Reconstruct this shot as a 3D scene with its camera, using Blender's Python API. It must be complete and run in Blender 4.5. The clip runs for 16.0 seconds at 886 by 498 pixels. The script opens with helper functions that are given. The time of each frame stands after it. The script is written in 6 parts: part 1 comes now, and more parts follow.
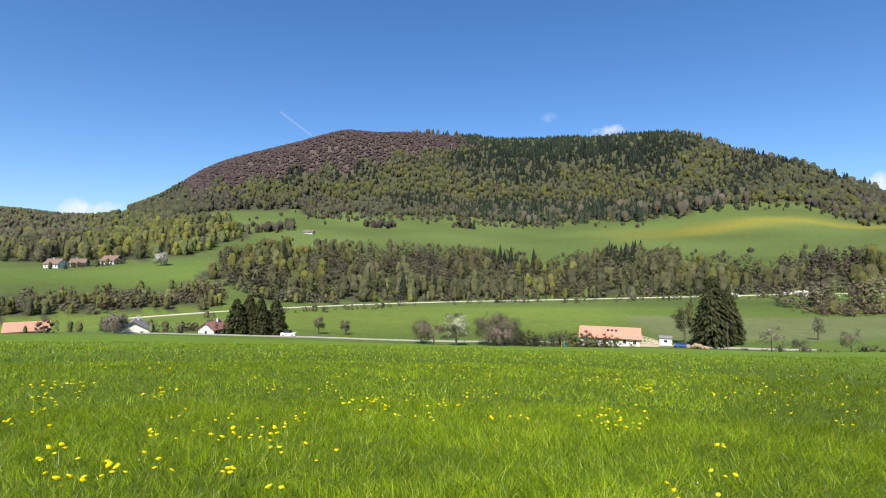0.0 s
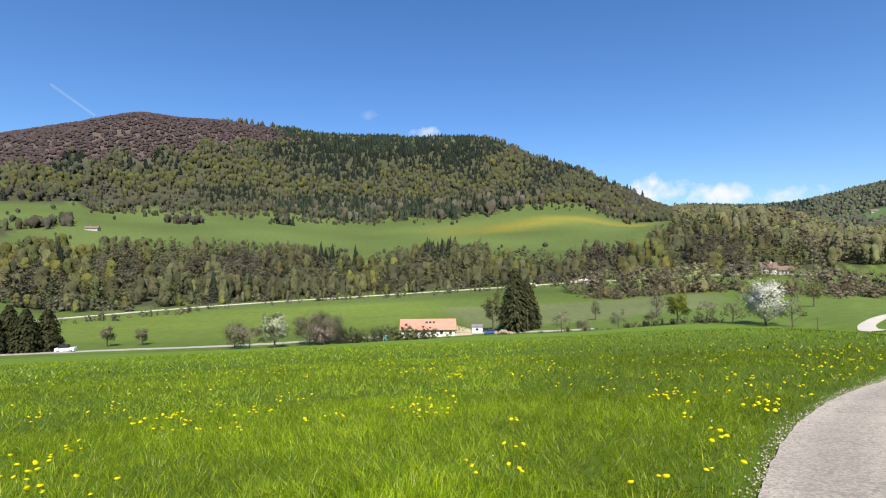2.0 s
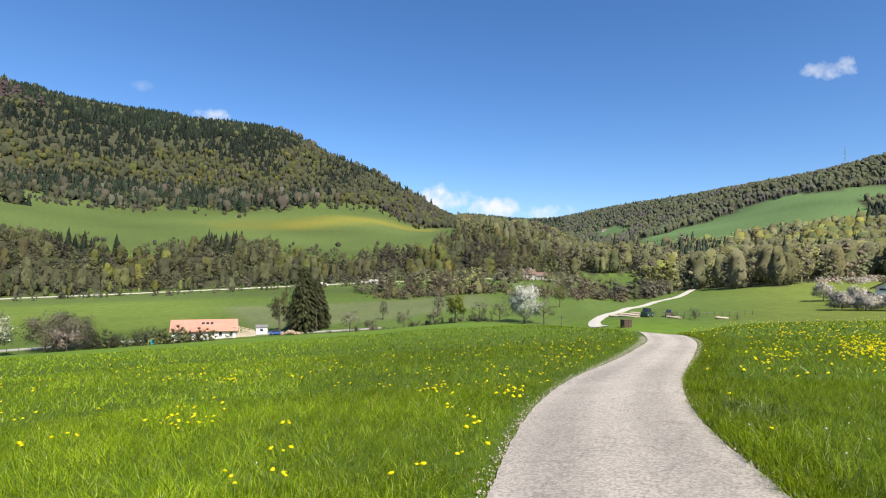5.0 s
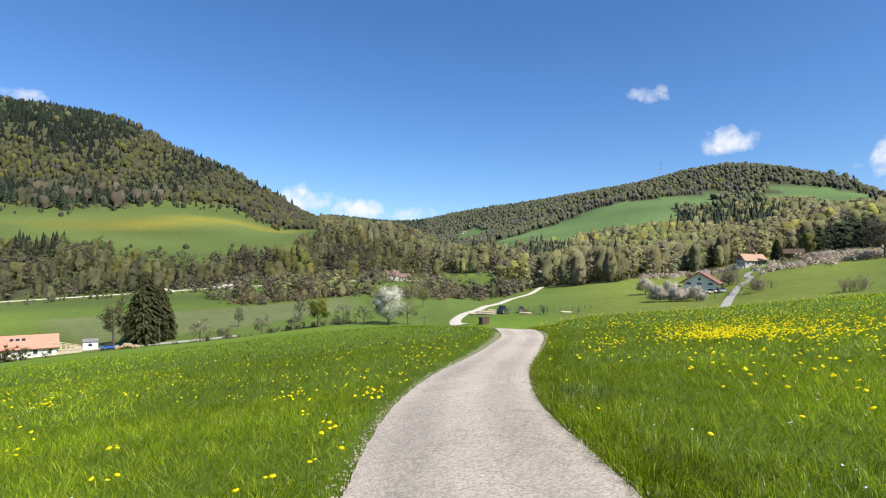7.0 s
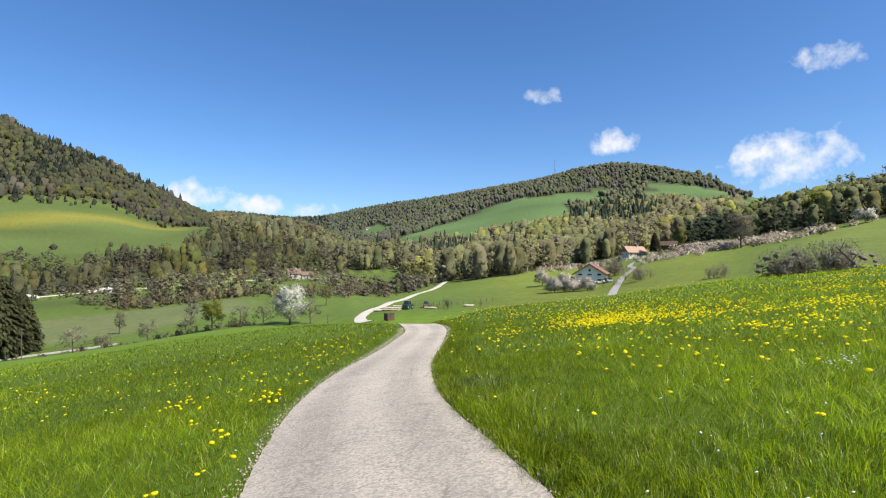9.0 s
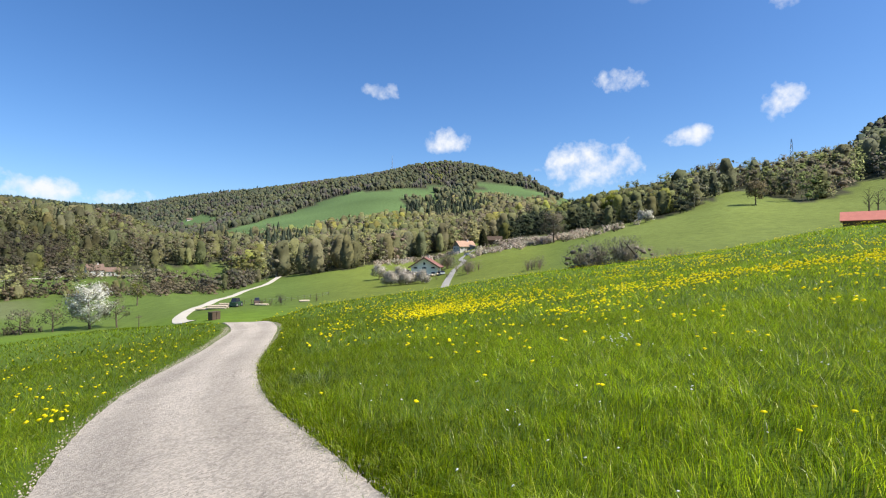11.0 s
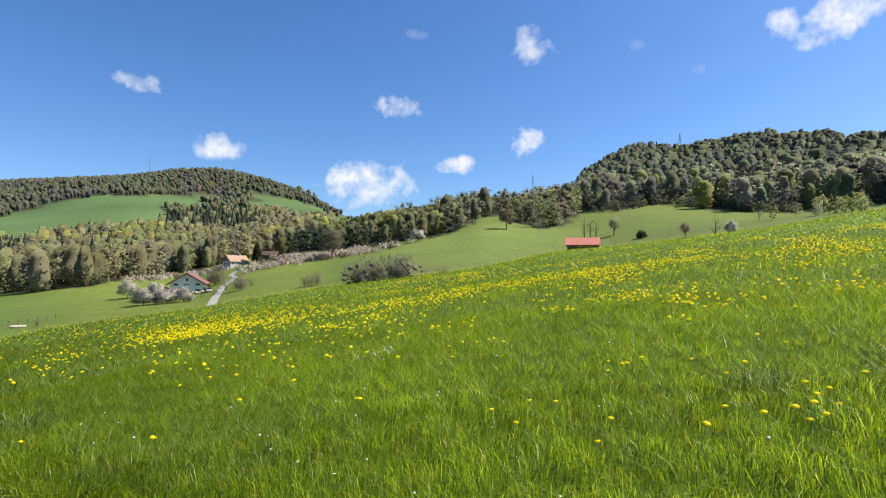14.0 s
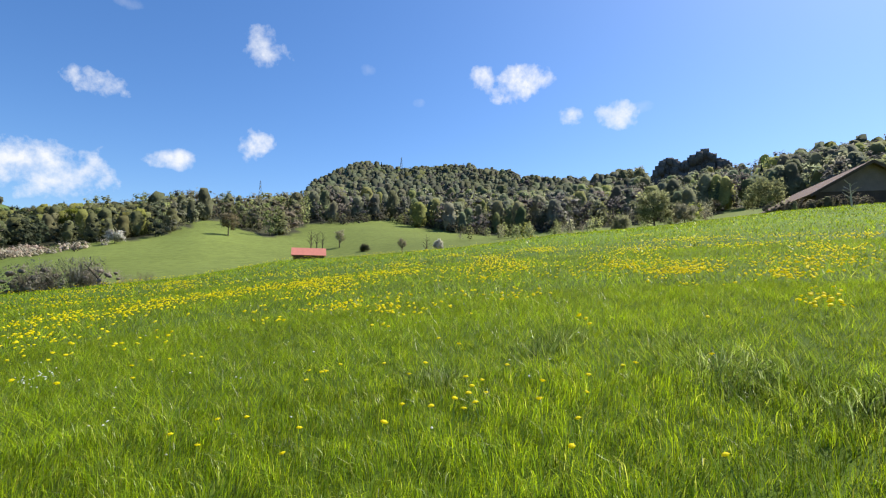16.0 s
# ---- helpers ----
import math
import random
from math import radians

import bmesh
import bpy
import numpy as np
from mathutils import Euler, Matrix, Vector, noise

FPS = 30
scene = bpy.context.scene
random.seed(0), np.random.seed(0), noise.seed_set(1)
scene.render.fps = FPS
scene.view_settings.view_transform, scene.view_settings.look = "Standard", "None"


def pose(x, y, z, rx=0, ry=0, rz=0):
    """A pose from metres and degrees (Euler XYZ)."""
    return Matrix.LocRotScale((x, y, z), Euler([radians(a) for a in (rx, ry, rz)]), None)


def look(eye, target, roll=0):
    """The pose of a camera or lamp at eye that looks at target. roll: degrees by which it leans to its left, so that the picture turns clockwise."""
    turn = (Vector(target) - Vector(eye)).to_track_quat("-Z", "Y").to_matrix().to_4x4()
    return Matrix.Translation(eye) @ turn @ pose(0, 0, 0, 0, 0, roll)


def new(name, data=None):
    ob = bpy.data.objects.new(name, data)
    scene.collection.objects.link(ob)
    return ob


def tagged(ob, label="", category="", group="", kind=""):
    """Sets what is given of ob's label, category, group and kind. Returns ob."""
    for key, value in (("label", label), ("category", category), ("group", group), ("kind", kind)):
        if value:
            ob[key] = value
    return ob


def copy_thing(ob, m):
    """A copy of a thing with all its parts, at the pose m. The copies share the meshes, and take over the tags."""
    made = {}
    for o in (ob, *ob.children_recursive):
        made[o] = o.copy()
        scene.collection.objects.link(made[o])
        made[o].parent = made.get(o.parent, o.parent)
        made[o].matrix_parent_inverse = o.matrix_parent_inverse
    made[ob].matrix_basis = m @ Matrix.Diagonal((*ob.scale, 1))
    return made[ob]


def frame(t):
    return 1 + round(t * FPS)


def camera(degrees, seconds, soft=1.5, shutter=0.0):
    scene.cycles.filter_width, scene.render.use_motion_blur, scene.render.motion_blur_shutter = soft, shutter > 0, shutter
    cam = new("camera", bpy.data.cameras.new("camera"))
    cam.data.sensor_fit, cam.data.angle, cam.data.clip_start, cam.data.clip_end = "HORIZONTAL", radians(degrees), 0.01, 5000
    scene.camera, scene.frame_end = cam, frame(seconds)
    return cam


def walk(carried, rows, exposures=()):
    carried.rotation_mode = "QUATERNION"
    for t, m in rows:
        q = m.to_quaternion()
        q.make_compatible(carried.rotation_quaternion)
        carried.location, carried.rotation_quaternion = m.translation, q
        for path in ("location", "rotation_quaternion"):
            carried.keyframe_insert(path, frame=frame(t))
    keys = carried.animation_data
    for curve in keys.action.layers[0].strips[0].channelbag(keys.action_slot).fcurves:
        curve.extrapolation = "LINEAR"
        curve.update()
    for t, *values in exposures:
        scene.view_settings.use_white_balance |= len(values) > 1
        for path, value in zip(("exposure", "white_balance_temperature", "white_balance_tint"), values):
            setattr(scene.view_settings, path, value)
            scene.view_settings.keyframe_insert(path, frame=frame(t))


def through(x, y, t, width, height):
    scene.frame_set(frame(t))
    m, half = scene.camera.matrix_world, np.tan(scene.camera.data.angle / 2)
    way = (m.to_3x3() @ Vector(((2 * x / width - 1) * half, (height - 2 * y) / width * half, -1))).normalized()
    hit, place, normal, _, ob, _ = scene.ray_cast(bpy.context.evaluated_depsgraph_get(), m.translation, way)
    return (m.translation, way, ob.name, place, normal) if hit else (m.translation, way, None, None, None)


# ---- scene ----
# camera: a slow turn on the spot, held out at arm's length
EYE = 1.6
ARM = 0.42
TURNS = [(0, -34.64, 1.42, 0.47), (0.5, -29.96, 1.51, -0.03), (1, -24.81, 1.37, -0.53), (1.5, -19.60, 1.16, -0.67), (2, -15.08, 1.04, -0.57),
    (2.5, -11.52, 0.98, -0.28), (3, -8.51, 0.95, 0.15), (3.5, -5.13, 0.89, 0.69), (4, -0.97, 0.92, 1.14), (4.5, 3.59, 1.07, 1.54),
    (7, 22.52, 1.79, 1.04), (7.5, 26.78, 1.95, 0.74), (8, 27.92, 1.86, 0.21), (10.5, 46.67, 0.82, 0.02), (11, 50.94, 0.70, -0.22),
    (11.5, 54.96, 0.63, -0.51), (12, 58.70, 0.80, -0.82), (12.5, 62.36, 1.27, -0.88), (13, 66.06, 1.81, -0.74), (13.5, 70.19, 2.23, -0.37),
    (14, 75.11, 2.48, 0.17), (14.5, 81.18, 2.73, 0.62), (15, 88.43, 3.07, 0.87), (15.5, 96.62, 3.49, 0.96), (16, 104.73, 3.92, 0.98)]


def turned(heading, pitch, roll):
    a, p = radians(heading), radians(pitch)
    eye = Vector((ARM * math.sin(a), ARM * math.cos(a), EYE))
    ahead = Vector((math.sin(a) * math.cos(p), math.cos(a) * math.cos(p), math.sin(p)))
    return look(eye, eye + ahead, roll)


cam = camera(81.18, 16.0, soft=1.15)
walk(cam, [(t, turned(h, p, r)) for t, h, p, r in TURNS])

# ---- light: high spring sun behind the eastern woods, blue sky with small clouds
SUN_AZ, SUN_EL = 158.0, 50.0
scene.view_settings.exposure = 0.75
sun_data = bpy.data.lights.new("sun", "SUN")
sun_data.energy, sun_data.angle, sun_data.color = 4.3, radians(0.5), (1.0, 0.935, 0.82)
sun = new("sun", sun_data)
sun_from = Vector((math.sin(radians(SUN_AZ)) * math.cos(radians(SUN_EL)),
                   math.cos(radians(SUN_AZ)) * math.cos(radians(SUN_EL)), math.sin(radians(SUN_EL))))
sun.matrix_world = look(sun_from * 100, (0, 0, 0))

world = bpy.data.worlds.new("sky")
scene.world = world
world.use_nodes = True
wn, wl = world.node_tree.nodes, world.node_tree.links
wn.clear()
sky = wn.new("ShaderNodeTexSky")
sky.sky_type, sky.sun_disc = "NISHITA", False
sky.sun_elevation, sky.sun_rotation = radians(SUN_EL), radians(SUN_AZ)
sky.altitude, sky.air_density, sky.dust_density, sky.ozone_density = 700, 1.0, 1.2, 2.6


def node(kind, **sockets):
    """A node of the world with its inputs set or linked."""
    n = wn.new(kind)
    for key, value in sockets.items():
        sock = n.inputs[int(key[1:])] if key[0] == "i" and key[1:].isdigit() else n.inputs[key]
        if isinstance(value, bpy.types.NodeSocket):
            wl.new(value, sock)
        else:
            sock.default_value = value
    return n


def arith(op, a, b=0.0, clamp=False):
    n = node("ShaderNodeMath", i0=a, i1=b)
    n.operation, n.use_clamp = op, clamp
    return n.outputs[0]


# heading, height over the horizon, half width, half height (degrees), density
CLOUDS = [(7.4, 6.7, 3.3, 1.7, 1), (13.3, 6, 3.4, 1.3, 0.95), (18.7, 5.4, 3.4, 1.3, 0.95), (44.4, 17.5, 2.4, 1, 0.8), (51.3, 12.5, 2.9, 1.5, 0.95),
          (66.5, 9.6, 6, 2.9, 1), (76.4, 11.7, 2.4, 1.2, 0.9), (69.9, 17.7, 3.1, 1.4, 0.85), (84.3, 14.1, 2.2, 1.8, 0.95), (85.2, 23.6, 2.7, 2.4, 0.75),
          (113, 21.5, 3.6, 2.5, 0.95), (109, 22, 1.8, 1.6, 0.85), (118.6, 18.1, 1.6, 1.1, 0.8), (123.5, 17.9, 2.7, 1.7, 0.9), (-69.4, 4.3, 3.2, 1.2, 0.9),
          (-16.6, 13.6, 2.4, 0.9, 0.75), (96.1, 22.7, 1.1, 0.7, 0.16), (101.8, 19.6, 1.0, 0.6, 0.16), (125.9, 18.4, 1.2, 0.8, 0.16), (-23.3, 15.5, 1.2, 0.6, 0.16), (72.1, 25, 1.6, 0.6, 0.16)]
here = node("ShaderNodeTexCoord").outputs["Generated"]
split = node("ShaderNodeSeparateXYZ", i0=here)
heading = arith("ARCTAN2", split.outputs[0], split.outputs[1])
rise = arith("ARCSINE", split.outputs[2])
puff = node("ShaderNodeTexNoise", Vector=here, Scale=26.0, Detail=7.0, Roughness=0.58)
bumps = arith("MULTIPLY", arith("SUBTRACT", puff.outputs[0], 0.5), 3.6)
cover = None
for az, el, wide, high, dense in CLOUDS:
    dx = arith("DIVIDE", arith("SUBTRACT", heading, radians(az)), radians(wide))
    dy = arith("DIVIDE", arith("SUBTRACT", rise, radians(el)), radians(high))
    r2 = arith("ADD", arith("MULTIPLY", dx, dx), arith("MULTIPLY", dy, dy))
    body = arith("MULTIPLY", arith("SUBTRACT", arith("ADD", 0.75, bumps), r2), dense, clamp=True)
    cover = body if cover is None else arith("MAXIMUM", cover, body)
# a short vapour trail: heading and height of its two ends
(ta, tb), (ua, ub) = (-52.3, 15.4), (-49.1, 13.3)
run = math.hypot(ua - ta, ub - tb)
ex, ey = arith("SUBTRACT", heading, radians(ta)), arith("SUBTRACT", rise, radians(tb))
along_it = arith("ADD", arith("MULTIPLY", ex, (ua - ta) / run), arith("MULTIPLY", ey, (ub - tb) / run))
aside = arith("ABSOLUTE", arith("ADD", arith("MULTIPLY", ex, -(ub - tb) / run), arith("MULTIPLY", ey, (ua - ta) / run)))
beyond = arith("MAXIMUM", arith("SUBTRACT", arith("ABSOLUTE", arith("SUBTRACT", along_it, radians(run / 2))), radians(run / 2)), 0.0)
trail = arith("SUBTRACT", 0.2, arith("MULTIPLY", arith("ADD", aside, beyond), 0.2 / radians(0.16)), clamp=True)
cover = arith("MAXIMUM", cover, trail)
fluff = node("ShaderNodeTexNoise", Vector=here, Scale=60.0, Detail=5.0, Roughness=0.6)
thick = arith("MULTIPLY", cover, arith("ADD", 0.55, arith("MULTIPLY", fluff.outputs[0], 0.8)), clamp=True)
vivid = node("ShaderNodeHueSaturation", Saturation=1.2, Color=sky.outputs[0])
deep = node("ShaderNodeMix")
deep.data_type, deep.blend_type = "RGBA", "MULTIPLY"
deep.inputs[0].default_value = 1.0
wl.new(vivid.outputs[0], deep.inputs[6])
deep.inputs[7].default_value = (0.9, 1.0, 1.16, 1)
white = node("ShaderNodeMix")
white.data_type = "RGBA"
wl.new(thick, white.inputs[0])
wl.new(deep.outputs[2], white.inputs[6])
white.inputs[7].default_value = (6.4, 6.6, 7.0, 1)
back = node("ShaderNodeBackground", Color=white.outputs[2], Strength=0.088)
wl.new(back.outputs[0], node("ShaderNodeOutputWorld").inputs[0])

# ---- materials
def shader(name, base, rough=0.8, spread=0.25, scale=3.0, fine=40.0, bump=0.0, attr="", island=0.0, object_random=0.0,
           metal=0.0, gloss=0.3, through=0.0, coords="Object", second=None, soft=""):
    """A surface: base colour (or colour attribute) varied by a coarse and a fine noise, with relief; through adds light passing thin leaves."""
    m = bpy.data.materials.new(name)
    m.use_nodes = True
    ns, ls = m.node_tree.nodes, m.node_tree.links
    p = ns["Principled BSDF"]
    out = ns["Material Output"]
    tc = ns.new("ShaderNodeTexCoord")
    n1, n2 = ns.new("ShaderNodeTexNoise"), ns.new("ShaderNodeTexNoise")
    for n, s, d in ((n1, scale, 4.0), (n2, fine, 3.0)):
        n.inputs["Scale"].default_value, n.inputs["Detail"].default_value = s, d
        ls.new(tc.outputs[coords], n.inputs["Vector"])

    def math_node(op, a, b):
        k = ns.new("ShaderNodeMath")
        k.operation = op
        for i, v in enumerate((a, b)):
            if isinstance(v, bpy.types.NodeSocket):
                ls.new(v, k.inputs[i])
            else:
                k.inputs[i].default_value = v
        return k.outputs[0]

    total = math_node("ADD", math_node("SUBTRACT", n1.outputs[0], 0.5), math_node("SUBTRACT", n2.outputs[0], 0.5))
    value = math_node("ADD", 1.0, math_node("MULTIPLY", total, spread * 2.4))
    if island:
        g = ns.new("ShaderNodeNewGeometry")
        value = math_node("ADD", value, math_node("MULTIPLY", math_node("SUBTRACT", g.outputs["Random Per Island"], 0.5), island * 2))
    if object_random:
        oi = ns.new("ShaderNodeObjectInfo")
        value = math_node("ADD", value, math_node("MULTIPLY", math_node("SUBTRACT", oi.outputs["Random"], 0.5), object_random * 2))
    if attr:
        a = ns.new("ShaderNodeAttribute")
        a.attribute_name = attr
        colour = a.outputs["Color"]
    else:
        c = ns.new("ShaderNodeRGB")
        c.outputs[0].default_value = (*base, 1)
        colour = c.outputs[0]
    if second:
        mixer = ns.new("ShaderNodeMix")
        mixer.data_type = "RGBA"
        ramp = ns.new("ShaderNodeMapRange")
        ramp.inputs[1].default_value, ramp.inputs[2].default_value = 0.42, 0.62
        ls.new(n1.outputs[0], ramp.inputs[0])
        ls.new(ramp.outputs[0], mixer.inputs[0])
        ls.new(colour, mixer.inputs[6])
        mixer.inputs[7].default_value = (*second, 1)
        colour = mixer.outputs[2]
    scaled = ns.new("ShaderNodeVectorMath")
    scaled.operation = "SCALE"
    ls.new(colour, scaled.inputs[0])
    ls.new(value, scaled.inputs[3])
    ls.new(scaled.outputs[0], p.inputs["Base Color"])
    p.inputs["Roughness"].default_value, p.inputs["Metallic"].default_value = rough, metal
    p.inputs["Specular IOR Level"].default_value = gloss
    if bump:
        b = ns.new("ShaderNodeBump")
        b.inputs["Strength"].default_value, b.inputs["Distance"].default_value = 1.0, bump
        ls.new(n2.outputs[0], b.inputs["Height"])
        ls.new(b.outputs[0], p.inputs["Normal"])
    if soft:
        rounded = ns.new("ShaderNodeAttribute")
        rounded.attribute_name = soft
        ls.new(rounded.outputs["Vector"], p.inputs["Normal"])
    if through:
        t = ns.new("ShaderNodeBsdfTranslucent")
        ls.new(scaled.outputs[0], t.inputs[0])
        mix = ns.new("ShaderNodeMixShader")
        mix.inputs[0].default_value = through
        ls.new(p.outputs[0], mix.inputs[1])
        ls.new(t.outputs[0], mix.inputs[2])
        ls.new(mix.outputs[0], out.inputs[0])
    return m


GROUND = shader("meadow and wood floor", (0, 0, 0), 0.9, 0.3, 0.35, 6.0, 0.03, attr="cover", gloss=0.1)
GRASS = shader("grass blades", (0, 0, 0), 0.33, 0.1, 1.0, 20.0, attr="tint", island=0.72, gloss=0.32, through=0.6)
LEAF = shader("woodland leaves", (0, 0, 0), 0.8, 0.3, 0.06, 0.9, attr="tint", island=0.1, gloss=0.04, through=0.42, soft="lean")
BLOOM = shader("white blossom", (0, 0, 0), 0.7, 0.12, 0.3, 3.0, attr="tint", island=0.1, gloss=0.05, through=0.2, soft="lean")
ASPHALT = shader("worn pale asphalt", (0, 0, 0), 0.92, 0.1, 1.1, 150.0, 0.012, attr="tint", gloss=0.1)


def set_with_stone(m, scale, depth):
    """Lays stone chips of uneven tone, and a few fine cracks, into a material's base colour."""
    ns, ls = m.node_tree.nodes, m.node_tree.links
    p = ns["Principled BSDF"]
    base = p.inputs["Base Color"].links[0].from_socket
    tc = ns.new("ShaderNodeTexCoord")
    chips = ns.new("ShaderNodeTexVoronoi")
    chips.inputs["Scale"].default_value = scale
    ls.new(tc.outputs["Object"], chips.inputs["Vector"])
    grey = ns.new("ShaderNodeSeparateColor")
    ls.new(chips.outputs["Color"], grey.inputs[0])
    tone = ns.new("ShaderNodeMapRange")
    tone.inputs[3].default_value, tone.inputs[4].default_value = 1 - depth, 1 + depth
    ls.new(grey.outputs[0], tone.inputs[0])
    bend = ns.new("ShaderNodeTexNoise")
    bend.inputs["Scale"].default_value, bend.inputs["Detail"].default_value = 1.3, 5.0
    ls.new(tc.outputs["Object"], bend.inputs["Vector"])
    bent = ns.new("ShaderNodeVectorMath")
    bent.operation = "ADD"
    ls.new(tc.outputs["Object"], bent.inputs[0])
    ls.new(bend.outputs["Color"], bent.inputs[1])
    crack = ns.new("ShaderNodeTexVoronoi")
    crack.feature = "DISTANCE_TO_EDGE"
    crack.inputs["Scale"].default_value = 0.55
    ls.new(bent.outputs[0], crack.inputs["Vector"])
    line_of = ns.new("ShaderNodeMapRange")
    line_of.inputs[1].default_value, line_of.inputs[2].default_value = 0.0, 0.012
    line_of.inputs[3].default_value, line_of.inputs[4].default_value = 0.78, 1.0
    ls.new(crack.outputs["Distance"], line_of.inputs[0])
    both = ns.new("ShaderNodeMath")
    both.operation = "MULTIPLY"
    ls.new(tone.outputs[0], both.inputs[0])
    ls.new(line_of.outputs[0], both.inputs[1])
    scaled = ns.new("ShaderNodeVectorMath")
    scaled.operation = "SCALE"
    ls.new(base, scaled.inputs[0])
    ls.new(both.outputs[0], scaled.inputs[3])
    ls.new(scaled.outputs[0], p.inputs["Base Color"])


set_with_stone(ASPHALT, 42.0, 0.26)
LANE = shader("grey worn lane", (0.36, 0.345, 0.31), 0.95, 0.18, 0.4, 6.0, gloss=0.1)
TRACK = shader("pale gravel track", (0.54, 0.5, 0.42), 0.95, 0.15, 0.5, 8.0, gloss=0.1)
GRAVEL = shader("road edge stones", (0.35, 0.3, 0.245), 0.9, 0.2, 6.0, 60.0, island=0.55, gloss=0.2)
BARK = shader("grey brown bark", (0.12, 0.095, 0.07), 0.9, 0.3, 2.0, 12.0, gloss=0.1)
YELLOW = shader("dandelion yellow", (0.97, 0.85, 0.013), 0.6, 0.1, 30.0, 200.0, island=0.1, gloss=0.2, through=0.5)
STALK = shader("flower stalk", (0.16, 0.26, 0.06), 0.6, 0.15, 30.0, 100.0, gloss=0.3)
PETAL = shader("white petals", (0.82, 0.82, 0.78), 0.6, 0.06, 30.0, 200.0, gloss=0.2, through=0.3)
PLASTER = shader("white plaster", (0.78, 0.76, 0.71), 0.9, 0.08, 0.6, 6.0, gloss=0.2)
GREYWALL = shader("grey plaster", (0.5, 0.48, 0.45), 0.9, 0.12, 0.6, 6.0, gloss=0.2)
WOODWALL = shader("weathered dark boards", (0.10, 0.07, 0.05), 0.85, 0.3, 0.8, 9.0, gloss=0.2)
TIMBER = shader("pale cut timber", (0.50, 0.42, 0.31), 0.8, 0.2, 1.5, 12.0, gloss=0.2)
ROOF_ORANGE = shader("orange roof tiles", (0.52, 0.25, 0.175), 0.85, 0.18, 0.7, 9.0, 0.02, gloss=0.2)
ROOF_RED = shader("red roof tiles", (0.235, 0.115, 0.095), 0.85, 0.16, 0.7, 9.0, 0.02, gloss=0.25)
ROOF_TAN = shader("dull tan orange roof tiles", (0.42, 0.27, 0.19), 0.85, 0.18, 0.7, 9.0, 0.02, gloss=0.2)
ROOF_CORAL = shader("faded coral red roof tiles", (0.56, 0.21, 0.16), 0.85, 0.14, 0.7, 9.0, 0.02, gloss=0.15)
ROOF_BROWN = shader("brown roof tiles", (0.2, 0.135, 0.105), 0.85, 0.2, 0.7, 9.0, 0.02, gloss=0.2)
GREYBOARD = shader("grey brown boards", (0.24, 0.185, 0.16), 0.9, 0.25, 0.8, 8.0, gloss=0.1)
ROOF_GREY = shader("grey roof tiles", (0.2, 0.19, 0.19), 0.8, 0.2, 0.7, 9.0, 0.02, gloss=0.25)
GLASS = shader("dark window glass", (0.03, 0.035, 0.045), 0.12, 0.1, 1.0, 5.0, gloss=0.6)
STEEL = shader("galvanised steel", (0.38, 0.40, 0.42), 0.5, 0.1, 1.0, 9.0, metal=0.6)
ROCK = shader("dark limestone", (0.13, 0.12, 0.105), 0.95, 0.4, 0.08, 0.7, 0.3, gloss=0.1)
RUBBLE = shader("pale quarry stone", (0.55, 0.52, 0.46), 0.95, 0.25, 0.5, 4.0, gloss=0.1)
BLUEPAINT = shader("blue paint", (0.04, 0.12, 0.40), 0.4, 0.1, 1.0, 9.0, gloss=0.5)
TEAL = shader("teal cloth", (0.06, 0.36, 0.42), 0.8, 0.1, 1.0, 9.0, gloss=0.1)
WHITEPAINT = shader("white paint", (0.78, 0.78, 0.78), 0.4, 0.06, 1.0, 9.0, gloss=0.5)
GREENPAINT = shader("green paint", (0.03, 0.075, 0.04), 0.4, 0.1, 1.0, 9.0, gloss=0.5)
RUBBER = shader("black rubber", (0.02, 0.02, 0.02), 0.8, 0.1, 1.0, 9.0)
EARTH = shader("brown earth heap", (0.33, 0.25, 0.17), 0.95, 0.25, 0.6, 5.0, gloss=0.1)


# ---- mesh helpers
def part(name, bm, material, parent=None, label="", smooth=False):
    mesh = bpy.data.meshes.new(name)
    bm.to_mesh(mesh)
    bm.free()
    mesh.materials.append(material)
    if smooth:
        mesh.polygons.foreach_set("use_smooth", [True] * len(mesh.polygons))
    ob = new(name, mesh)
    ob.parent = parent
    return tagged(ob, label)


def sheet(name, verts, tris, material, tint=None, parent=None, attr="tint", lean=None):
    """One mesh from arrays of points and triangles, with a colour for each point."""
    verts, tris = np.asarray(verts, np.float32), np.asarray(tris, np.int32)
    mesh = bpy.data.meshes.new(name)
    mesh.vertices.add(len(verts))
    mesh.vertices.foreach_set("co", verts.ravel())
    mesh.loops.add(tris.size)
    mesh.loops.foreach_set("vertex_index", tris.ravel())
    mesh.polygons.add(len(tris))
    side = tris.shape[1]
    mesh.polygons.foreach_set("loop_start", np.arange(0, tris.size, side, dtype=np.int32))
    if tint is not None:
        layer = mesh.attributes.new(attr, "FLOAT_COLOR", "POINT")
        rgba = np.ones((len(verts), 4), np.float32)
        rgba[:, :3] = tint
        layer.data.foreach_set("color", rgba.ravel())
    if lean is not None:
        mesh.attributes.new("lean", "FLOAT_VECTOR", "POINT").data.foreach_set("vector", np.asarray(lean, np.float32).ravel())
    mesh.update(calc_edges=True)
    mesh.materials.append(material)
    ob = new(name, mesh)
    ob.parent = parent
    return ob


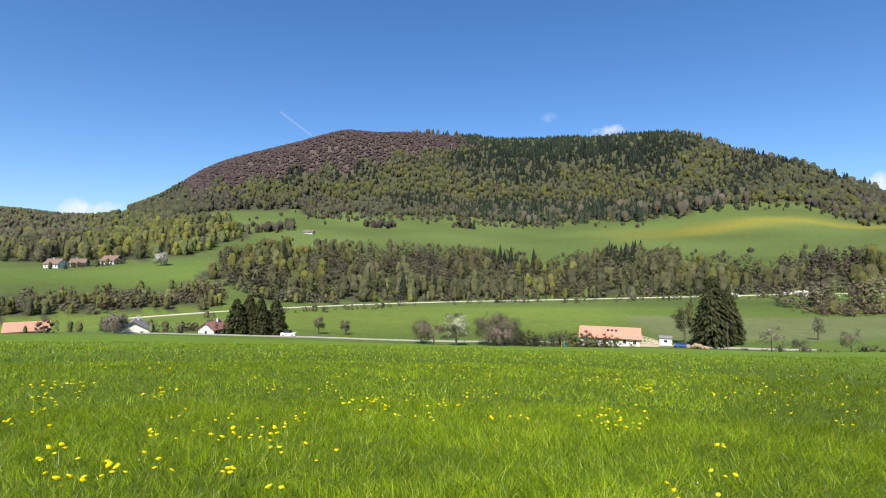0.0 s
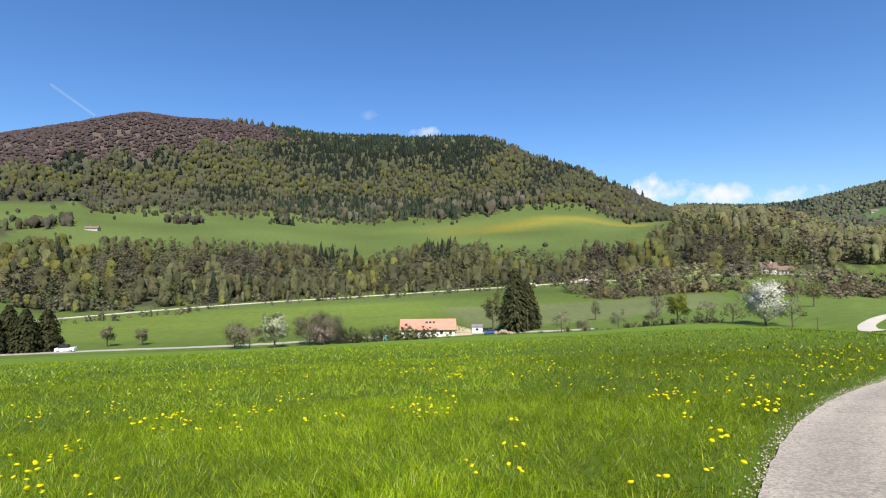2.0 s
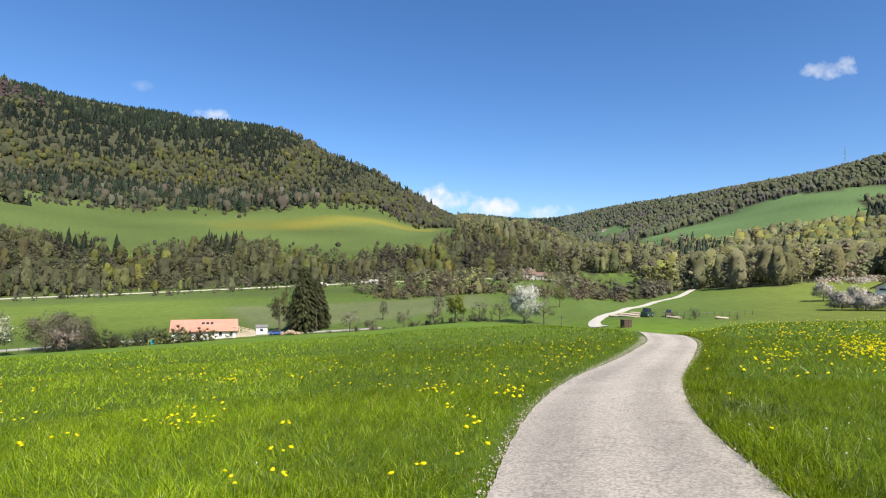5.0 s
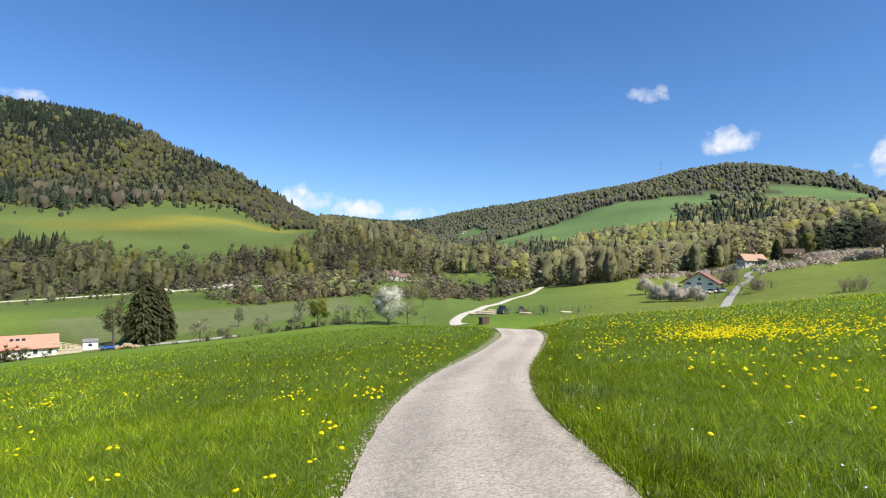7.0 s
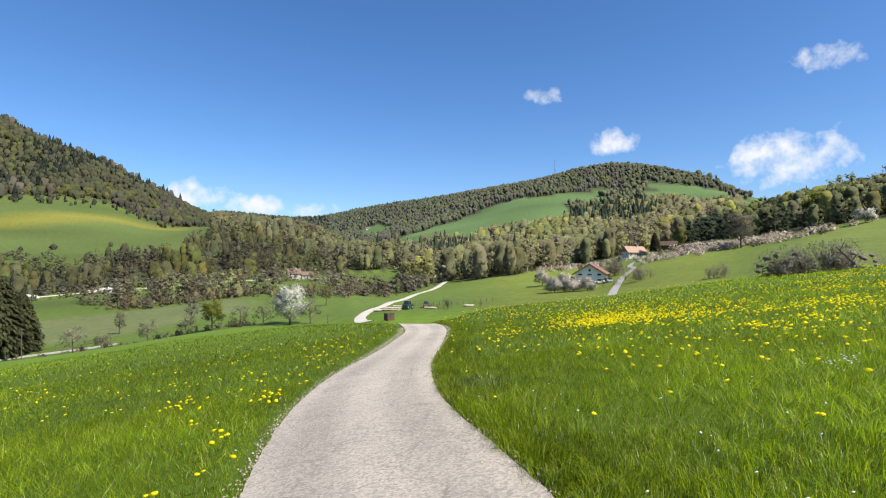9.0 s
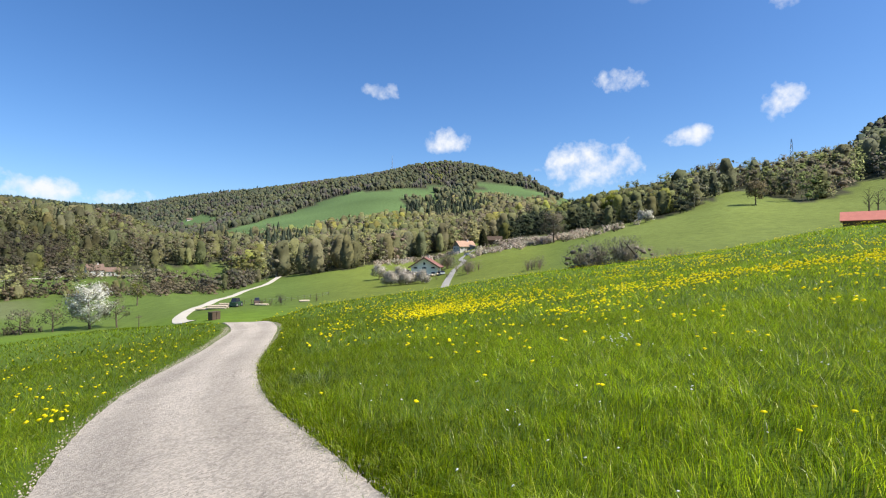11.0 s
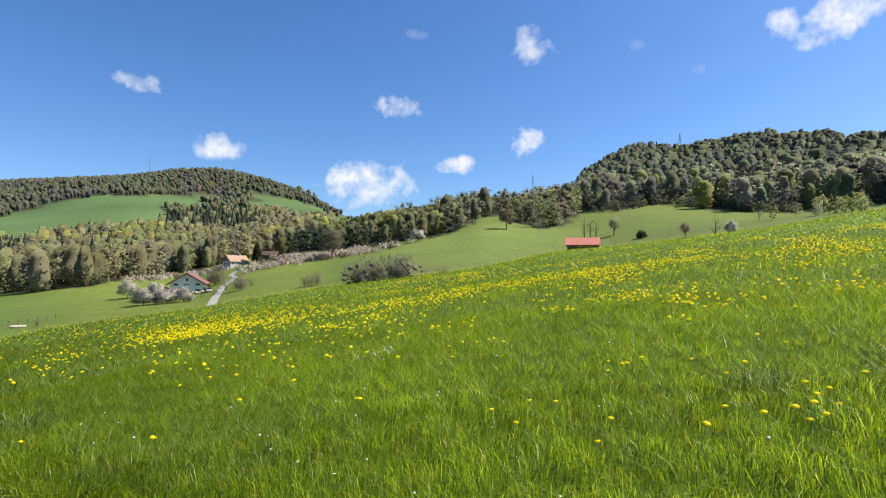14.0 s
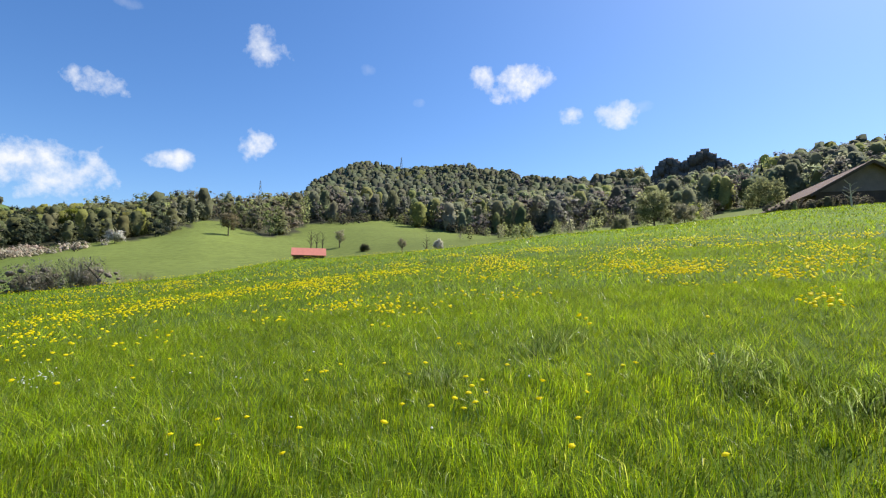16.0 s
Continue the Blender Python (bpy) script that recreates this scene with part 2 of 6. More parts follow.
def box(bm, x0, x1, y0, y1, z0, z1):
    v = [bm.verts.new((x, y, z)) for z in (z0, z1) for x, y in ((x0, y0), (x1, y0), (x1, y1), (x0, y1))]
    for f in ((3, 2, 1, 0), (4, 5, 6, 7), (0, 1, 5, 4), (1, 2, 6, 5), (2, 3, 7, 6), (3, 0, 4, 7)):
        bm.faces.new([v[i] for i in f])


def tube(bm, a, b, ra, rb, sides=6):
    """A tapered round bar from a to b."""
    a, b = Vector(a), Vector(b)
    q = (b - a).to_track_quat("Z", "Y")
    rings = []
    for p, r in ((a, ra), (b, rb)):
        rings.append([bm.verts.new(p + q @ Vector((r * math.cos(k * math.tau / sides), r * math.sin(k * math.tau / sides), 0)))
                      for k in range(sides)])
    for k in range(sides):
        n = (k + 1) % sides
        bm.faces.new((rings[0][k], rings[0][n], rings[1][n], rings[1][k]))
    bm.faces.new(rings[0][::-1])
    bm.faces.new(rings[1])


def thing(name, label, category, m, group="", kind=""):
    ob = new(name)
    ob.empty_display_size = 0.3
    ob.matrix_world = m
    return tagged(ob, label, category, group, kind)

# ---- the land: lines of the relief round the road, as (heading, distance, height)
SLOPE, UPHILL = 0.1383, radians(151.6)
MEADOW_END = [(-180, 120, 14.6), (-130, 110, 3.1), (-95, 95, -5.2), (-75, 90, -8.8), (-70, 92.2, -9.6), (-64.5, 94.6, -10.5), (-52, 100, -13.3),
    (-43, 102.4, -14.4), (-33, 105, -15.2), (-26.6, 100.1, -14.6), (-20, 95, -13.4), (-8.4, 86.3, -11.2), (0, 80, -9.6), (5, 72.5, -7.9), (12, 62,
    -6.2), (19, 50, -4.4), (24, 40, -3.2), (28, 32, -2.27), (31, 31, -2.21), (33.5, 33, -2.22), (37, 38, -2.1), (43, 40, -1.7), (48, 41.8, -1.4),
    (53, 43.5, -0.9), (60, 46, -0.2), (66, 46.7, 0.4), (71.6, 47.3, 1), (77.5, 47.9, 1.6), (83, 52, 2.6), (88, 56, 3.7), (92.7, 56, 4.1), (97, 56,
    4.5), (101.6, 56, 5), (107, 58.9, 5.8), (112, 66, 7.1), (118, 74.4, 8.9), (123.6, 82.7, 10.3), (129, 91.7, 11.9), (134, 100, 13.7), (139, 103.2,
    14.9), (145, 107, 15.6), (180, 120, 14.6)]
HOLLOW = [(-180, 200, 18.4), (-135, 180, 3.7), (-105, 170, -11), (-75, 165, -16.6), (-65, 165, -18.9), (-51, 165, -22.2), (-33, 165, -24.7), (-21,
    165, -24.1), (-10, 165, -22.9), (1, 165, -20.8), (12, 155, -16.1), (19, 150, -15.8), (24, 135, -13.2), (28, 130, -11.9), (34, 125, -12.1), (40,
    120, -11), (48, 115, -8.5), (56, 105, -5.7), (66, 105, -2), (72, 105, -0.1), (80, 130, 2.9), (90, 190, 9.2), (97, 180, 10), (105, 150, 10.5),
    (122, 150, 15.7), (135, 170, 21.9), (146, 200, 26.9), (180, 200, 18.4)]
FAR_ROAD = [(-180, 350, 32.2), (-135, 300, 7.7), (-105, 260, -13), (-75, 262, -25.5), (-65, 268, -24.5), (-56, 290, -24.7), (-46, 315, -25.1), (-27,
    350, -24.1), (-10, 370, -20.1), (3, 385, -15.4), (17, 400, -10.6), (26, 330, -14.9), (33.8, 300, -10.2), (43, 270, -4.7), (48.9, 215, -6.6),
    (55, 300, 5.4), (60, 300, 10), (66, 280, 12.8), (72, 270, 17.1), (76, 270, 20.4), (80, 280, 26), (85, 270, 22.4), (90, 270, 22.1), (97, 280,
    28), (105, 280, 26.5), (115, 260, 26), (122, 250, 27.8), (135, 250, 32.7), (146, 260, 37.7), (180, 300, 33.1)]
WOOD_EDGE = [(-180, 600, 64.7), (-105, 420, -11), (-75, 330, -15.6), (-67, 335, -16.8), (-57, 350, -12.3), (-50, 500, 0.2), (-27, 505, -0.1), (0,
    500, 2.8), (10, 500, 5.5), (20, 500, -0.4), (28, 520, 3.9), (35, 520, 2.4), (43, 480, 3.8), (50, 470, 13.1), (56, 440, 17.3), (62, 400, 22.6),
    (68, 360, 26.2), (74, 330, 28.2), (80, 330, 35.1), (86, 330, 31.7), (92, 350, 40), (98, 370, 45.7), (104, 350, 39.5), (110, 320, 32.8), (122,
    300, 35.2), (135, 300, 42.7), (146, 300, 46.6), (180, 380, 48.3)]
SHELF_FOOT = [(-180, 800, 99.8), (-105, 600, 4.5), (-75, 520, -5.5), (-66, 520, -1), (-57, 560, 9.6), (-50, 600, 22.9), (-36, 600, 21.2), (-27, 600,
    14.3), (-7, 600, 15.5), (3, 620, 21.6), (10, 650, 35.1), (17, 700, 36.5), (21, 760, 25.3), (23, 800, 17.9), (28, 720, 26.2), (35, 700, 33.3),
    (42, 680, 34.8), (50, 650, 36.9), (58, 600, 43.9), (64, 560, 45.7), (70, 500, 47.1), (76, 480, 52), (82, 480, 57.2), (90, 480, 65.2), (97, 500,
    80), (105, 470, 69.3), (115, 430, 59.5), (122, 400, 56.4), (133, 400, 68.9), (146, 380, 68), (180, 500, 71.9)]
SHELF_TOP = [(-180, 1000, 142.1), (-105, 900, 21.7), (-75, 900, 23.9), (-66, 850, 35.1), (-57, 905, 81.6), (-51, 905, 84), (-48, 905, 76), (-43,
    905, 76.8), (-38, 905, 76.8), (-32.5, 905, 75.2), (-28, 905, 66.5), (-24, 905, 62.8), (-19, 905, 69.6), (-15, 905, 72.8), (-11, 905, 76.3),
    (-7.6, 905, 83.3), (-4.5, 905, 87.9), (-1, 905, 85.2), (1, 905, 79.2), (3.4, 905, 64.9), (6.2, 905, 57), (12, 1000, 65.8), (17, 1200, 59.6),
    (22, 1200, 47.9), (28, 1100, 64.2), (35, 1050, 91.4), (42, 1050, 128.8), (46, 1080, 141.4), (50, 1050, 130.8), (56, 1050, 129.5), (62, 950,
    100.1), (66, 700, 59.2), (72, 620, 60.2), (76, 600, 64.7), (82, 600, 68.9), (90, 640, 96.9), (97, 700, 131.5), (105, 640, 114.6), (115, 560,
    92), (122, 520, 83), (133, 500, 93), (146, 480, 89), (180, 700, 112.5)]
RIDGE_WEST = [(-180, 1400, 198), (-105, 1800, 64), (-75, 2000, 135), (-71, 2000, 125), (-69, 1933, 122.4), (-66, 1820, 145.3), (-63, 1700, 179.8),
    (-60, 1650, 242.7), (-57, 1600, 280.1), (-54, 1540, 298.8), (-51, 1500, 317.7), (-48, 1500, 346.1), (-45, 1500, 366.4), (-42, 1500, 362.8),
    (-39, 1500, 366.4), (-36, 1495, 360.6), (-33, 1480, 350.7), (-30, 1465, 335.7), (-27, 1450, 327.6), (-24, 1436, 324.3), (-21, 1423, 322.5),
    (-18, 1409, 313.5), (-15, 1400, 314.5), (-12, 1400, 313.6), (-9, 1390, 298.6), (-6, 1360, 258.2), (-3, 1328, 225.3), (0, 1294, 196.2), (3, 1261,
    159), (6, 1250, 126), (8, 1250, 104.6), (11, 3200, 245.7), (16, 3500, 263.2)]
RIDGE_EAST = [(20.6, 3000, 245.1), (24, 2678, 252.8), (28, 2300, 243.8), (32, 2114, 241.9), (36.6, 1900, 243.1), (40, 1819, 246.9), (43, 1748,
    250.1), (45, 1700, 257.7), (48, 1674, 276.5), (51, 1647, 282.2), (54, 1619, 270.2), (57, 1571, 242.6), (60, 1474, 205.3), (63.4, 1300, 139.9),
    (67, 1000, 96.9), (69, 925, 89.8), (72, 832, 92.3), (75, 778, 94.4), (78, 757, 96.5), (82, 750, 97.8), (85, 765, 103), (88, 780, 115.3), (91,
    840, 144), (94, 898, 178.5), (96.5, 941, 199.4), (99, 930, 185.2), (102, 897, 180.1), (106, 850, 177.5), (110, 792, 159.4), (113, 749, 141),
    (117, 698, 123.4), (121.5, 650, 117.6), (126, 600, 110.5), (133, 570, 97.9), (136, 560, 94.1), (138, 540, 95), (141, 520, 101.2), (144, 520,
    103.6), (180, 1000, 178)]


def ease(xs, ys, x):
    """Smooth interpolation that never overshoots."""
    xs, ys, x = np.asarray(xs, float), np.asarray(ys, float), np.asarray(x, float)
    h, s = np.diff(xs), np.diff(ys) / np.diff(xs)
    d = np.zeros_like(ys)
    same = s[:-1] * s[1:] > 0
    w1, w2 = 2 * h[1:] + h[:-1], h[1:] + 2 * h[:-1]
    with np.errstate(divide="ignore", invalid="ignore"):
        d[1:-1] = np.where(same, (w1 + w2) / (w1 / s[:-1] + w2 / s[1:]), 0)
    d[0], d[-1] = s[0], s[-1]
    i = np.clip(np.searchsorted(xs, x) - 1, 0, len(h) - 1)
    t = np.clip((x - xs[i]) / h[i], 0, 1)
    return ((1 + 2 * t) * (1 - t) ** 2 * ys[i] + t * (1 - t) ** 2 * h[i] * d[i]
            + t * t * (3 - 2 * t) * ys[i + 1] - t * t * (1 - t) * h[i] * d[i + 1])


def line(rows, column, az):
    return ease([r[0] for r in rows], [r[column] for r in rows], az)


LAND_AZ = np.arange(-180, 181, 1.0)
LAND_D = np.geomspace(2.0, 4900.0, 420)


def relief():
    end, brow = line(MEADOW_END, 1, LAND_AZ), line(MEADOW_END, 2, LAND_AZ)
    fall = SLOPE * np.cos(np.radians(LAND_AZ) - UPHILL)
    rings = [(np.zeros_like(end), np.zeros_like(end)), (end * 0.55, fall * end * 0.55), (end, brow)]
    hollow_d, hollow_z = line(HOLLOW, 1, LAND_AZ), line(HOLLOW, 2, LAND_AZ)
    rings.append(((end + hollow_d) / 2, (brow + hollow_z) / 2 - 2.3 * np.exp(-((LAND_AZ - 28) / 8) ** 2)))
    for rows in (HOLLOW, FAR_ROAD, WOOD_EDGE, SHELF_FOOT, SHELF_TOP, RIDGE_WEST + RIDGE_EAST):
        rings.append((line(rows, 1, LAND_AZ), line(rows, 2, LAND_AZ)))
    top_d, top_z = rings[-1]
    rings.append((np.minimum(top_d * 1.3, 4550), top_z * 0.72))
    rings.append((np.full_like(end, 4950.0), np.minimum(top_z * 0.5, 150)))
    grid = np.zeros((len(LAND_AZ), len(LAND_D)))
    for k in range(len(LAND_AZ)):
        grid[k] = ease([r[0][k] for r in rings], [r[1][k] for r in rings], LAND_D)
    return grid


LAND = relief()


def height(x, y):
    """The ground's height at x, y."""
    x, y = np.asarray(x, float), np.asarray(y, float)
    d = np.maximum(np.hypot(x, y), 1e-3)
    a = (np.degrees(np.arctan2(x, y)) + 180.0)
    i = np.clip(a.astype(int), 0, len(LAND_AZ) - 2)
    u = a - i
    w = np.log(np.maximum(d, 2.0) / 2.0) / np.log(4900.0 / 2.0) * (len(LAND_D) - 1)
    j = np.clip(w.astype(int), 0, len(LAND_D) - 2)
    v = np.clip(w - j, 0, 1)
    far = ((1 - u) * (1 - v) * LAND[i, j] + u * (1 - v) * LAND[i + 1, j] + (1 - u) * v * LAND[i, j + 1] + u * v * LAND[i + 1, j + 1])
    plane = SLOPE * (x * math.sin(UPHILL) + y * math.cos(UPHILL))
    near = np.clip((22.0 - d) / 6.0, 0, 1)
    swell = 0.05 * np.sin(x * 0.31 + 1.3 * np.sin(y * 0.17)) * np.cos(y * 0.27 + x * 0.11) * np.clip((d - 6) / 10, 0, 1)
    return near * plane + (1 - near) * far + swell


def spot(az, d):
    """A point of the ground by heading and distance."""
    x, y = d * math.sin(radians(az)), d * math.cos(radians(az))
    return Vector((x, y, float(height(x, y))))


# woods as bands: heading, from distance, to distance
WOODS = {
    "belt": [(-61, 368, 380), (-57, 350, 450), (-54, 340, 535), (-50, 335, 550), (-43, 340, 555), (-33, 355, 550), (-29.5, 362, 535), (-26.5, 368, 508), (-23.4, 373, 470),
             (-20.3, 376, 505), (-15.2, 382, 580), (-12, 386, 555), (-9, 389, 490), (-4.5, 394, 475), (-1.4, 398, 475), (2.2, 401, 505), (7, 410, 560), (12, 420, 650), (22, 425, 700)],
    "left_hedge": [(-90, 285, 318), (-70, 285, 318), (-57, 300, 345)],
    "left_wood": [(-84, 620, 2050), (-76, 600, 2050), (-72, 560, 2050), (-66, 530, 1200), (-60, 560, 850), (-57.5, 620, 800), (-55.5, 700, 735)],
    "west_hill": [(-66, 930, 1950), (-57, 905, 1640), (-50, 925, 1540), (-33, 925, 1540), (-24, 925, 1500), (-10, 920, 1450), (-0.5, 945, 1340),
                  (6, 900, 1290), (10, 900, 1300)],
    "valley_wood": [(9, 640, 1300), (16, 560, 1250), (20, 480, 1050), (21.8, 440, 620), (26, 440, 560), (30, 480, 590), (34, 490, 640)],
    "far_hills": [(9, 1600, 3600), (22, 1500, 3200), (34, 1500, 2100)],
    "north_wood": [(28, 330, 470), (31, 320, 540), (34, 312, 630), (38, 288, 690), (40, 272, 720), (44, 302, 735), (47, 328, 740), (49, 345, 830), (52, 360, 880), (56, 400, 890), (59.5, 420, 740), (63, 430, 780)],
    "north_hill": [(20.5, 1250, 3000), (23, 1120, 2750), (24.2, 900, 2650), (26, 780, 2500), (28, 860, 2350), (31, 965, 2200), (35.8, 1020, 2050), (38.5, 1095, 1880), (42, 1065, 1830), (44.8, 1040, 1780), (47.2, 1085, 1750), (49.8, 1165, 1730), (51.8, 1070, 1720), (54.3, 1185, 1670), (57.1, 1215, 1620), (62.6, 1085, 1400), (64, 980, 1350)],
    "dark_grove": [(57.5, 345, 420), (62, 320, 480), (68, 290, 600), (73.6, 278, 640), (76, 282, 700)],
    "east_row": [(75, 290, 760), (79, 302, 760), (80.5, 385, 760), (82.3, 395, 760), (83.5, 330, 760), (86, 285, 760), (88.5, 300, 780), (90.5, 350, 800)],
    "east_wood": [(90, 352, 900), (97, 385, 970), (104, 350, 870), (110, 318, 790), (122, 290, 660), (133, 290, 585), (146, 290, 530), (165, 300, 700)],
    "north_copse": [(46.8, 880, 960), (48.2, 840, 900), (49.5, 900, 930), (51.2, 930, 1080), (53, 930, 1160), (54.6, 1020, 1190)],
}


def in_wood(band, az, d):
    a = [r[0] for r in band]
    az = az + 0.9 * np.sin(d / 23.0) + 0.6 * np.sin(d / 9.0 + 1.0)
    d = d + 6.0 * np.sin(az * 1.9) + 4.0 * np.sin(az * 4.7 + 2.0)
    return (az >= a[0]) & (az <= a[-1]) & (d >= np.interp(az, a, [r[1] for r in band])) & (d <= np.interp(az, a, [r[2] for r in band]))


def summit_line(az, d):
    """Rise over the horizon above which the beeches are still bare."""
    return np.interp(az, (-66, -56, -50, -43, -36, -31, -27), (5.9, 8.0, 9.6, 10.6, 11.9, 12.7, 14.9)) + 0.45 * np.sin(az * 1.7) + 0.3 * np.sin(d / 31.0)


def clearing(az, d):
    """A small pasture cut into the wood of the northern hill."""
    return ((az - 25.5) / 1.7) ** 2 + ((d - 1350 + 45 * (az - 25.5)) / 150) ** 2 + 0.2 * np.sin(az * 5) < 1


def land_cover(x, y):
    """Base colour of the ground: soil under the near grass, meadow greens, a dandelion strip and wood floor."""
    az, d = np.degrees(np.arctan2(x, y)), np.hypot(x, y)
    wave = np.sin(x / 37 + 1.7 * np.sin(y / 53)) + np.sin(y / 29 + 1.3 * np.sin(x / 71))
    c = np.empty((len(x), 3))
    c[:] = (0.12, 0.19, 0.022)

    def lay(share, colour):
        share = np.clip(share, 0, 1)[:, None]
        c[:] = c * (1 - share) + np.array(colour) * share

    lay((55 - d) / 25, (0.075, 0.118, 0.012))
    lay((d - 130) / 25, (0.1, 0.145, 0.03))
    lay(np.clip((d - 470) / 60, 0, 1) * np.clip((14 - az) / 6, 0, 1), (0.096, 0.132, 0.036))
    lay(np.clip((az - 34) / 8, 0, 1) * np.clip((66 - az) / 6, 0, 1) * np.clip((d - 75) / 25, 0, 1), (0.165, 0.205, 0.038))
    lay(np.clip((az - 63) / 6, 0, 1) * np.clip((d - 90) / 25, 0, 1), (0.145, 0.182, 0.042))
    lay(np.clip((d - 186 - 4 * wave) / 8, 0, 1) * np.clip((262 - d) / 8, 0, 1) * np.clip((az + 15 + wave) / 2, 0, 1) * np.clip((14 - az) / 3, 0, 1), (0.135, 0.158, 0.062))
    lay((1.25 - np.abs(d - 800 - 4 * az - 8 * wave) / 45) * np.clip((az + 17 + 2 * wave) / 5, 0, 1) * np.clip((8 - az) / 2, 0, 1), (0.2, 0.19, 0.035))
    lay(np.clip((az - 25) / 2, 0, 1) * np.clip((66 - az) / 3, 0, 1) * np.clip((d - 580) / 40, 0, 1), (0.105, 0.165, 0.058))
    lay(np.clip((d - 192 - 3 * wave) / 6, 0, 1) * np.clip((300 - d) / 10, 0, 1) * np.clip((-14 - az) / 4, 0, 1) * 0.8, (0.128, 0.175, 0.032))
    lay(np.clip((d - 305) / 12, 0, 1) * np.clip((360 - d) / 12, 0, 1) * np.clip((10 - az) / 4, 0, 1) * 0.7, (0.088, 0.118, 0.034))
    strips = np.sin(d / 9 + 2 * np.sin(az / 7)) * np.sin(d / 23 + az / 5)
    c *= 1 + ((0.08 * wave + 0.06 * strips) * np.clip((d - 60) / 100, 0, 1))[:, None]
    for band in WOODS.values():
        c[in_wood(band, az, d)] = (0.062, 0.064, 0.034)
    c[clearing(az, d)] = (0.105, 0.165, 0.058)
    rise = np.degrees(np.arctan2(height(x, y), np.maximum(d, 1)))
    c[in_wood(WOODS["west_hill"], az, d) & (rise > summit_line(az, d))] = (0.105, 0.082, 0.068)
    return c


def build_ground():
    az = np.concatenate([np.arange(-180, -84, 4.0), np.arange(-84, 152, 0.5), np.arange(152, 180.1, 4.0)])
    rad = np.concatenate([[0.0], np.geomspace(0.8, 4850, 190)])
    a, r = np.meshgrid(np.radians(az), rad, indexing="ij")
    x, y = (r * np.sin(a)).ravel(), (r * np.cos(a)).ravel()
    z = height(x, y)
    n = len(rad)
    i, j = np.meshgrid(np.arange(len(az) - 1), np.arange(n - 1), indexing="ij")
    q = (i * n + j).ravel()
    quads = np.stack([q, q + 1, q + n + 1, q + n], 1)[:, ::-1]
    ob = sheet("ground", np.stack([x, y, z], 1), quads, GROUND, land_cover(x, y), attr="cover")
    ob.data.polygons.foreach_set("use_smooth", [True] * len(ob.data.polygons))
    return tagged(ob, "rolling green valley meadows and wooded hills", "ground", kind="structure")


build_ground()


def ribbon(name, label, centre, width, material, lift, step=0.5, camber=0.0, wobble=0.0):
    """A strip of road laid on the ground along points, with ragged edges."""
    rng = random.Random(5)
    pts = [Vector((p[0], p[1], 0)) for p in centre]
    wides = [p[2] if len(p) > 2 else width for p in centre]
    dist = [0.0]
    for a, b in zip(pts, pts[1:]):
        dist.append(dist[-1] + (b - a).length)
    s = np.arange(0, dist[-1], step)
    cx, cy = ease(dist, [p.x for p in pts], s), ease(dist, [p.y for p in pts], s)
    cw = ease(dist, wides, s)
    tx, ty = np.gradient(cx), np.gradient(cy)
    ln = np.hypot(tx, ty)
    nx, ny = ty / ln, -tx / ln
    across = (-1.0, -0.985, -0.84, -0.66, -0.4, -0.16, 0.16, 0.4, 0.66, 0.84, 0.985, 1.0)
    worn = (1.06, 1.06, 1.04, 0.9, 0.9, 1.06, 1.06, 0.9, 0.9, 1.04, 1.06, 1.06)
    verts, shade = [], []
    for k in range(len(s)):
        shade += [w * (1 + 0.05 * math.sin(s[k] * 0.9) + rng.uniform(-0.03, 0.03)) for w in worn]
        e = [1 + rng.uniform(-wobble, wobble), 1 + rng.uniform(-wobble, wobble)]
        for u in across:
            w = u * cw[k] / 2 * (e[0] if u < 0 else e[1])
            x, y = cx[k] + nx[k] * w, cy[k] + ny[k] * w
            z = float(height(x, y)) + (lift + camber * (1 - u * u) if abs(u) < 1 else -0.05)
            verts.append((x, y, z))
    m = len(across)
    quads = [(k * m + u, k * m + u + 1, (k + 1) * m + u + 1, (k + 1) * m + u) for k in range(len(s) - 1) for u in range(m - 1)]
    colour = np.array(shade)[:, None] * np.array(((0.45, 0.395, 0.328),))
    ob = sheet(name, verts, quads, material, colour if material == ASPHALT else None)
    ob.data.polygons.foreach_set("use_smooth", [False] * len(quads))
    return tagged(ob, label, "road", kind="structure")


# road: x, y, width
ROAD = [(0.9, -40, 2.6), (0.7, -12, 2.6), (0.6, -4, 2.6), (0.75, -0.5, 2.6), (1.45, 2.4, 2.55), (2.38, 4.8, 2.5), (3.45, 7.45, 2.5), (4.6, 9.7, 2.5),
        (5.9, 11.8, 2.45), (7.8, 14.3, 2.25), (10.4, 17.8, 2.1), (13.2, 21.8, 2.0), (14.9, 24.9, 2.1), (16.5, 28.2, 2.2), (18.3, 32.0, 2.4), (20, 36, 2.6)]
ribbon("road", "narrow worn pale asphalt lane between meadows", ROAD, 2.5, ASPHALT, 0.035, 0.25, 0.03, 0.012)


def along(points):
    return [tuple(spot(a, d).xy) for a, d in points]


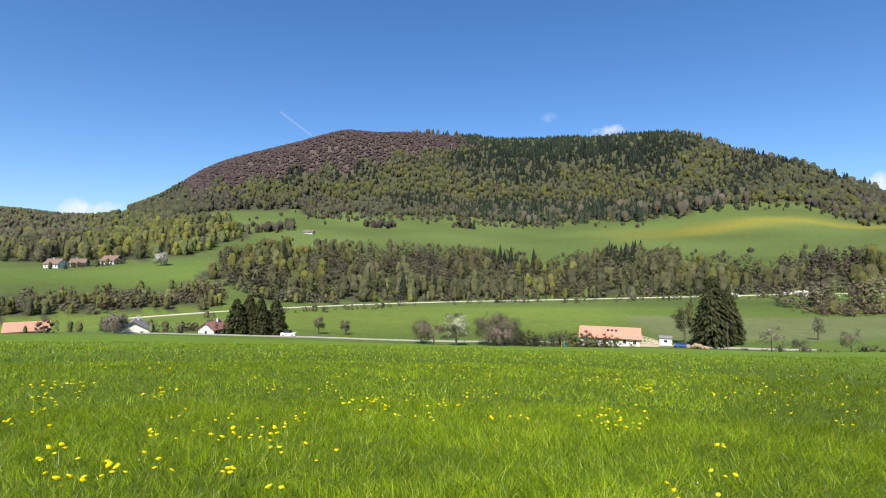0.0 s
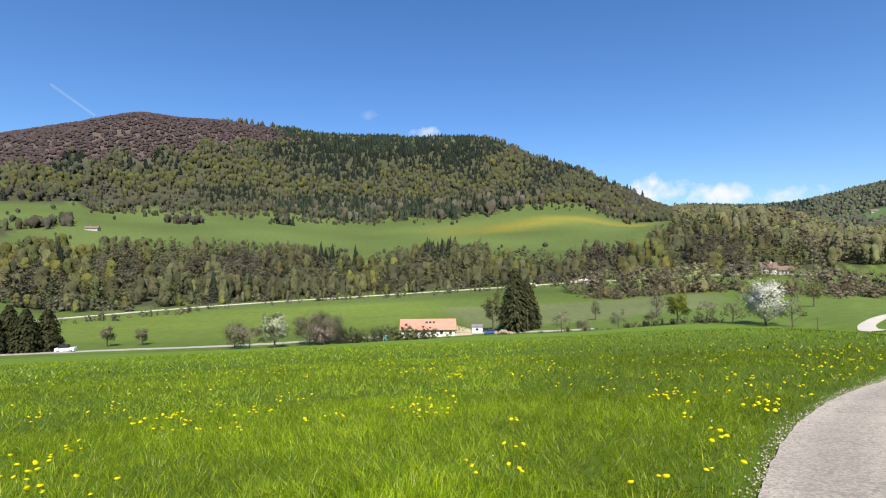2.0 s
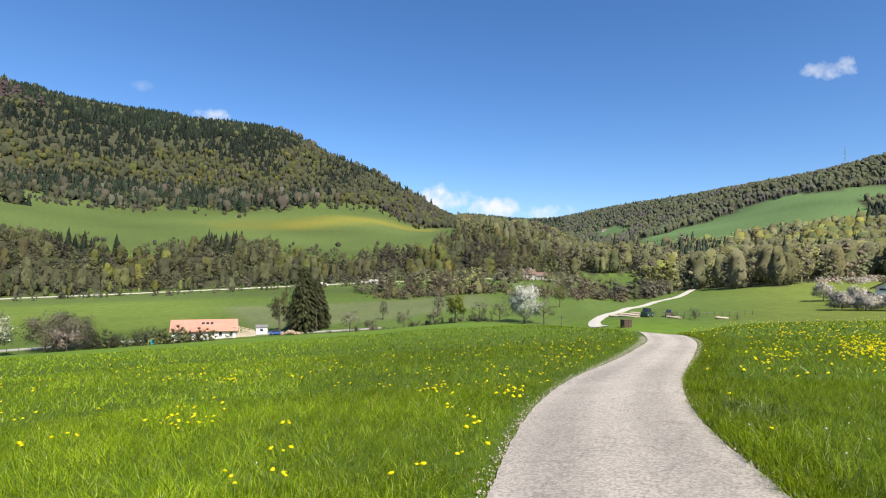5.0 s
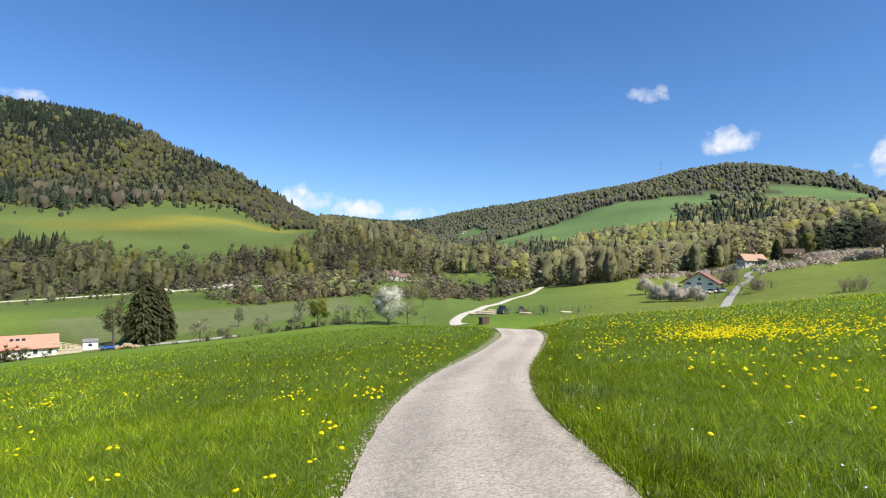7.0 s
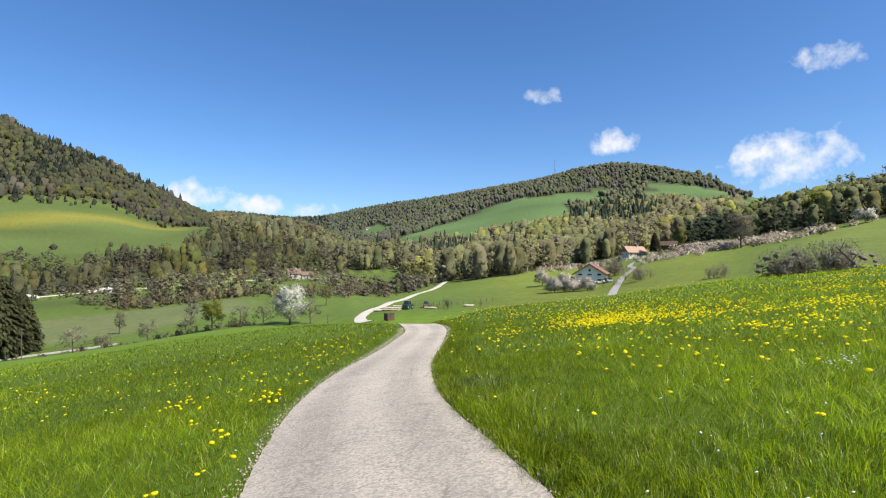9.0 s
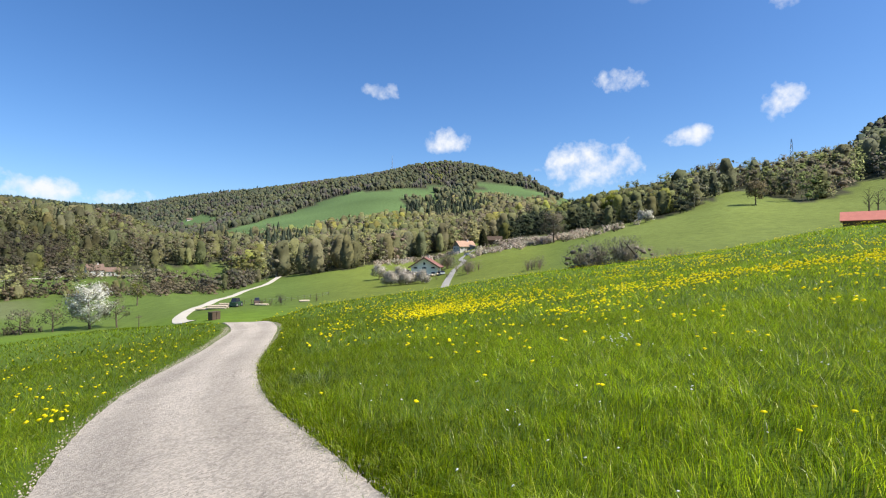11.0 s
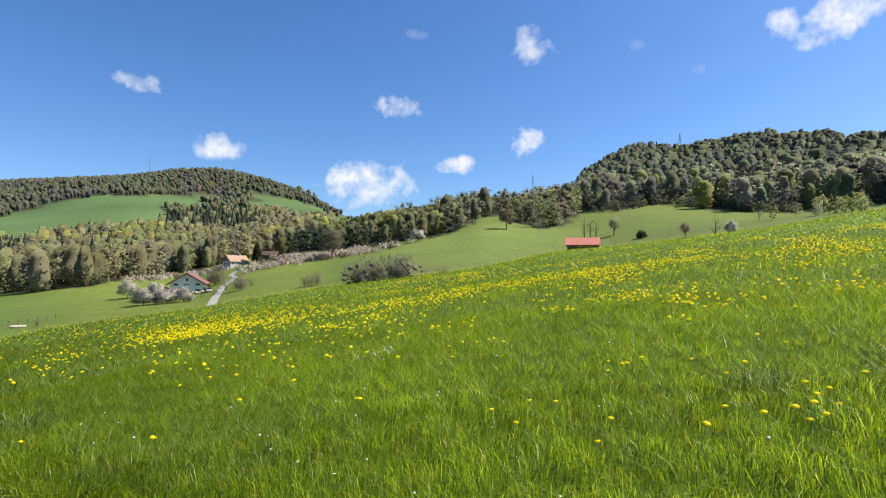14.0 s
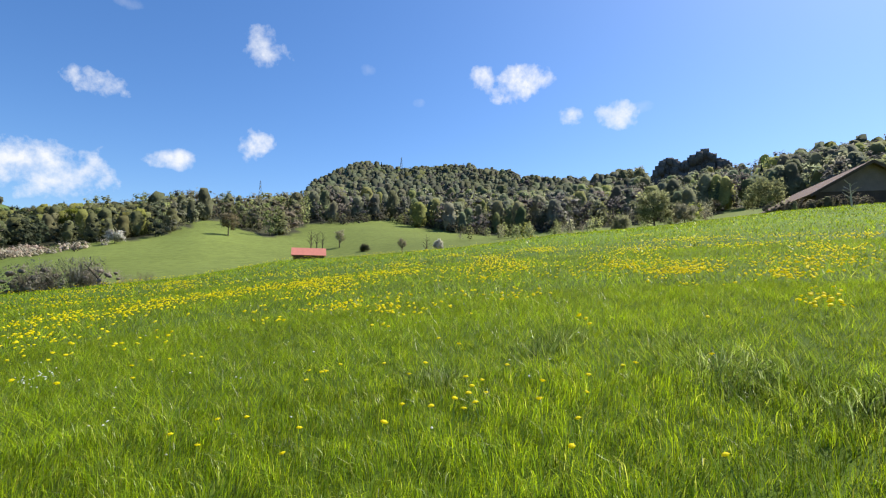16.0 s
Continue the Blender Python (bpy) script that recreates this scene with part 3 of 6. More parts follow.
ribbon("track", "pale gravel track winding up the valley", along([(24.9, 124), (24.4, 127), (24.0, 136), (24.3, 146), (25.3, 162), (26.5, 174), (27.3, 190), (28.7, 204), (30.0, 228), (31.7, 248), (33.0, 292), (33.4, 312)]),
       3.0, TRACK, 0.15, 2.0)
ribbon("valley_road", "pale straight road along the foot of the wood",
       along([(-66, 266), (-56, 290), (-46, 315), (-27, 350), (-10, 370), (3, 385), (17, 400), (24, 392)]), 3.4, TRACK, 0.3, 4.0)
ribbon("lane", "pale lane passing the houses", along([(-66, 172), (-51, 171), (-33, 172), (-21, 172), (-10, 170), (2, 168)]), 2.2, LANE, 0.2, 4.0)
ribbon("farm_lane", "grey lane climbing past the farmhouse to the hamlet", along([(50.6, 110), (51.2, 150), (51.65, 175), (52.3, 206), (53.25, 235), (52.9, 254), (53.5, 276), (54.5, 301)]),
       2.3, LANE, 0.12, 2.0)

# ---- woods

def ico():
    """A ball of twenty triangles."""
    g = (1 + 5 ** 0.5) / 2
    v = np.array([(-1, g, 0), (1, g, 0), (-1, -g, 0), (1, -g, 0), (0, -1, g), (0, 1, g), (0, -1, -g), (0, 1, -g), (g, 0, -1), (g, 0, 1), (-g, 0, -1), (-g, 0, 1)])
    f = np.array([(0, 11, 5), (0, 5, 1), (0, 1, 7), (0, 7, 10), (0, 10, 11), (1, 5, 9), (5, 11, 4), (11, 10, 2), (10, 7, 6), (7, 1, 8),
                  (3, 9, 4), (3, 4, 2), (3, 2, 6), (3, 6, 8), (3, 8, 9), (4, 9, 5), (2, 4, 11), (6, 2, 10), (8, 6, 7), (9, 8, 1)])
    return v / np.linalg.norm(v[0]), f


ICO_V, ICO_F = ico()
CUBE_V = np.array([(x, y, z) for z in (-1, 1) for x, y in ((-1, -1), (1, -1), (1, 1), (-1, 1))], dtype=float)
CUBE_F = np.array([(0, 2, 1), (0, 3, 2), (4, 5, 6), (4, 6, 7), (0, 1, 5), (0, 5, 4), (1, 2, 6), (1, 6, 5), (2, 3, 7), (2, 7, 6), (3, 0, 4), (3, 4, 7)])


def unit(v):
    return v / np.maximum(np.linalg.norm(v, axis=-1, keepdims=True), 1e-6)


def join(pieces):
    """Joins (points, triangles) or (points, triangles, leans) into one."""
    out, n = [[] for _ in pieces[0]], 0
    for piece in pieces:
        for k, a in enumerate(piece):
            out[k].append(a + n if k == 1 else a)
        n += len(piece[0])
    return tuple(np.concatenate(o) for o in out)


def stem(r, h):
    a = np.arange(3) * math.tau / 3
    v = np.concatenate([np.stack([r * np.cos(a), r * np.sin(a), np.full(3, -0.04)], 1), np.array([[0, 0, h]])])
    return v, np.array([(0, 1, 3), (1, 2, 3), (2, 0, 3)]), unit(v * np.array([1, 1, 0]) + np.array([0, 0, 0.02]))


def facing(v, lean):
    """Turns triangles so that their outer side follows the lean."""
    away = np.einsum("ij,ij->i", np.cross(v[:, 1] - v[:, 0], v[:, 2] - v[:, 0]), lean) < 0
    v[away] = v[away][:, ::-1]
    return v


def flecks(rng, mid, lean, size):
    """Loose leaf sprays: a ragged triangle at each place, lit as part of the rounded crown."""
    n = len(mid)
    v = facing(mid[:, None, :] + rng.normal(0, 1, (n, 3, 3)) * size, lean)
    return v.reshape(-1, 3), np.arange(3 * n).reshape(-1, 3), np.repeat(unit(lean + rng.normal(0, 0.3, (n, 3))), 3, 0)


def leafy_form(rng, rings, sides, sprays, size, wide=0.3, low=0.03, body=0.93, flat=0.65, loose=0.28, boughs=0, lift=0.35):
    """A crown of height 1: rounded clumps on its boughs (or one lumpy dome, far off) overlaid with leaf sprays."""
    def shape(t):
        return np.interp(t, (0, 0.12, 0.3, 0.55, 0.8, 0.93, 1.0), (0.5, 0.76, 0.95, 1.0, 0.78, 0.48, 0.0))

    lobes = rng.uniform(0, math.tau, 3)

    def bulge(a, t):
        return 1 + 0.15 * np.sin(2 * a + lobes[0] + 5 * t) + 0.13 * np.sin(3 * a + lobes[1] - 7 * t) + 0.08 * np.sin(5 * a + lobes[2] + 11 * t)

    heart = np.array([0, 0, 0.3])
    if boughs:
        bt = (np.arange(boughs) + rng.uniform(0.15, 0.85, boughs)) / boughs * 0.86
        ba = np.arange(boughs) * 2.4 + rng.uniform(-0.5, 0.5, boughs)
        br = wide * shape(bt) * bulge(ba, bt) * rng.uniform(0.4, 0.72, boughs)
        core = np.stack([br * np.cos(ba), br * np.sin(ba), low + (1 - low) * bt * 0.95 + 0.02], 1)
        girth = wide * rng.uniform(0.36, 0.56, boughs) * (1.08 - 0.3 * bt)
        pieces = [stem(0.016, 0.6)]
        for c, g in zip(core, girth):
            v = c + ICO_V * g * body * rng.uniform(0.78, 1.16, (12, 1)) * np.array([1, 1, 0.86])
            lean = unit(ICO_V * 0.55 + unit(v - heart) * 0.55 + np.array([0, 0, lift]))
            pieces.append((v, ICO_F, lean))
        which = rng.integers(0, boughs, sprays)
        way = unit(rng.normal(0, 1, (sprays, 3)) + unit(core[which] - heart) * 0.7 + np.array([0, 0, 0.35]))
        mid = core[which] + way * girth[which][:, None] * rng.uniform(0.58, 1.14, (sprays, 1)) * np.array([1, 1, 0.88])
        mid[:, 2] = np.maximum(mid[:, 2], low)
        out = unit(way * 0.55 + unit(mid - heart) * 0.55 + np.array([0, 0, lift]))
    else:
        k, m = np.meshgrid(np.arange(rings), np.arange(sides), indexing="ij")
        t = k / (rings - 1) * (1 - 0.36 / rings)
        a = (m + 0.5 * (k % 2)) * math.tau / sides
        r = wide * body * shape(t) * bulge(a, t) * rng.uniform(0.78, 1.22, t.shape)
        z = low + (1 - low) * (t + rng.uniform(-0.25, 0.25, t.shape) / rings * (k > 0))
        v = np.stack([r * np.cos(a), r * np.sin(a), z], 2).reshape(-1, 3)
        v = np.concatenate([v, [[0, 0, 0.97]]])
        f = []
        for i in range(rings - 1):
            for j in range(sides):
                p, q = i * sides + j, i * sides + (j + 1) % sides
                f += [(p, q, q + sides), (p, q + sides, p + sides)]
        top = (rings - 1) * sides
        f += [(top + j, top + (j + 1) % sides, rings * sides) for j in range(sides)]
        lean = unit(unit(v - heart) + np.array([0, 0, lift]) + rng.normal(0, 0.2, v.shape))
        pieces = [stem(0.016, 0.4), (v, np.array(f), lean)]
        t = 1 - np.sqrt(rng.uniform(0, 1, sprays)) * 0.98
        a = rng.uniform(0, math.tau, sprays)
        r = wide * shape(t) * bulge(a, t) * rng.uniform(1.02 - 0.9 * loose, 1.06 + 0.35 * loose, sprays)
        mid = np.stack([r * np.cos(a), r * np.sin(a), low + (1 - low) * t], 1)
        out = unit(unit(mid - heart) + np.array([0, 0, lift]))
    jig = rng.normal(0, 1, (sprays, 3, 3)) * size
    jig -= out[:, None, :] * np.einsum("ijk,ik->ij", jig, out)[:, :, None] * flat
    tri = facing(mid[:, None, :] + jig, out)
    pieces.append((tri.reshape(-1, 3), np.arange(3 * sprays).reshape(-1, 3), np.repeat(unit(out + rng.normal(0, 0.6 * loose, (sprays, 3))), 3, 0)))
    return join(pieces)


def bare_form(rng, sticks, count, wide=0.33, low=0.3, size=0.045):
    """A leafless crown: fanning branches and a haze of twigs."""
    pieces = [stem(0.02, 0.85)]
    v, f = [], []
    for k in range(sticks):
        a, up = rng.uniform(0, math.tau), rng.uniform(low * 0.6, 0.6)
        reach = rng.uniform(0.35, 1) * wide
        tip = np.array([math.cos(a) * reach, math.sin(a) * reach, rng.uniform(0.6, 1.0)])
        base = np.array([0, 0, up])
        side = np.array([-math.sin(a), math.cos(a), 0]) * 0.009
        v += [base - side, base + side, tip]
        f.append((3 * k, 3 * k + 1, 3 * k + 2))
    v = np.array(v)
    pieces.append((v, np.array(f), unit(v * np.array([1, 1, 0]) + np.array([0, 0, 0.1]))))
    a, t = rng.uniform(0, math.tau, count), rng.uniform(0, 1, count)
    rad = wide * np.sqrt(rng.uniform(0.05, 1, count)) * (1.1 - 0.6 * np.abs(t - 0.4))
    mid = np.stack([rad * np.cos(a), rad * np.sin(a), low + (1 - low) * t], 1)
    pieces.append(flecks(rng, mid, unit(mid - np.array([0, 0, 0.45])) + np.array([0, 0, 0.2]), np.array([0.6, 0.6, 1.1]) * size))
    return join(pieces)


def conifer_form(rng, tiers, sides, wide=0.17):
    """A pointed spruce: whorls of drooping boughs."""
    pieces = [stem(0.02, 0.9)]
    v, n = [], []
    for k in range(tiers):
        t = k / tiers
        z = 0.07 + 0.86 * t
        r = wide * (1 - t) ** 0.8
        for a in (np.arange(sides) + rng.uniform(0, 1)) * math.tau / sides + rng.normal(0, 0.2, sides):
            half = 0.62 * math.tau / sides
            tip = np.array([0, 0, min(0.99, z + 1.9 / tiers)])
            low = [np.array([math.cos(a + k) * r * q, math.sin(a + k) * r * q, z - 0.3 * r * q]) for k, q in ((-half, rng.uniform(0.7, 1.0)), (half, rng.uniform(0.85, 1.2)))]
            v += [tip, low[0], low[1]]
            n += [unit(np.array([math.cos(a), math.sin(a), 0.55]))] * 3
    v.extend([np.array([0.012, 0, 0.86]), np.array([-0.012, 0, 0.86]), np.array([0, 0, 1.0])])
    n.extend([np.array([0, 0, 1.0])] * 3)
    n = np.array(n)
    v = facing(np.array(v).reshape(-1, 3, 3), n[::3]).reshape(-1, 3)
    pieces.append((v, np.arange(len(v)).reshape(-1, 3), n))
    return join(pieces)


GREENS = [(0.17, 0.19, 0.068), (0.20, 0.215, 0.068), (0.155, 0.175, 0.075), (0.225, 0.235, 0.065), (0.165, 0.182, 0.085)]
BROWNS = [(0.152, 0.142, 0.098), (0.168, 0.157, 0.11), (0.185, 0.176, 0.128), (0.142, 0.13, 0.092)]
DARKS = [(0.042, 0.058, 0.038), (0.052, 0.07, 0.045), (0.065, 0.082, 0.052)]
PINES = [(0.062, 0.078, 0.05), (0.075, 0.092, 0.055), (0.055, 0.07, 0.048)]
PLUMS = [(0.145, 0.116, 0.1), (0.158, 0.128, 0.11), (0.132, 0.106, 0.09)]
BLOSSOMS = [(0.6, 0.55, 0.46), (0.52, 0.47, 0.38), (0.68, 0.63, 0.55)]
OLIVES = [(0.152, 0.165, 0.082), (0.168, 0.178, 0.092), (0.14, 0.152, 0.085), (0.185, 0.192, 0.085)]
AIRY = [(0.24, 0.265, 0.11), (0.22, 0.25, 0.10), (0.26, 0.265, 0.15), (0.2, 0.225, 0.11)]
PALETTE = {"airy": AIRY, "leaf": GREENS, "bare": BROWNS, "fir": DARKS, "bloom": BLOSSOMS, "olive": OLIVES, "brush": BROWNS, "thorn": BROWNS, "pine": PINES, "plum": PLUMS}


def forms(seed, fine):
    """Sets of tree forms: 0 for far hills, 3 for nearer hills, 1 for the middle distance, 2 for nearer trees."""
    rng = np.random.default_rng(seed)
    g, m, e, z, n = ((3, 5, 13, 0.08, 9), (5, 6, 230, 0.03, 12), (3, 6, 420, 0.024, 4), (4, 6, 60, 0.045, 12))[fine]
    solid, flat, loose, boughs = ((0.82, 0.4, 0.35, 0), (0.6, 0.35, 0.5, 0), (0.5, 0.5, 0.25, 13), (0.72, 0.4, 0.36, 0))[fine]

    def crown(count, wide, low=0.03, size=1.0, body=1.0, share=1.0, limbed=boughs):
        return [leafy_form(rng, g, m, int(e * share), z * size, wide * rng.uniform(0.9, 1.12), low, solid * body, flat, loose, limbed, (1.6, 0.7, 0.4, 1.0)[fine]) for _ in range(count)]

    made = {"leaf": crown(n, (0.46, 0.37, 0.4, 0.38)[fine]), "olive": crown(n, (0.44, 0.34, 0.37, 0.35)[fine]), "bloom": crown(n, 0.95, 0.08, 0.9, 0.7, 1.2, (0, 9, 13, 6)[fine]), "plum": crown(n, 0.88, share=0.3),
            "airy": crown(n, (0.36, 0.28, 0.32, 0.3)[fine], 0.12, 0.9, 0.7, 1.2, (0, 8, 13, 6)[fine]),
            "brush": crown(n, 0.6, 0.0, 1.0, 0.8, 1.0, (0, 8, 0, 6)[fine]) if fine != 2 else [bare_form(rng, 80, 260, 0.6, 0.02, 0.022) for _ in range(n)],
            "bare": crown(n, (0.44, 0.36, 0, 0.4)[fine], 0.08, 0.85, 0.75, 1.1, (0, 8, 0, 6)[fine]) if fine != 2 else [bare_form(rng, 42, 370, 0.43, 0.18, 0.022) for _ in range(n)],
            "pine": crown(n, 0.32, 0.06, 0.95, 0.95, 1.0, (0, 8, 9, 6)[fine]),
            "thorn": crown(n, 0.58, 0.0, 0.9, 0.8, 1.0, 9),
            "fir": [conifer_form(rng, (5, 11, 17, 7)[fine], (6, 11, 16, 8)[fine], (0.25, 0.19, 0.17, 0.2)[fine]) for _ in range(n)]}
    return made


FORMS = [forms(11, 0), forms(12, 1), forms(13, 2), forms(14, 3)]


def grow(name, label, places, kinds, heights, fine, seed, tint_shift=None, category="trees"):
    """One woodland object: every tree a copied form, turned, scaled and tinted for itself."""
    rng = np.random.default_rng(seed)
    kinds = np.asarray(kinds)
    vs, fs, ts, ls, base = [], [], [], [], 0
    for kind in sorted(set(kinds.tolist())):
        choices = FORMS[fine][kind]
        pick = rng.integers(0, len(choices), len(kinds))
        for c, (v, f, n) in enumerate(choices):
            which = np.nonzero((kinds == kind) & (pick == c))[0]
            if not len(which):
                continue
            h = heights[which]
            a = rng.uniform(0, math.tau, len(which))
            wide = rng.uniform(0.85, 1.25, len(which))
            ca, sa = np.cos(a)[:, None], np.sin(a)[:, None]
            x = (v[None, :, 0] * ca - v[None, :, 1] * sa) * (h * wide)[:, None] + places[which, 0:1]
            y = (v[None, :, 0] * sa + v[None, :, 1] * ca) * (h * wide)[:, None] + places[which, 1:2]
            z = v[None, :, 2] * h[:, None] + places[which, 2:3]
            vs.append(np.stack([x, y, z], 2).reshape(-1, 3))
            ls.append(np.stack([n[None, :, 0] * ca - n[None, :, 1] * sa, n[None, :, 0] * sa + n[None, :, 1] * ca, n[None, :, 2] + 0 * ca], 2).reshape(-1, 3))
            fs.append((f[None] + (np.arange(len(which)) * len(v))[:, None, None] + base).reshape(-1, 3))
            base += len(which) * len(v)
            pal = np.array(PALETTE[kind])
            t = pal[rng.integers(0, len(pal), len(which))] * rng.uniform(*((0.84, 1.16) if fine == 0 else (0.74, 1.28)), (len(which), 1)) * rng.uniform(0.94, 1.06, (len(which), 3))
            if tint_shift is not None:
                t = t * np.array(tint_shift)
            ts.append(np.repeat(t, len(v), 0))
    ob = sheet(name, np.concatenate(vs), np.concatenate(fs), LEAF, np.concatenate(ts), lean=np.concatenate(ls))
    return tagged(ob, label, category, kind="stuff")


def plant_wood(name, label, band, spacing, mix, low, high, fine, seed, clump=0.0, skip=None, patch=1.0, tone=None, stands=()):
    """Fills a band with trees; mix names the kinds and their shares, swayed by a slow pattern so that kinds gather in patches;
    stands are gatherings of one kind: heading, rise over the horizon, their half extents, kind, share."""
    rng = np.random.default_rng(seed)
    a = np.array([r[0] for r in band])
    d0, d1 = min(r[1] for r in band), max(r[2] for r in band)
    area = radians(a[-1] - a[0]) / 2 * (d1 * d1 - d0 * d0)
    n = int(area / (spacing * spacing))
    d = np.sqrt(rng.uniform(d0 * d0, d1 * d1, n))
    az = rng.uniform(a[0], a[-1], n)
    inside = in_wood(band, az, d) & (d < line(RIDGE_WEST + RIDGE_EAST, 1, az) + 25)
    if skip is not None:
        inside &= ~skip(az, d)
    d, az = d[inside], az[inside]
    x, y = d * np.sin(np.radians(az)), d * np.cos(np.radians(az))
    px, py = x / patch, y / patch
    sway = 0.5 + 0.25 * np.sin(px / 47 + 2 * np.sin(py / 83)) + 0.25 * np.sin(py / 39 + 1.7 * np.sin(px / 61))
    u = np.clip(rng.uniform(0, 1, len(x)) * (1 - clump) + sway * clump, 0, 0.9999)
    kinds, edge = np.empty(len(x), dtype=object), 0.0
    for kind, share in mix:
        kinds[(u >= edge) & (u < edge + share)] = kind
        edge += share
    kinds[kinds == None] = mix[-1][0]
    z = height(x, y)
    rise = np.degrees(np.arctan2(z, d))
    for s_az, s_rise, wide, tall, kind, share in stands:
        near = ((az - s_az) / wide) ** 2 + ((rise - s_rise) / tall) ** 2 + 0.9 * (sway - 0.5)
        kinds[rng.uniform(0, 1, len(x)) < share * np.clip(1.6 - near, 0, 1)] = kind
    kinds = kinds.astype(str)
    tall = rng.uniform(low, high, len(x)) * np.select([kinds == "fir", kinds == "brush"], [1.15, 0.5], 0.88)
    return grow(name, label, np.stack([x, y, z - 0.3], 1), kinds, tall, fine, seed + 1, tone)


BELT_STANDS = [(-52.5, -0.3, 4.5, 1.3, "leaf", 0.75), (-49.5, -2.0, 2.2, 1.1, "leaf", 0.7), (-51.6, -0.6, 0.8, 1.0, "fir", 0.5), (-57, -1.6, 2.0, 1.6, "bare", 0.5),
               (-26.2, 0.0, 2.8, 1.2, "fir", 0.75), (-15.4, 0.4, 1.4, 1.2, "fir", 0.7), (-24.0, -2.0, 2.0, 1.0, "leaf", 0.7), (-36, -1.0, 5, 1.5, "bare", 0.6),
               (-8, -1.0, 2.5, 1.4, "leaf", 0.5), (2, -1.0, 2.5, 1.4, "bare", 0.7), (6.5, -0.5, 1.5, 1.4, "leaf", 0.6), (12, 0.0, 3.0, 1.4, "bare", 0.6)]
plant_wood("valley_woodland", "mixed spring woodland on the slope above the road", WOODS["belt"], 8.5,
           [("fir", 0.06), ("olive", 0.36), ("airy", 0.18), ("bare", 0.24), ("leaf", 0.16)], 9, 19, 1, 21, 0.6, None, 0.8, (0.88, 0.84, 0.84), BELT_STANDS)
plant_wood("hedge_woodland", "brown and green trees below a sloping field", WOODS["left_hedge"], 4.8,
           [("fir", 0.02), ("olive", 0.42), ("thorn", 0.32), ("leaf", 0.24)], 5, 8.5, 1, 22, 0.2, None, 1.0, (1.0, 0.98, 0.92))
HILLSIDE_MIX = [("fir", 0.08), ("olive", 0.5), ("bare", 0.12), ("leaf", 0.3)]
HILLSIDE_STANDS = [(-62, 1.6, 6.0, 2.2, "leaf", 0.85), (-75, 2.5, 6.0, 2.0, "bare", 0.5)]
plant_wood("hillside_woodland", "fresh yellow green beeches above a sloping field", WOODS["left_wood"], 12.5, HILLSIDE_MIX, 11, 18, 1, 39, 0.5, lambda az, d: d > 830, 1.0, (1.0, 0.98, 0.95), HILLSIDE_STANDS)
plant_wood("hillside_woodland", "pale green woodland climbing a hillside", WOODS["left_wood"], 15.0, HILLSIDE_MIX, 10, 16, 0, 23, 0.6, lambda az, d: d <= 830, 1.0, (0.9, 0.9, 0.92), HILLSIDE_STANDS)


def upper_beech(az, d):
    x, y = d * np.sin(np.radians(az)), d * np.cos(np.radians(az))
    rise = np.degrees(np.arctan2(height(x, y), d))
    return rise > summit_line(az, d)


HILL_STANDS = [(-38, 9.1, 4.5, 1.4, "leaf", 0.75), (-18.5, 9.6, 3.8, 1.1, "leaf", 0.75), (-53, 7.0, 5, 1.2, "leaf", 0.6), (-9, 8.0, 3, 1.0, "leaf", 0.5),
               (-45, 6.3, 5.5, 1.1, "brush", 0.9), (-57, 6.0, 4, 1.0, "bare", 0.4), (-28, 7.5, 6, 0.8, "leaf", 0.65),
               (-28.5, 11.3, 5.5, 1.5, "fir", 0.97), (-25.5, 9.5, 3.0, 1.1, "fir", 0.92), (-21, 11.9, 8.5, 1.3, "fir", 0.95), (-14.5, 11.6, 6, 1.9, "fir", 0.9), (-44.2, 9.2, 2.6, 1.0, "fir", 0.65), (-51.3, 8.8, 1.8, 0.8, "fir", 0.6),
               (-37, 6.6, 4.0, 0.8, "fir", 0.7), (-22.5, 6.0, 8.0, 0.9, "fir", 0.92), (-12.5, 9.6, 3.0, 1.6, "fir", 0.6), (-4.5, 9.0, 3.5, 1.2, "fir", 0.55),
               (-2.9, 5.4, 2.8, 0.9, "leaf", 0.85), (1.4, 5.0, 2.2, 1.0, "bare", 0.4), (5, 5.0, 2.0, 1.5, "bare", 0.3)]
plant_wood("mountain_woodland", "dark firs and light green beeches covering a hill", WOODS["west_hill"], 8.7,
           [("fir", 0.16), ("olive", 0.54), ("leaf", 0.2), ("bare", 0.1)], 9, 16, 0, 24, 0.72, upper_beech, 1.3, (0.72, 0.70, 0.82), HILL_STANDS)
plant_wood("summit_woodland", "leafless purple brown beeches on the summit", WOODS["west_hill"], 6.4,
           [("plum", 0.98), ("fir", 0.02)], 4.5, 7, 0, 25, 0.0, lambda az, d: ~upper_beech(az, d), 1.0, (0.86, 0.82, 0.95))
GORGE_MIX = [("fir", 0.07), ("olive", 0.27), ("airy", 0.2), ("bare", 0.32), ("leaf", 0.14)]
plant_wood("gorge_woodland", "grey green woodland at the mouth of the narrow valley", WOODS["valley_wood"], 9.0, GORGE_MIX, 15, 26, 1, 36, 0.35, lambda az, d: d > 640, 1.0, (1.3, 1.22, 1.2))
plant_wood("gorge_woodland", "grey green woodland filling the narrow valley", WOODS["valley_wood"], 10.5, GORGE_MIX, 18, 28, 3, 26, 0.35, lambda az, d: d <= 640, 1.0, (1.22, 1.15, 1.15))
FIR_BAND = [(-33, 1330, 1490), (-27, 1240, 1470), (-20, 1230, 1430), (-13, 1230, 1420), (-8, 1270, 1400)]
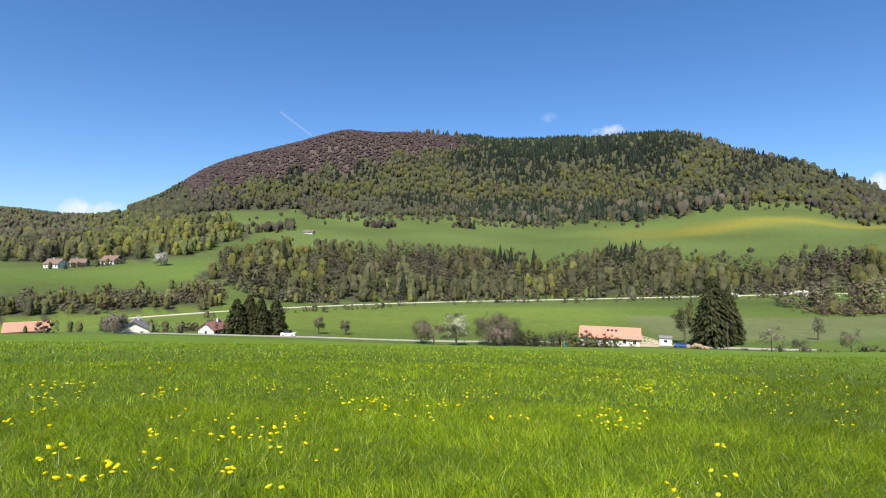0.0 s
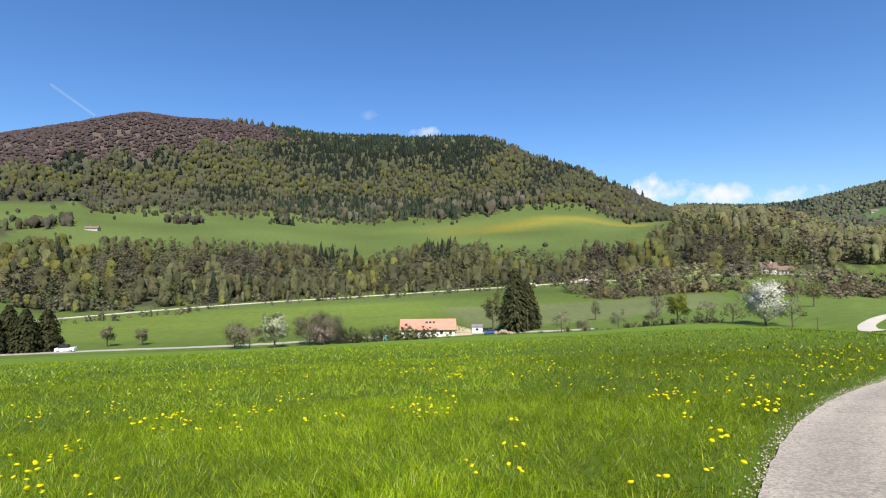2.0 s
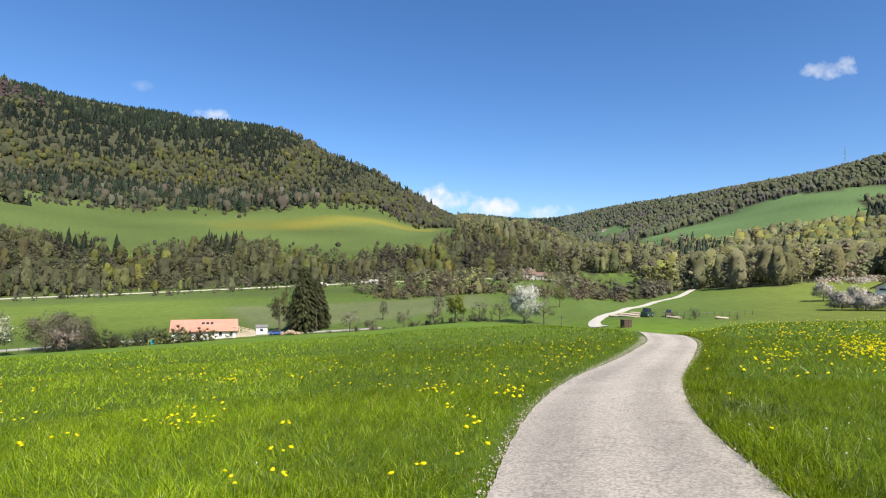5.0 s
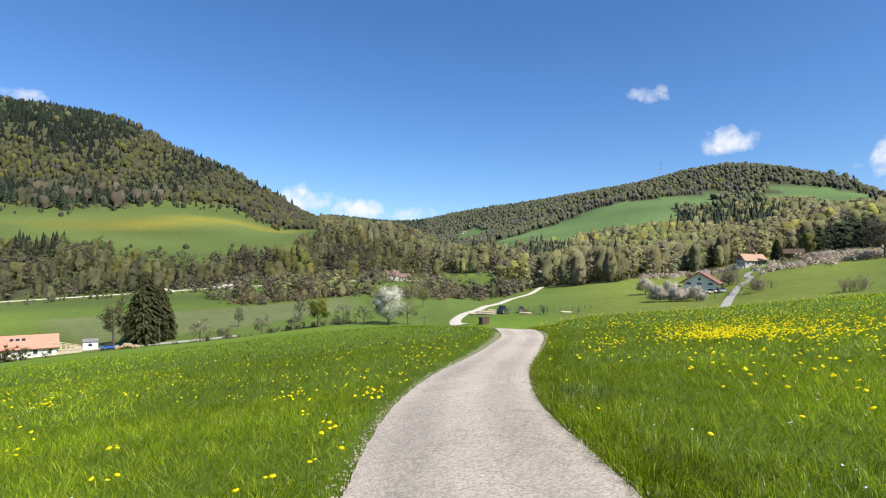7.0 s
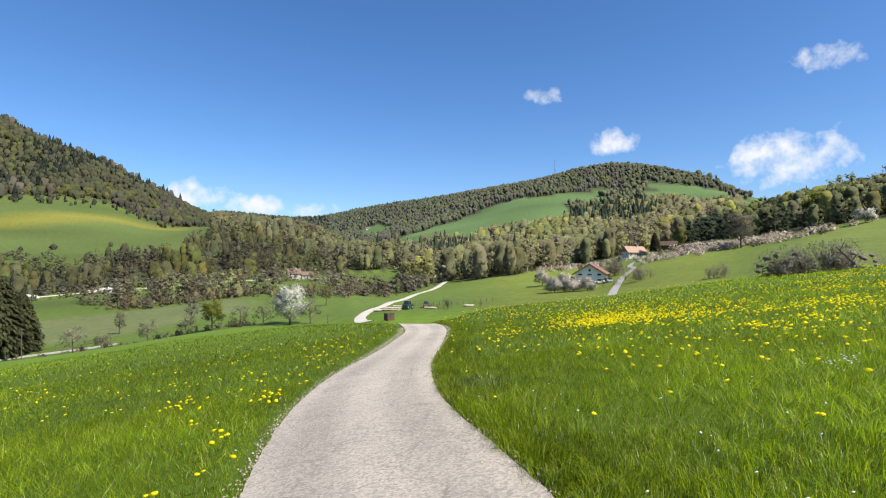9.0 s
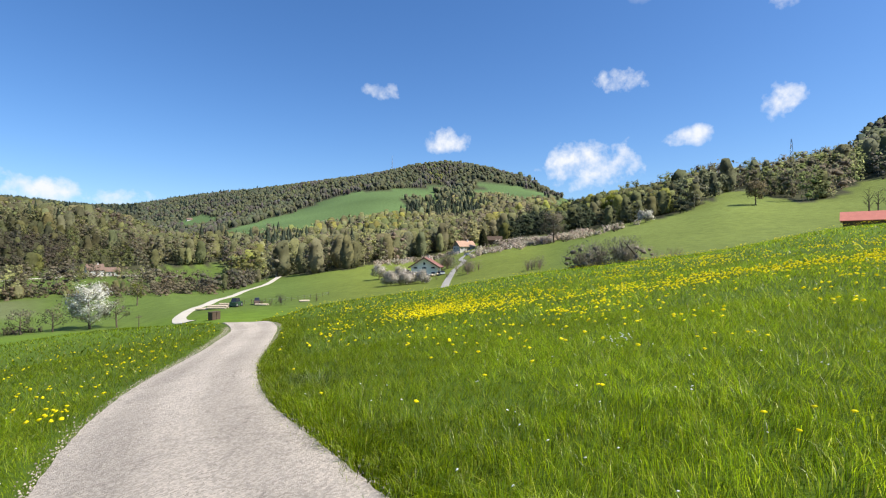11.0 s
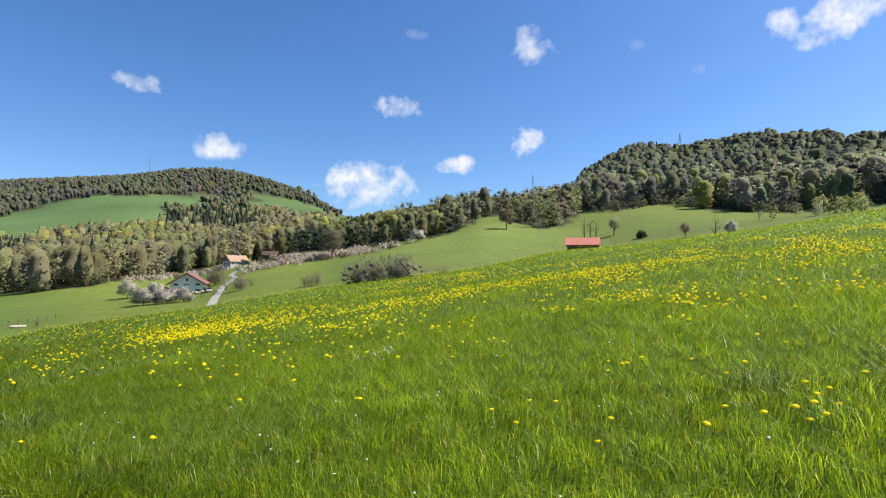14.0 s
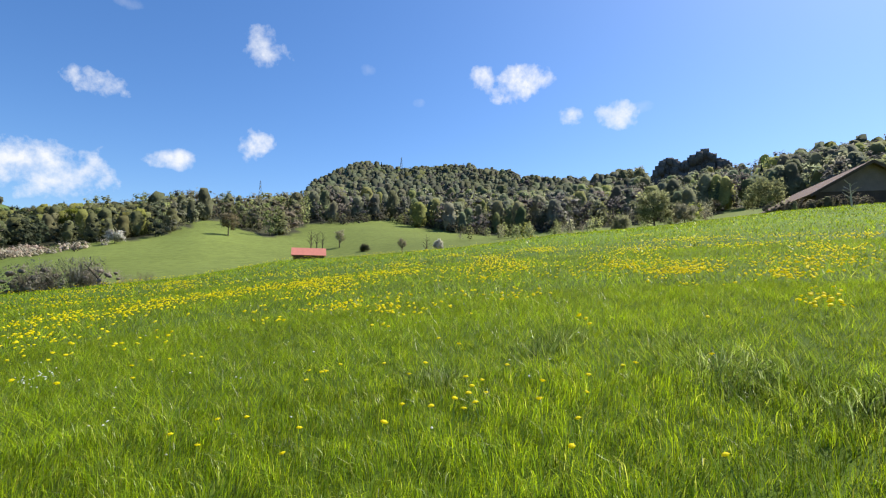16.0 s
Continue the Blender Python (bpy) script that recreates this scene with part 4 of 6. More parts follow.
plant_wood("fir_woodland", "dense dark fir wood below the crest", FIR_BAND, 8.6, [("fir", 0.9), ("olive", 0.1)], 9, 19, 0, 37, 0.0, None, 1.0, (0.95, 0.97, 1.0))
LOW_FIRS = [(-34, 945, 985), (-27, 935, 1005), (-20, 935, 1010), (-15, 940, 990)]
plant_wood("fir_woodland", "straight dark firs above the pasture", LOW_FIRS, 8.0, [("fir", 0.85), ("bare", 0.15)], 13, 19, 0, 38)
# distance haze is put into the leaf colour by the bluish tone
plant_wood("distant_woodland", "distant wooded ridge tinted blue for haze", WOODS["far_hills"], 30.0,
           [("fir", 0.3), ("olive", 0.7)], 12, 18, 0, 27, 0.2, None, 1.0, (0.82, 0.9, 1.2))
FARM_MIX = [("fir", 0.08), ("olive", 0.34), ("airy", 0.2), ("bare", 0.2), ("leaf", 0.18)]
FARM_STANDS = [(45, 2.5, 3.0, 1.5, "leaf", 0.5), (51, 4.5, 4.0, 1.2, "fir", 0.5), (47, 5.0, 2.0, 1.0, "fir", 0.6), (33, 0.5, 2.5, 1.2, "fir", 0.5)]
plant_wood("farm_woodland", "olive green beech wood behind the farm", WOODS["north_wood"], 8.2, FARM_MIX, 16, 25, 1, 28, 0.35, lambda az, d: d > 560, 1.0, (1.55, 1.45, 1.45), FARM_STANDS)
plant_wood("farm_woodland", "upper part of the beech wood behind the farm", WOODS["north_wood"], 8.8, FARM_MIX, 15, 22, 3, 35, 0.35, lambda az, d: d <= 560, 1.0, (1.55, 1.45, 1.45), FARM_STANDS)
# bluish tone paints haze into these leaves, and into the copse below
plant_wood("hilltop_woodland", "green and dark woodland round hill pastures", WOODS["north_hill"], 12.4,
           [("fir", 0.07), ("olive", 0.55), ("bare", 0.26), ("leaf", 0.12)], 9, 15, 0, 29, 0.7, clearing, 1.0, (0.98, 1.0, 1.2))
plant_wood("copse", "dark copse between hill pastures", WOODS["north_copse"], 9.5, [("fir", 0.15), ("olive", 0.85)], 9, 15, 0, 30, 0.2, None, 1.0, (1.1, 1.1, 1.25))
GROVE_STANDS = [(60.2, 3.2, 2.2, 2.2, "pine", 0.92), (65.0, 4.4, 1.5, 1.8, "pine", 0.75), (63.3, 4.0, 0.8, 1.6, "leaf", 0.85)]
plant_wood("grove", "dark pines and fresh green beeches at the meadow's edge", WOODS["dark_grove"], 7.4,
           [("fir", 0.04), ("pine", 0.28), ("olive", 0.26), ("leaf", 0.26), ("bare", 0.16)], 11, 18, 1, 31, 0.4, None, 0.6, (1.2, 1.18, 1.16), GROVE_STANDS)
plant_wood("ridge_woodland", "tall thin trees along a meadow's crest", WOODS["east_row"], 10.5,
           [("fir", 0.05), ("bare", 0.3), ("airy", 0.45), ("olive", 0.2)], 12, 25, 1, 32, 0.2, lambda az, d: d > 520, 1.0, (1.3, 1.3, 1.3))
def under_crag(az, d):
    return (az > 126.2) & (az < 136.8) & (d > 325)


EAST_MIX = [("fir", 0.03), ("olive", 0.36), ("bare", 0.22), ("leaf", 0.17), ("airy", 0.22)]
# lightens and blues the eastern leaves in place of backlit haze
EAST_HAZE_TONE = (1.3, 1.32, 1.65)
plant_wood("eastern_woodland", "backlit green woodland at the foot of a steep hill", WOODS["east_wood"], 9.2, EAST_MIX, 15, 26, 1, 33, 0.3, lambda az, d: (d > 480) | under_crag(az, d), 1.0, EAST_HAZE_TONE)
# crest trees also carry haze in their bluer leaf tone
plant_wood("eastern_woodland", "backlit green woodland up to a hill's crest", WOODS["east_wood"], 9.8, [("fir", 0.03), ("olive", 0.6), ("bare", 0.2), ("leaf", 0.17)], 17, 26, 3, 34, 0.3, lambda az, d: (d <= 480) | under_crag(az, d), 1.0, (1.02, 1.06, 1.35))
plant_wood("eastern_woodland", "low backlit wood below the rock summit", WOODS["east_wood"], 9.0, EAST_MIX, 11, 18, 1, 134, 0.3, lambda az, d: ~under_crag(az, d) | (d > 500), 1.0, EAST_HAZE_TONE)


def row_of(name, label, stations, jitter, count, kinds, low, high, fine, seed, category="trees", tone=None):
    """Trees or bushes scattered along a line of (heading, distance)."""
    rng = np.random.default_rng(seed)
    k = np.linspace(0, 1, len(stations))
    u = rng.uniform(0, 1, count)
    az, d = np.interp(u, k, [s[0] for s in stations]), np.interp(u, k, [s[1] for s in stations])
    x = d * np.sin(np.radians(az)) + rng.normal(0, jitter, count)
    y = d * np.cos(np.radians(az)) + rng.normal(0, jitter, count)
    return grow(name, label, np.stack([x, y, height(x, y) - 0.15], 1), rng.choice(kinds, count), rng.uniform(low, high, count), fine, seed + 1, tone, category)


row_of("cherry_orchard", "cherry trees in pale pink blossom below the wood", [(43.8, 294), (46.5, 316), (49, 320), (51.8, 322)], 6, 110, ["bloom", "bloom", "bloom", "thorn"], 1.9, 3.0, 1, 41, "trees", (0.92, 0.88, 0.84))
row_of("cherry_orchard", "low rows of pale cherry blossom beside the lane", [(54.6, 246), (57, 252), (59.5, 262), (62, 258)], 4.5, 90, ["bloom", "bloom", "bloom", "thorn"], 1.8, 2.8, 1, 40, "trees", (0.92, 0.88, 0.84))
row_of("cherry_orchard", "long rows of pale blossoming cherry trees beside the grove", [(56, 282), (59, 284), (62, 272), (65, 256), (67.5, 262)], 8, 200, ["bloom", "bloom", "bare", "thorn", "bloom"], 2.1, 3.4, 1, 42, "trees", (0.92, 0.88, 0.84))
row_of("garden_bushes", "low pale shrubs in the farm garden", [(46.6, 172), (48.3, 172), (49.6, 178)], 3.5, 12, ["bloom", "brush", "bare"], 1.0, 2.0, 2, 62, "bushes")
row_of("gully_bushes", "grey thorn bushes in a grassy hollow", [(66.2, 104), (67.5, 106), (69, 106), (70.6, 103)], 1.5, 30, ["bare", "thorn", "bare"], 3.2, 6.4, 2, 44, "bushes", (1.45, 1.47, 1.6))
row_of("roadside_bushes", "low bushes below the valley road", [(-60, 250), (-30, 332), (-12, 350), (8, 372)], 4, 130, ["brush", "brush", "olive"], 1.5, 4, 1, 45, "bushes")
row_of("stream_trees", "bare grey riverside trees along the valley floor", [(-0.5, 318), (4, 294), (9, 288), (14.5, 290)], 8, 60, ["bare", "bare", "bare", "bare", "airy"], 8, 16, 1, 46, "trees", (1.4, 1.33, 1.25))
row_of("stream_thicket", "low brown thicket along the valley stream", [(0.5, 288), (3, 276), (6, 268), (10, 271), (14, 276), (20, 284), (26, 276)], 6, 170, ["brush", "brush", "bare", "olive"], 2.2, 6.0, 1, 60, "bushes", (1.2, 1.12, 1.0))
row_of("stream_trees", "grey riverside trees round the white house", [(14.5, 372), (16.6, 378), (18.4, 376), (19.8, 345), (22, 318), (25.5, 300)], 8, 54, ["bare", "bare", "airy", "brush"], 5, 11, 1, 61, "trees", (1.4, 1.33, 1.25))
row_of("stream_trees", "leafless trees and thickets by the track", [(26, 262), (29, 270), (31.5, 285)], 7, 26, ["bare", "brush", "olive"], 5, 10, 1, 47)
row_of("hamlet_bushes", "bushes and fruit trees beside the lower houses", [(-76, 178), (-66, 182), (-61, 184), (-57, 182)], 6, 40, ["thorn", "olive", "bare"], 2, 4.6, 1, 48, "bushes")
row_of("garden_bushes", "shrubs round the long house", [(-25.2, 163), (-23, 163), (-21, 162), (-14.5, 161)], 1.8, 34, ["olive", "olive", "leaf", "brush"], 2.6, 6.0, 2, 49, "bushes")
row_of("meadow_edge_trees", "small pale trees at the edge of the upper wood", [(109, 268), (113, 255), (120, 235), (128, 215), (134, 205)], 8, 40, ["airy", "bare", "leaf", "airy"], 4, 9, 2, 50, "trees", (1.75, 1.75, 1.8))
row_of("wood_edge_bushes", "brown and green bushes along the foot of the wood", [(-57, 340), (-46, 332), (-27, 362), (-10, 382), (3, 396), (16, 412)], 4, 230,
       ["brush", "olive", "brush", "leaf"], 3, 8, 1, 53, "bushes")
row_of("wood_edge_bushes", "light green bushes along the foot of the eastern wood", [(92, 345), (97, 378), (104, 343), (110, 312), (122, 284), (133, 280)], 4, 110,
       ["brush", "airy", "bare", "airy"], 3, 8, 1, 54, "bushes")
row_of("crest_firs", "spiky dark firs along the hill's crest", [(-38, 1490), (-27, 1440), (-16, 1390), (-10, 1390), (-5, 1340), (-0.5, 1290), (5, 1240)], 14, 330, ["fir", "fir", "fir", "bare"], 15, 27, 0, 55)
row_of("slope_firs", "band of dark firs above the upper pasture", [(-30, 960), (-20, 940), (-12, 935), (-6, 950)], 22, 150, ["fir", "fir", "bare"], 16, 26, 0, 56)
row_of("crest_firs", "dark firs along the northern hill's crest", [(28, 2250), (37, 1880), (45, 1690), (51, 1640), (57, 1580), (62, 1380)], 16, 60, ["fir", "olive", "bare"], 14, 24, 0, 57)
row_of("crest_trees", "tall thin bare trees on the eastern crest", [(70, 420), (75, 430), (80, 440), (86, 430), (91, 480)], 16, 70, ["bare", "airy", "bare", "airy"], 15, 23, 1, 58)
row_of("shelf_bushes", "grey bush clump on the upper pasture", [(-42.6, 790), (-41.6, 780), (-40.4, 795)], 9, 22, ["brush", "bare", "brush"], 7, 13, 0, 51, "bushes", (0.68, 0.66, 0.72))
row_of("shelf_bushes", "dark fir clump on the upper pasture", [(-32.8, 815), (-31.6, 815)], 5, 7, ["fir", "olive"], 12, 17, 0, 63, "bushes", (0.68, 0.66, 0.72))
row_of("shelf_bushes", "grey bushes at the foot of the upper pasture", [(-54.5, 700), (-52.6, 710), (-51.5, 720)], 10, 24, ["brush", "bare", "olive"], 8, 14, 0, 64, "bushes", (0.68, 0.66, 0.72))
row_of("shelf_bushes", "low brown bushes scattered on the pasture", [(-57, 800), (-46, 860), (-30, 850), (-12, 860)], 24, 26, ["brush", "olive"], 4, 8, 0, 65, "bushes", (0.68, 0.66, 0.72))
row_of("pasture_edge_trees", "brown bushes along the upper edge of the pasture", [(-50, 905), (-46, 890), (-40, 895), (-33, 905), (-30, 880), (-26, 895), (-20, 905)], 15, 150,
       ["brush", "olive", "olive", "bare"], 4, 8, 0, 52, "trees", (0.66, 0.64, 0.74))
row_of("pasture_edge_trees", "light bushes round the dandelion pasture", [(-20, 905), (-12, 905), (-5, 905), (0, 915), (6, 880)], 16, 70, ["olive", "leaf", "olive", "fir"], 5, 10, 0, 66, "trees", (0.66, 0.64, 0.74))
row_of("pasture_foot_trees", "grey trees along the lower edge of the pasture", [(-56, 640), (-46, 585), (-36, 575), (-24, 570), (-10, 575), (3, 600)], 12, 36,
       ["olive", "brush", "olive", "bare"], 3, 6, 0, 67, "trees", (0.66, 0.64, 0.74))
row_of("high_field_trees", "trees and bushes round the houses on the high field", [(-73, 492), (-70.5, 500), (-68.4, 502), (-66, 508)], 6, 26, ["olive", "thorn", "leaf", "fir"], 3, 7, 1, 78)
row_of("dark_hedge", "low dark hedge before the long barn", [(137.5, 100), (141, 101), (144, 102)], 1.2, 60, ["brush", "brush", "olive"], 0.9, 2.0, 1, 68, "bushes")
row_of("farm_bushes", "wide grey leafless bush beside the farmhouse", [(51.0, 218), (51.8, 220)], 1.8, 9, ["brush", "bare"], 5, 7.5, 2, 69, "bushes", (1.9, 1.85, 1.8))
row_of("lane_bushes", "see-through leafless bush beside the farm lane", [(53.2, 178), (54.8, 172)], 2.2, 9, ["brush", "bare"], 3.5, 5.5, 2, 70, "bushes", (1.9, 1.85, 1.8))
row_of("field_bushes", "faint bare saplings on the meadow slope", [(60.5, 150), (61.5, 150)], 1.5, 7, ["brush", "bare"], 2.5, 4, 2, 71, "bushes", (1.9, 1.85, 1.8))
row_of("field_bushes", "leafless saplings beside the thorn hollow", [(73.5, 110), (75.5, 112)], 1.5, 5, ["bare"], 1.5, 2.6, 2, 72, "bushes", (1.9, 1.85, 1.8))
row_of("track_bushes", "bare shrubs by the log piles", [(31.9, 152), (33.7, 152), (37.5, 156)], 1.5, 5, ["bare", "brush"], 1.8, 3.4, 2, 73, "bushes")
row_of("lane_hedge", "low brown hedge along the lane", [(-4.5, 160), (2, 158), (8, 156), (13, 155)], 1.6, 60, ["brush", "brush", "olive"], 0.9, 2.2, 1, 74, "bushes")
row_of("lane_hedge", "green and brown shrubs before the long house", [(-26, 166), (-22, 165), (-18, 163)], 1.8, 26, ["olive", "brush", "leaf"], 1.6, 3.6, 2, 75, "bushes")
row_of("valley_scrub", "grey brown scrub on the valley floor by the track", [(19.5, 262), (22, 246), (24.5, 252), (26.5, 240)], 7, 46, ["brush", "brush", "bare"], 2.2, 5.5, 1, 76, "bushes", (1.3, 1.22, 1.12))
row_of("valley_scrub", "brown scrub below the white house", [(14, 268), (17, 262), (19, 258)], 4, 18, ["brush", "olive"], 1.6, 3.2, 1, 77, "bushes", (1.25, 1.18, 1.08))

# ---- single trees, each of trunk with limbs and a leafy crown
def limbs(rng, h, spread, first=0.3, boughs=9, twigs=4):
    """Tapered trunk, boughs and twigs; returns the bars and the places of the leaves."""
    bars, tips = [], []
    top = Vector((rng.uniform(-0.04, 0.04) * h, rng.uniform(-0.04, 0.04) * h, h * 0.78))
    mid = top * 0.5 + Vector((rng.uniform(-0.02, 0.02) * h, 0, 0))
    r = 0.022 * h + 0.05
    bars += [(Vector((0, 0, -0.2)), mid, r, r * 0.7), (mid, top, r * 0.7, r * 0.2)]
    for k in range(boughs):
        t = first + (0.95 - first) * (k + 0.5) / boughs
        p = mid * (t / 0.5) if t < 0.5 else mid.lerp(top, (t - 0.5) / 0.5)
        a = k * 2.4 + rng.uniform(-0.5, 0.5)
        reach = spread * (1.05 - 0.6 * t) * rng.uniform(0.75, 1.1)
        q = p + Vector((math.cos(a) * reach, math.sin(a) * reach, h * rng.uniform(0.1, 0.26)))
        bars.append((p, q, r * 0.42 * (1.2 - t), r * 0.12))
        for j in range(twigs):
            s = p.lerp(q, rng.uniform(0.35, 1.0))
            b = a + rng.uniform(-1.3, 1.3)
            e = s + Vector((math.cos(b), math.sin(b), rng.uniform(0.1, 0.9))) * spread * rng.uniform(0.2, 0.42)
            bars.append((s, e, r * 0.12, r * 0.03))
            tips += [e, s.lerp(e, 0.55)]
        tips.append(q)
    tips.append(top)
    return bars, tips


def trunk_mesh(bars):
    bm = bmesh.new()
    for k, (a, b, ra, rb) in enumerate(bars):
        tube(bm, a, b, ra, max(rb, 0.006), 6 if k < 2 else 4)
    return bm


def leaf_cloud(rng, tips, each, scatter, size, colours):
    n = len(tips) * each
    g = np.random.default_rng(rng.randrange(10 ** 6))
    mid = np.repeat(np.array([tuple(t) for t in tips]), each, 0) + g.normal(0, scatter, (n, 3))
    v = mid[:, None, :] + g.normal(0, size, (n, 3, 3))
    pal = np.array(colours)
    tint = np.repeat(pal[g.integers(0, len(pal), n)] * g.uniform(0.8, 1.2, (n, 1)), 3, 0)
    middle = np.mean([tuple(t) for t in tips], 0)
    lean = unit(unit(mid - middle) + np.array([0, 0, 0.3]) + g.normal(0, 0.3, (n, 3)))
    v, lean = facing(v, lean), np.repeat(lean, 3, 0)
    return v.reshape(-1, 3), np.arange(3 * n).reshape(-1, 3), tint, lean


def single_tree(az, d, h, spread, colours, label, each=26, scatter=0.35, size=0.13, boughs=10, seed=1, bark=None, category="tree", group="", first=0.3):
    rng = random.Random(seed)
    root = thing("tree", label, category, Matrix.Translation(spot(az, d)), group)
    bars, tips = limbs(rng, h, spread, first, boughs)
    part("trunk", trunk_mesh(bars), bark or BARK, root)
    if colours:
        v, f, t, n = leaf_cloud(rng, tips, each, scatter, size, colours)
        sheet("crown", v, f, BLOOM if max(colours[0]) > 0.6 else LEAF, t, root, lean=n)
    return root


def spruce(az, d, h, r, label, seed=1, tint=1.0):
    """A tall spruce: straight trunk and drooping ragged boughs in whorls."""
    rng = np.random.default_rng(seed)
    root = thing("spruce", label, "tree", Matrix.Translation(spot(az, d)))
    bm = bmesh.new()
    tube(bm, (0, 0, -0.2), (0, 0, h * 0.96), 0.018 * h, 0.02, 7)
    part("trunk", bm, BARK, root)
    vs = []
    whorls = int(h * 2.6)
    for k in range(whorls):
        t = k / whorls
        z = h * (0.05 + 0.93 * t)
        reach = r * min(1.0, 0.72 + 1.3 * t) * (1 - t) ** 0.58
        for a in rng.uniform(0, math.tau, 32 if t < 0.7 else 18):
            rr = reach * rng.uniform(0.65, 1.12)
            u = np.array([math.cos(a), math.sin(a), 0])
            w = np.array([-math.sin(a), math.cos(a), 0])
            for s in (0.35, 0.6, 0.8, 1.0):
                c = u * rr * s + np.array([0, 0, z - 0.22 * rr * s * s])
                e = 0.11 * rr * (1.3 - s) + 0.16
                vs.append([c - w * e + u * 0.1, c + w * e + u * 0.1, c + u * (0.32 * rr + 0.2) * (0.8 if s < 1 else 0.5) - np.array([0, 0, 0.35 + 0.1 * rr])])
    v = np.array(vs) + rng.normal(0, 0.13, (len(vs), 3, 3))
    tint_all = np.repeat(np.array([(0.05, 0.058, 0.026), (0.068, 0.072, 0.033), (0.085, 0.084, 0.042)])[rng.integers(0, 3, len(vs))] * tint * rng.uniform(0.8, 1.35, (len(vs), 1)), 3, 0)
    out = v.reshape(-1, 3) * np.array([1, 1, 0])
    lean = unit(unit(out) + np.array([0, 0, 0.45]) + rng.normal(0, 0.25, out.shape))
    v = facing(v, lean[::3])
    sheet("crown", v.reshape(-1, 3), np.arange(3 * len(vs)).reshape(-1, 3), LEAF, tint_all, root, lean=lean)
    return root


GREY_BLOOM = [(0.74, 0.69, 0.62), (0.66, 0.6, 0.52), (0.44, 0.39, 0.3)]
WHITE_BLOOM = [(0.8, 0.78, 0.74), (0.74, 0.71, 0.63), (0.42, 0.42, 0.28)]
PINK_BLOOM = [(0.5, 0.42, 0.36), (0.42, 0.33, 0.27), (0.26, 0.22, 0.15)]
TWIG = [(0.25, 0.225, 0.155), (0.29, 0.26, 0.19)]
FRESH = [(0.27, 0.29, 0.04), (0.2, 0.24, 0.04)]
spruce(-7.2, 172, 21.5, 6.0, "tall broad dark green spruce beside the long house", 3, 1.25)
spruce(-5.9, 178, 16.5, 5.0, "dark green spruce close behind a taller one", 4, 1.15)
spruce(55.35, 312, 11.5, 3.4, "dark conifer beside the orange roofed farmhouse", 9, 0.75)
spruce(-56.2, 176, 11.5, 4.2, "dark spruce beside a white house", 5)
spruce(-55.0, 179, 13.0, 4.6, "dark spruce in a tight group by a house", 6)
spruce(-53.9, 176, 12.0, 4.2, "dark spruce at the end of a tight group", 7)
spruce(-52.4, 178, 11.8, 4.3, "small dark spruce next to the lane", 8)
single_tree(-9.6, 172, 13, 3.4, [(0.17, 0.17, 0.07), (0.22, 0.2, 0.1)], "thin pale green larch beside a dark spruce", 20, 0.5, 0.16, 14, 31)
single_tree(16.7, 152, 11.0, 4.7, [(0.92, 0.92, 0.88), (0.88, 0.87, 0.8), (0.5, 0.52, 0.34)], "large wild cherry tree in full white blossom", 58, 0.5, 0.11, 22, 32, first=0.08)
single_tree(-33.15, 158, 10.0, 4.0, [(0.62, 0.63, 0.5), (0.5, 0.53, 0.33), (0.36, 0.4, 0.2)], "round pear tree in greenish white blossom by the lane", 60, 0.5, 0.13, 15, 33, first=0.25)
single_tree(-35.6, 157, 7.2, 4.0, PINK_BLOOM, "reddish budding fruit tree beside the lane", 24, 0.4, 0.12, 10, 34)
single_tree(-29.6, 163, 9.8, 5.4, TWIG, "wide grey bush still without leaves", 60, 0.7, 0.11, 20, 35, first=0.06)
single_tree(-27.4, 165, 8.8, 4.8, TWIG, "grey leafless bush behind a pinkish one", 60, 0.7, 0.11, 18, 135, first=0.06)
single_tree(-37.0, 164, 7.8, 3.4, TWIG, "thin grey tree behind a reddish one", 30, 0.6, 0.11, 13, 136, first=0.15)
single_tree(-28.1, 157, 5.8, 3.8, PINK_BLOOM, "low pinkish blossoming bush by the lane", 40, 0.4, 0.12, 10, 36, first=0.08)
single_tree(-48.0, 182, 6.0, 1.8, TWIG, "small brown tree on the valley field", 22, 0.35, 0.12, 9, 37)
single_tree(-45.2, 182, 4.8, 1.8, TWIG, "small brown bush on the valley field", 22, 0.35, 0.12, 9, 38)
single_tree(9.2, 152, 8.4, 3.0, FRESH, "fruit tree with fresh yellow green leaves", 36, 0.4, 0.13, 11, 39)
for k, (az, d, h, s, c) in enumerate([(-2.3, 158, 7.0, 3.2, PINK_BLOOM), (3.5, 156, 5.2, 3.0, TWIG), (6.7, 154, 5.0, 2.8, TWIG), (7.2, 178, 9.5, 2.0, TWIG),
                                      (11.8, 152, 6.0, 2.6, TWIG), (14.0, 152, 6.2, 2.8, TWIG), (18.8, 150, 7.4, 3.2, TWIG), (-0.2, 160, 3.6, 2.0, TWIG),
                                      (20.4, 205, 8.5, 2.2, FRESH), (1.2, 190, 7.5, 1.4, TWIG)]):
    single_tree(az, d, h, s, c, "gnarled old orchard tree with budding twigs", 12, 0.4, 0.11, 9, 60 + k, group="orchard trees", first=0.22)
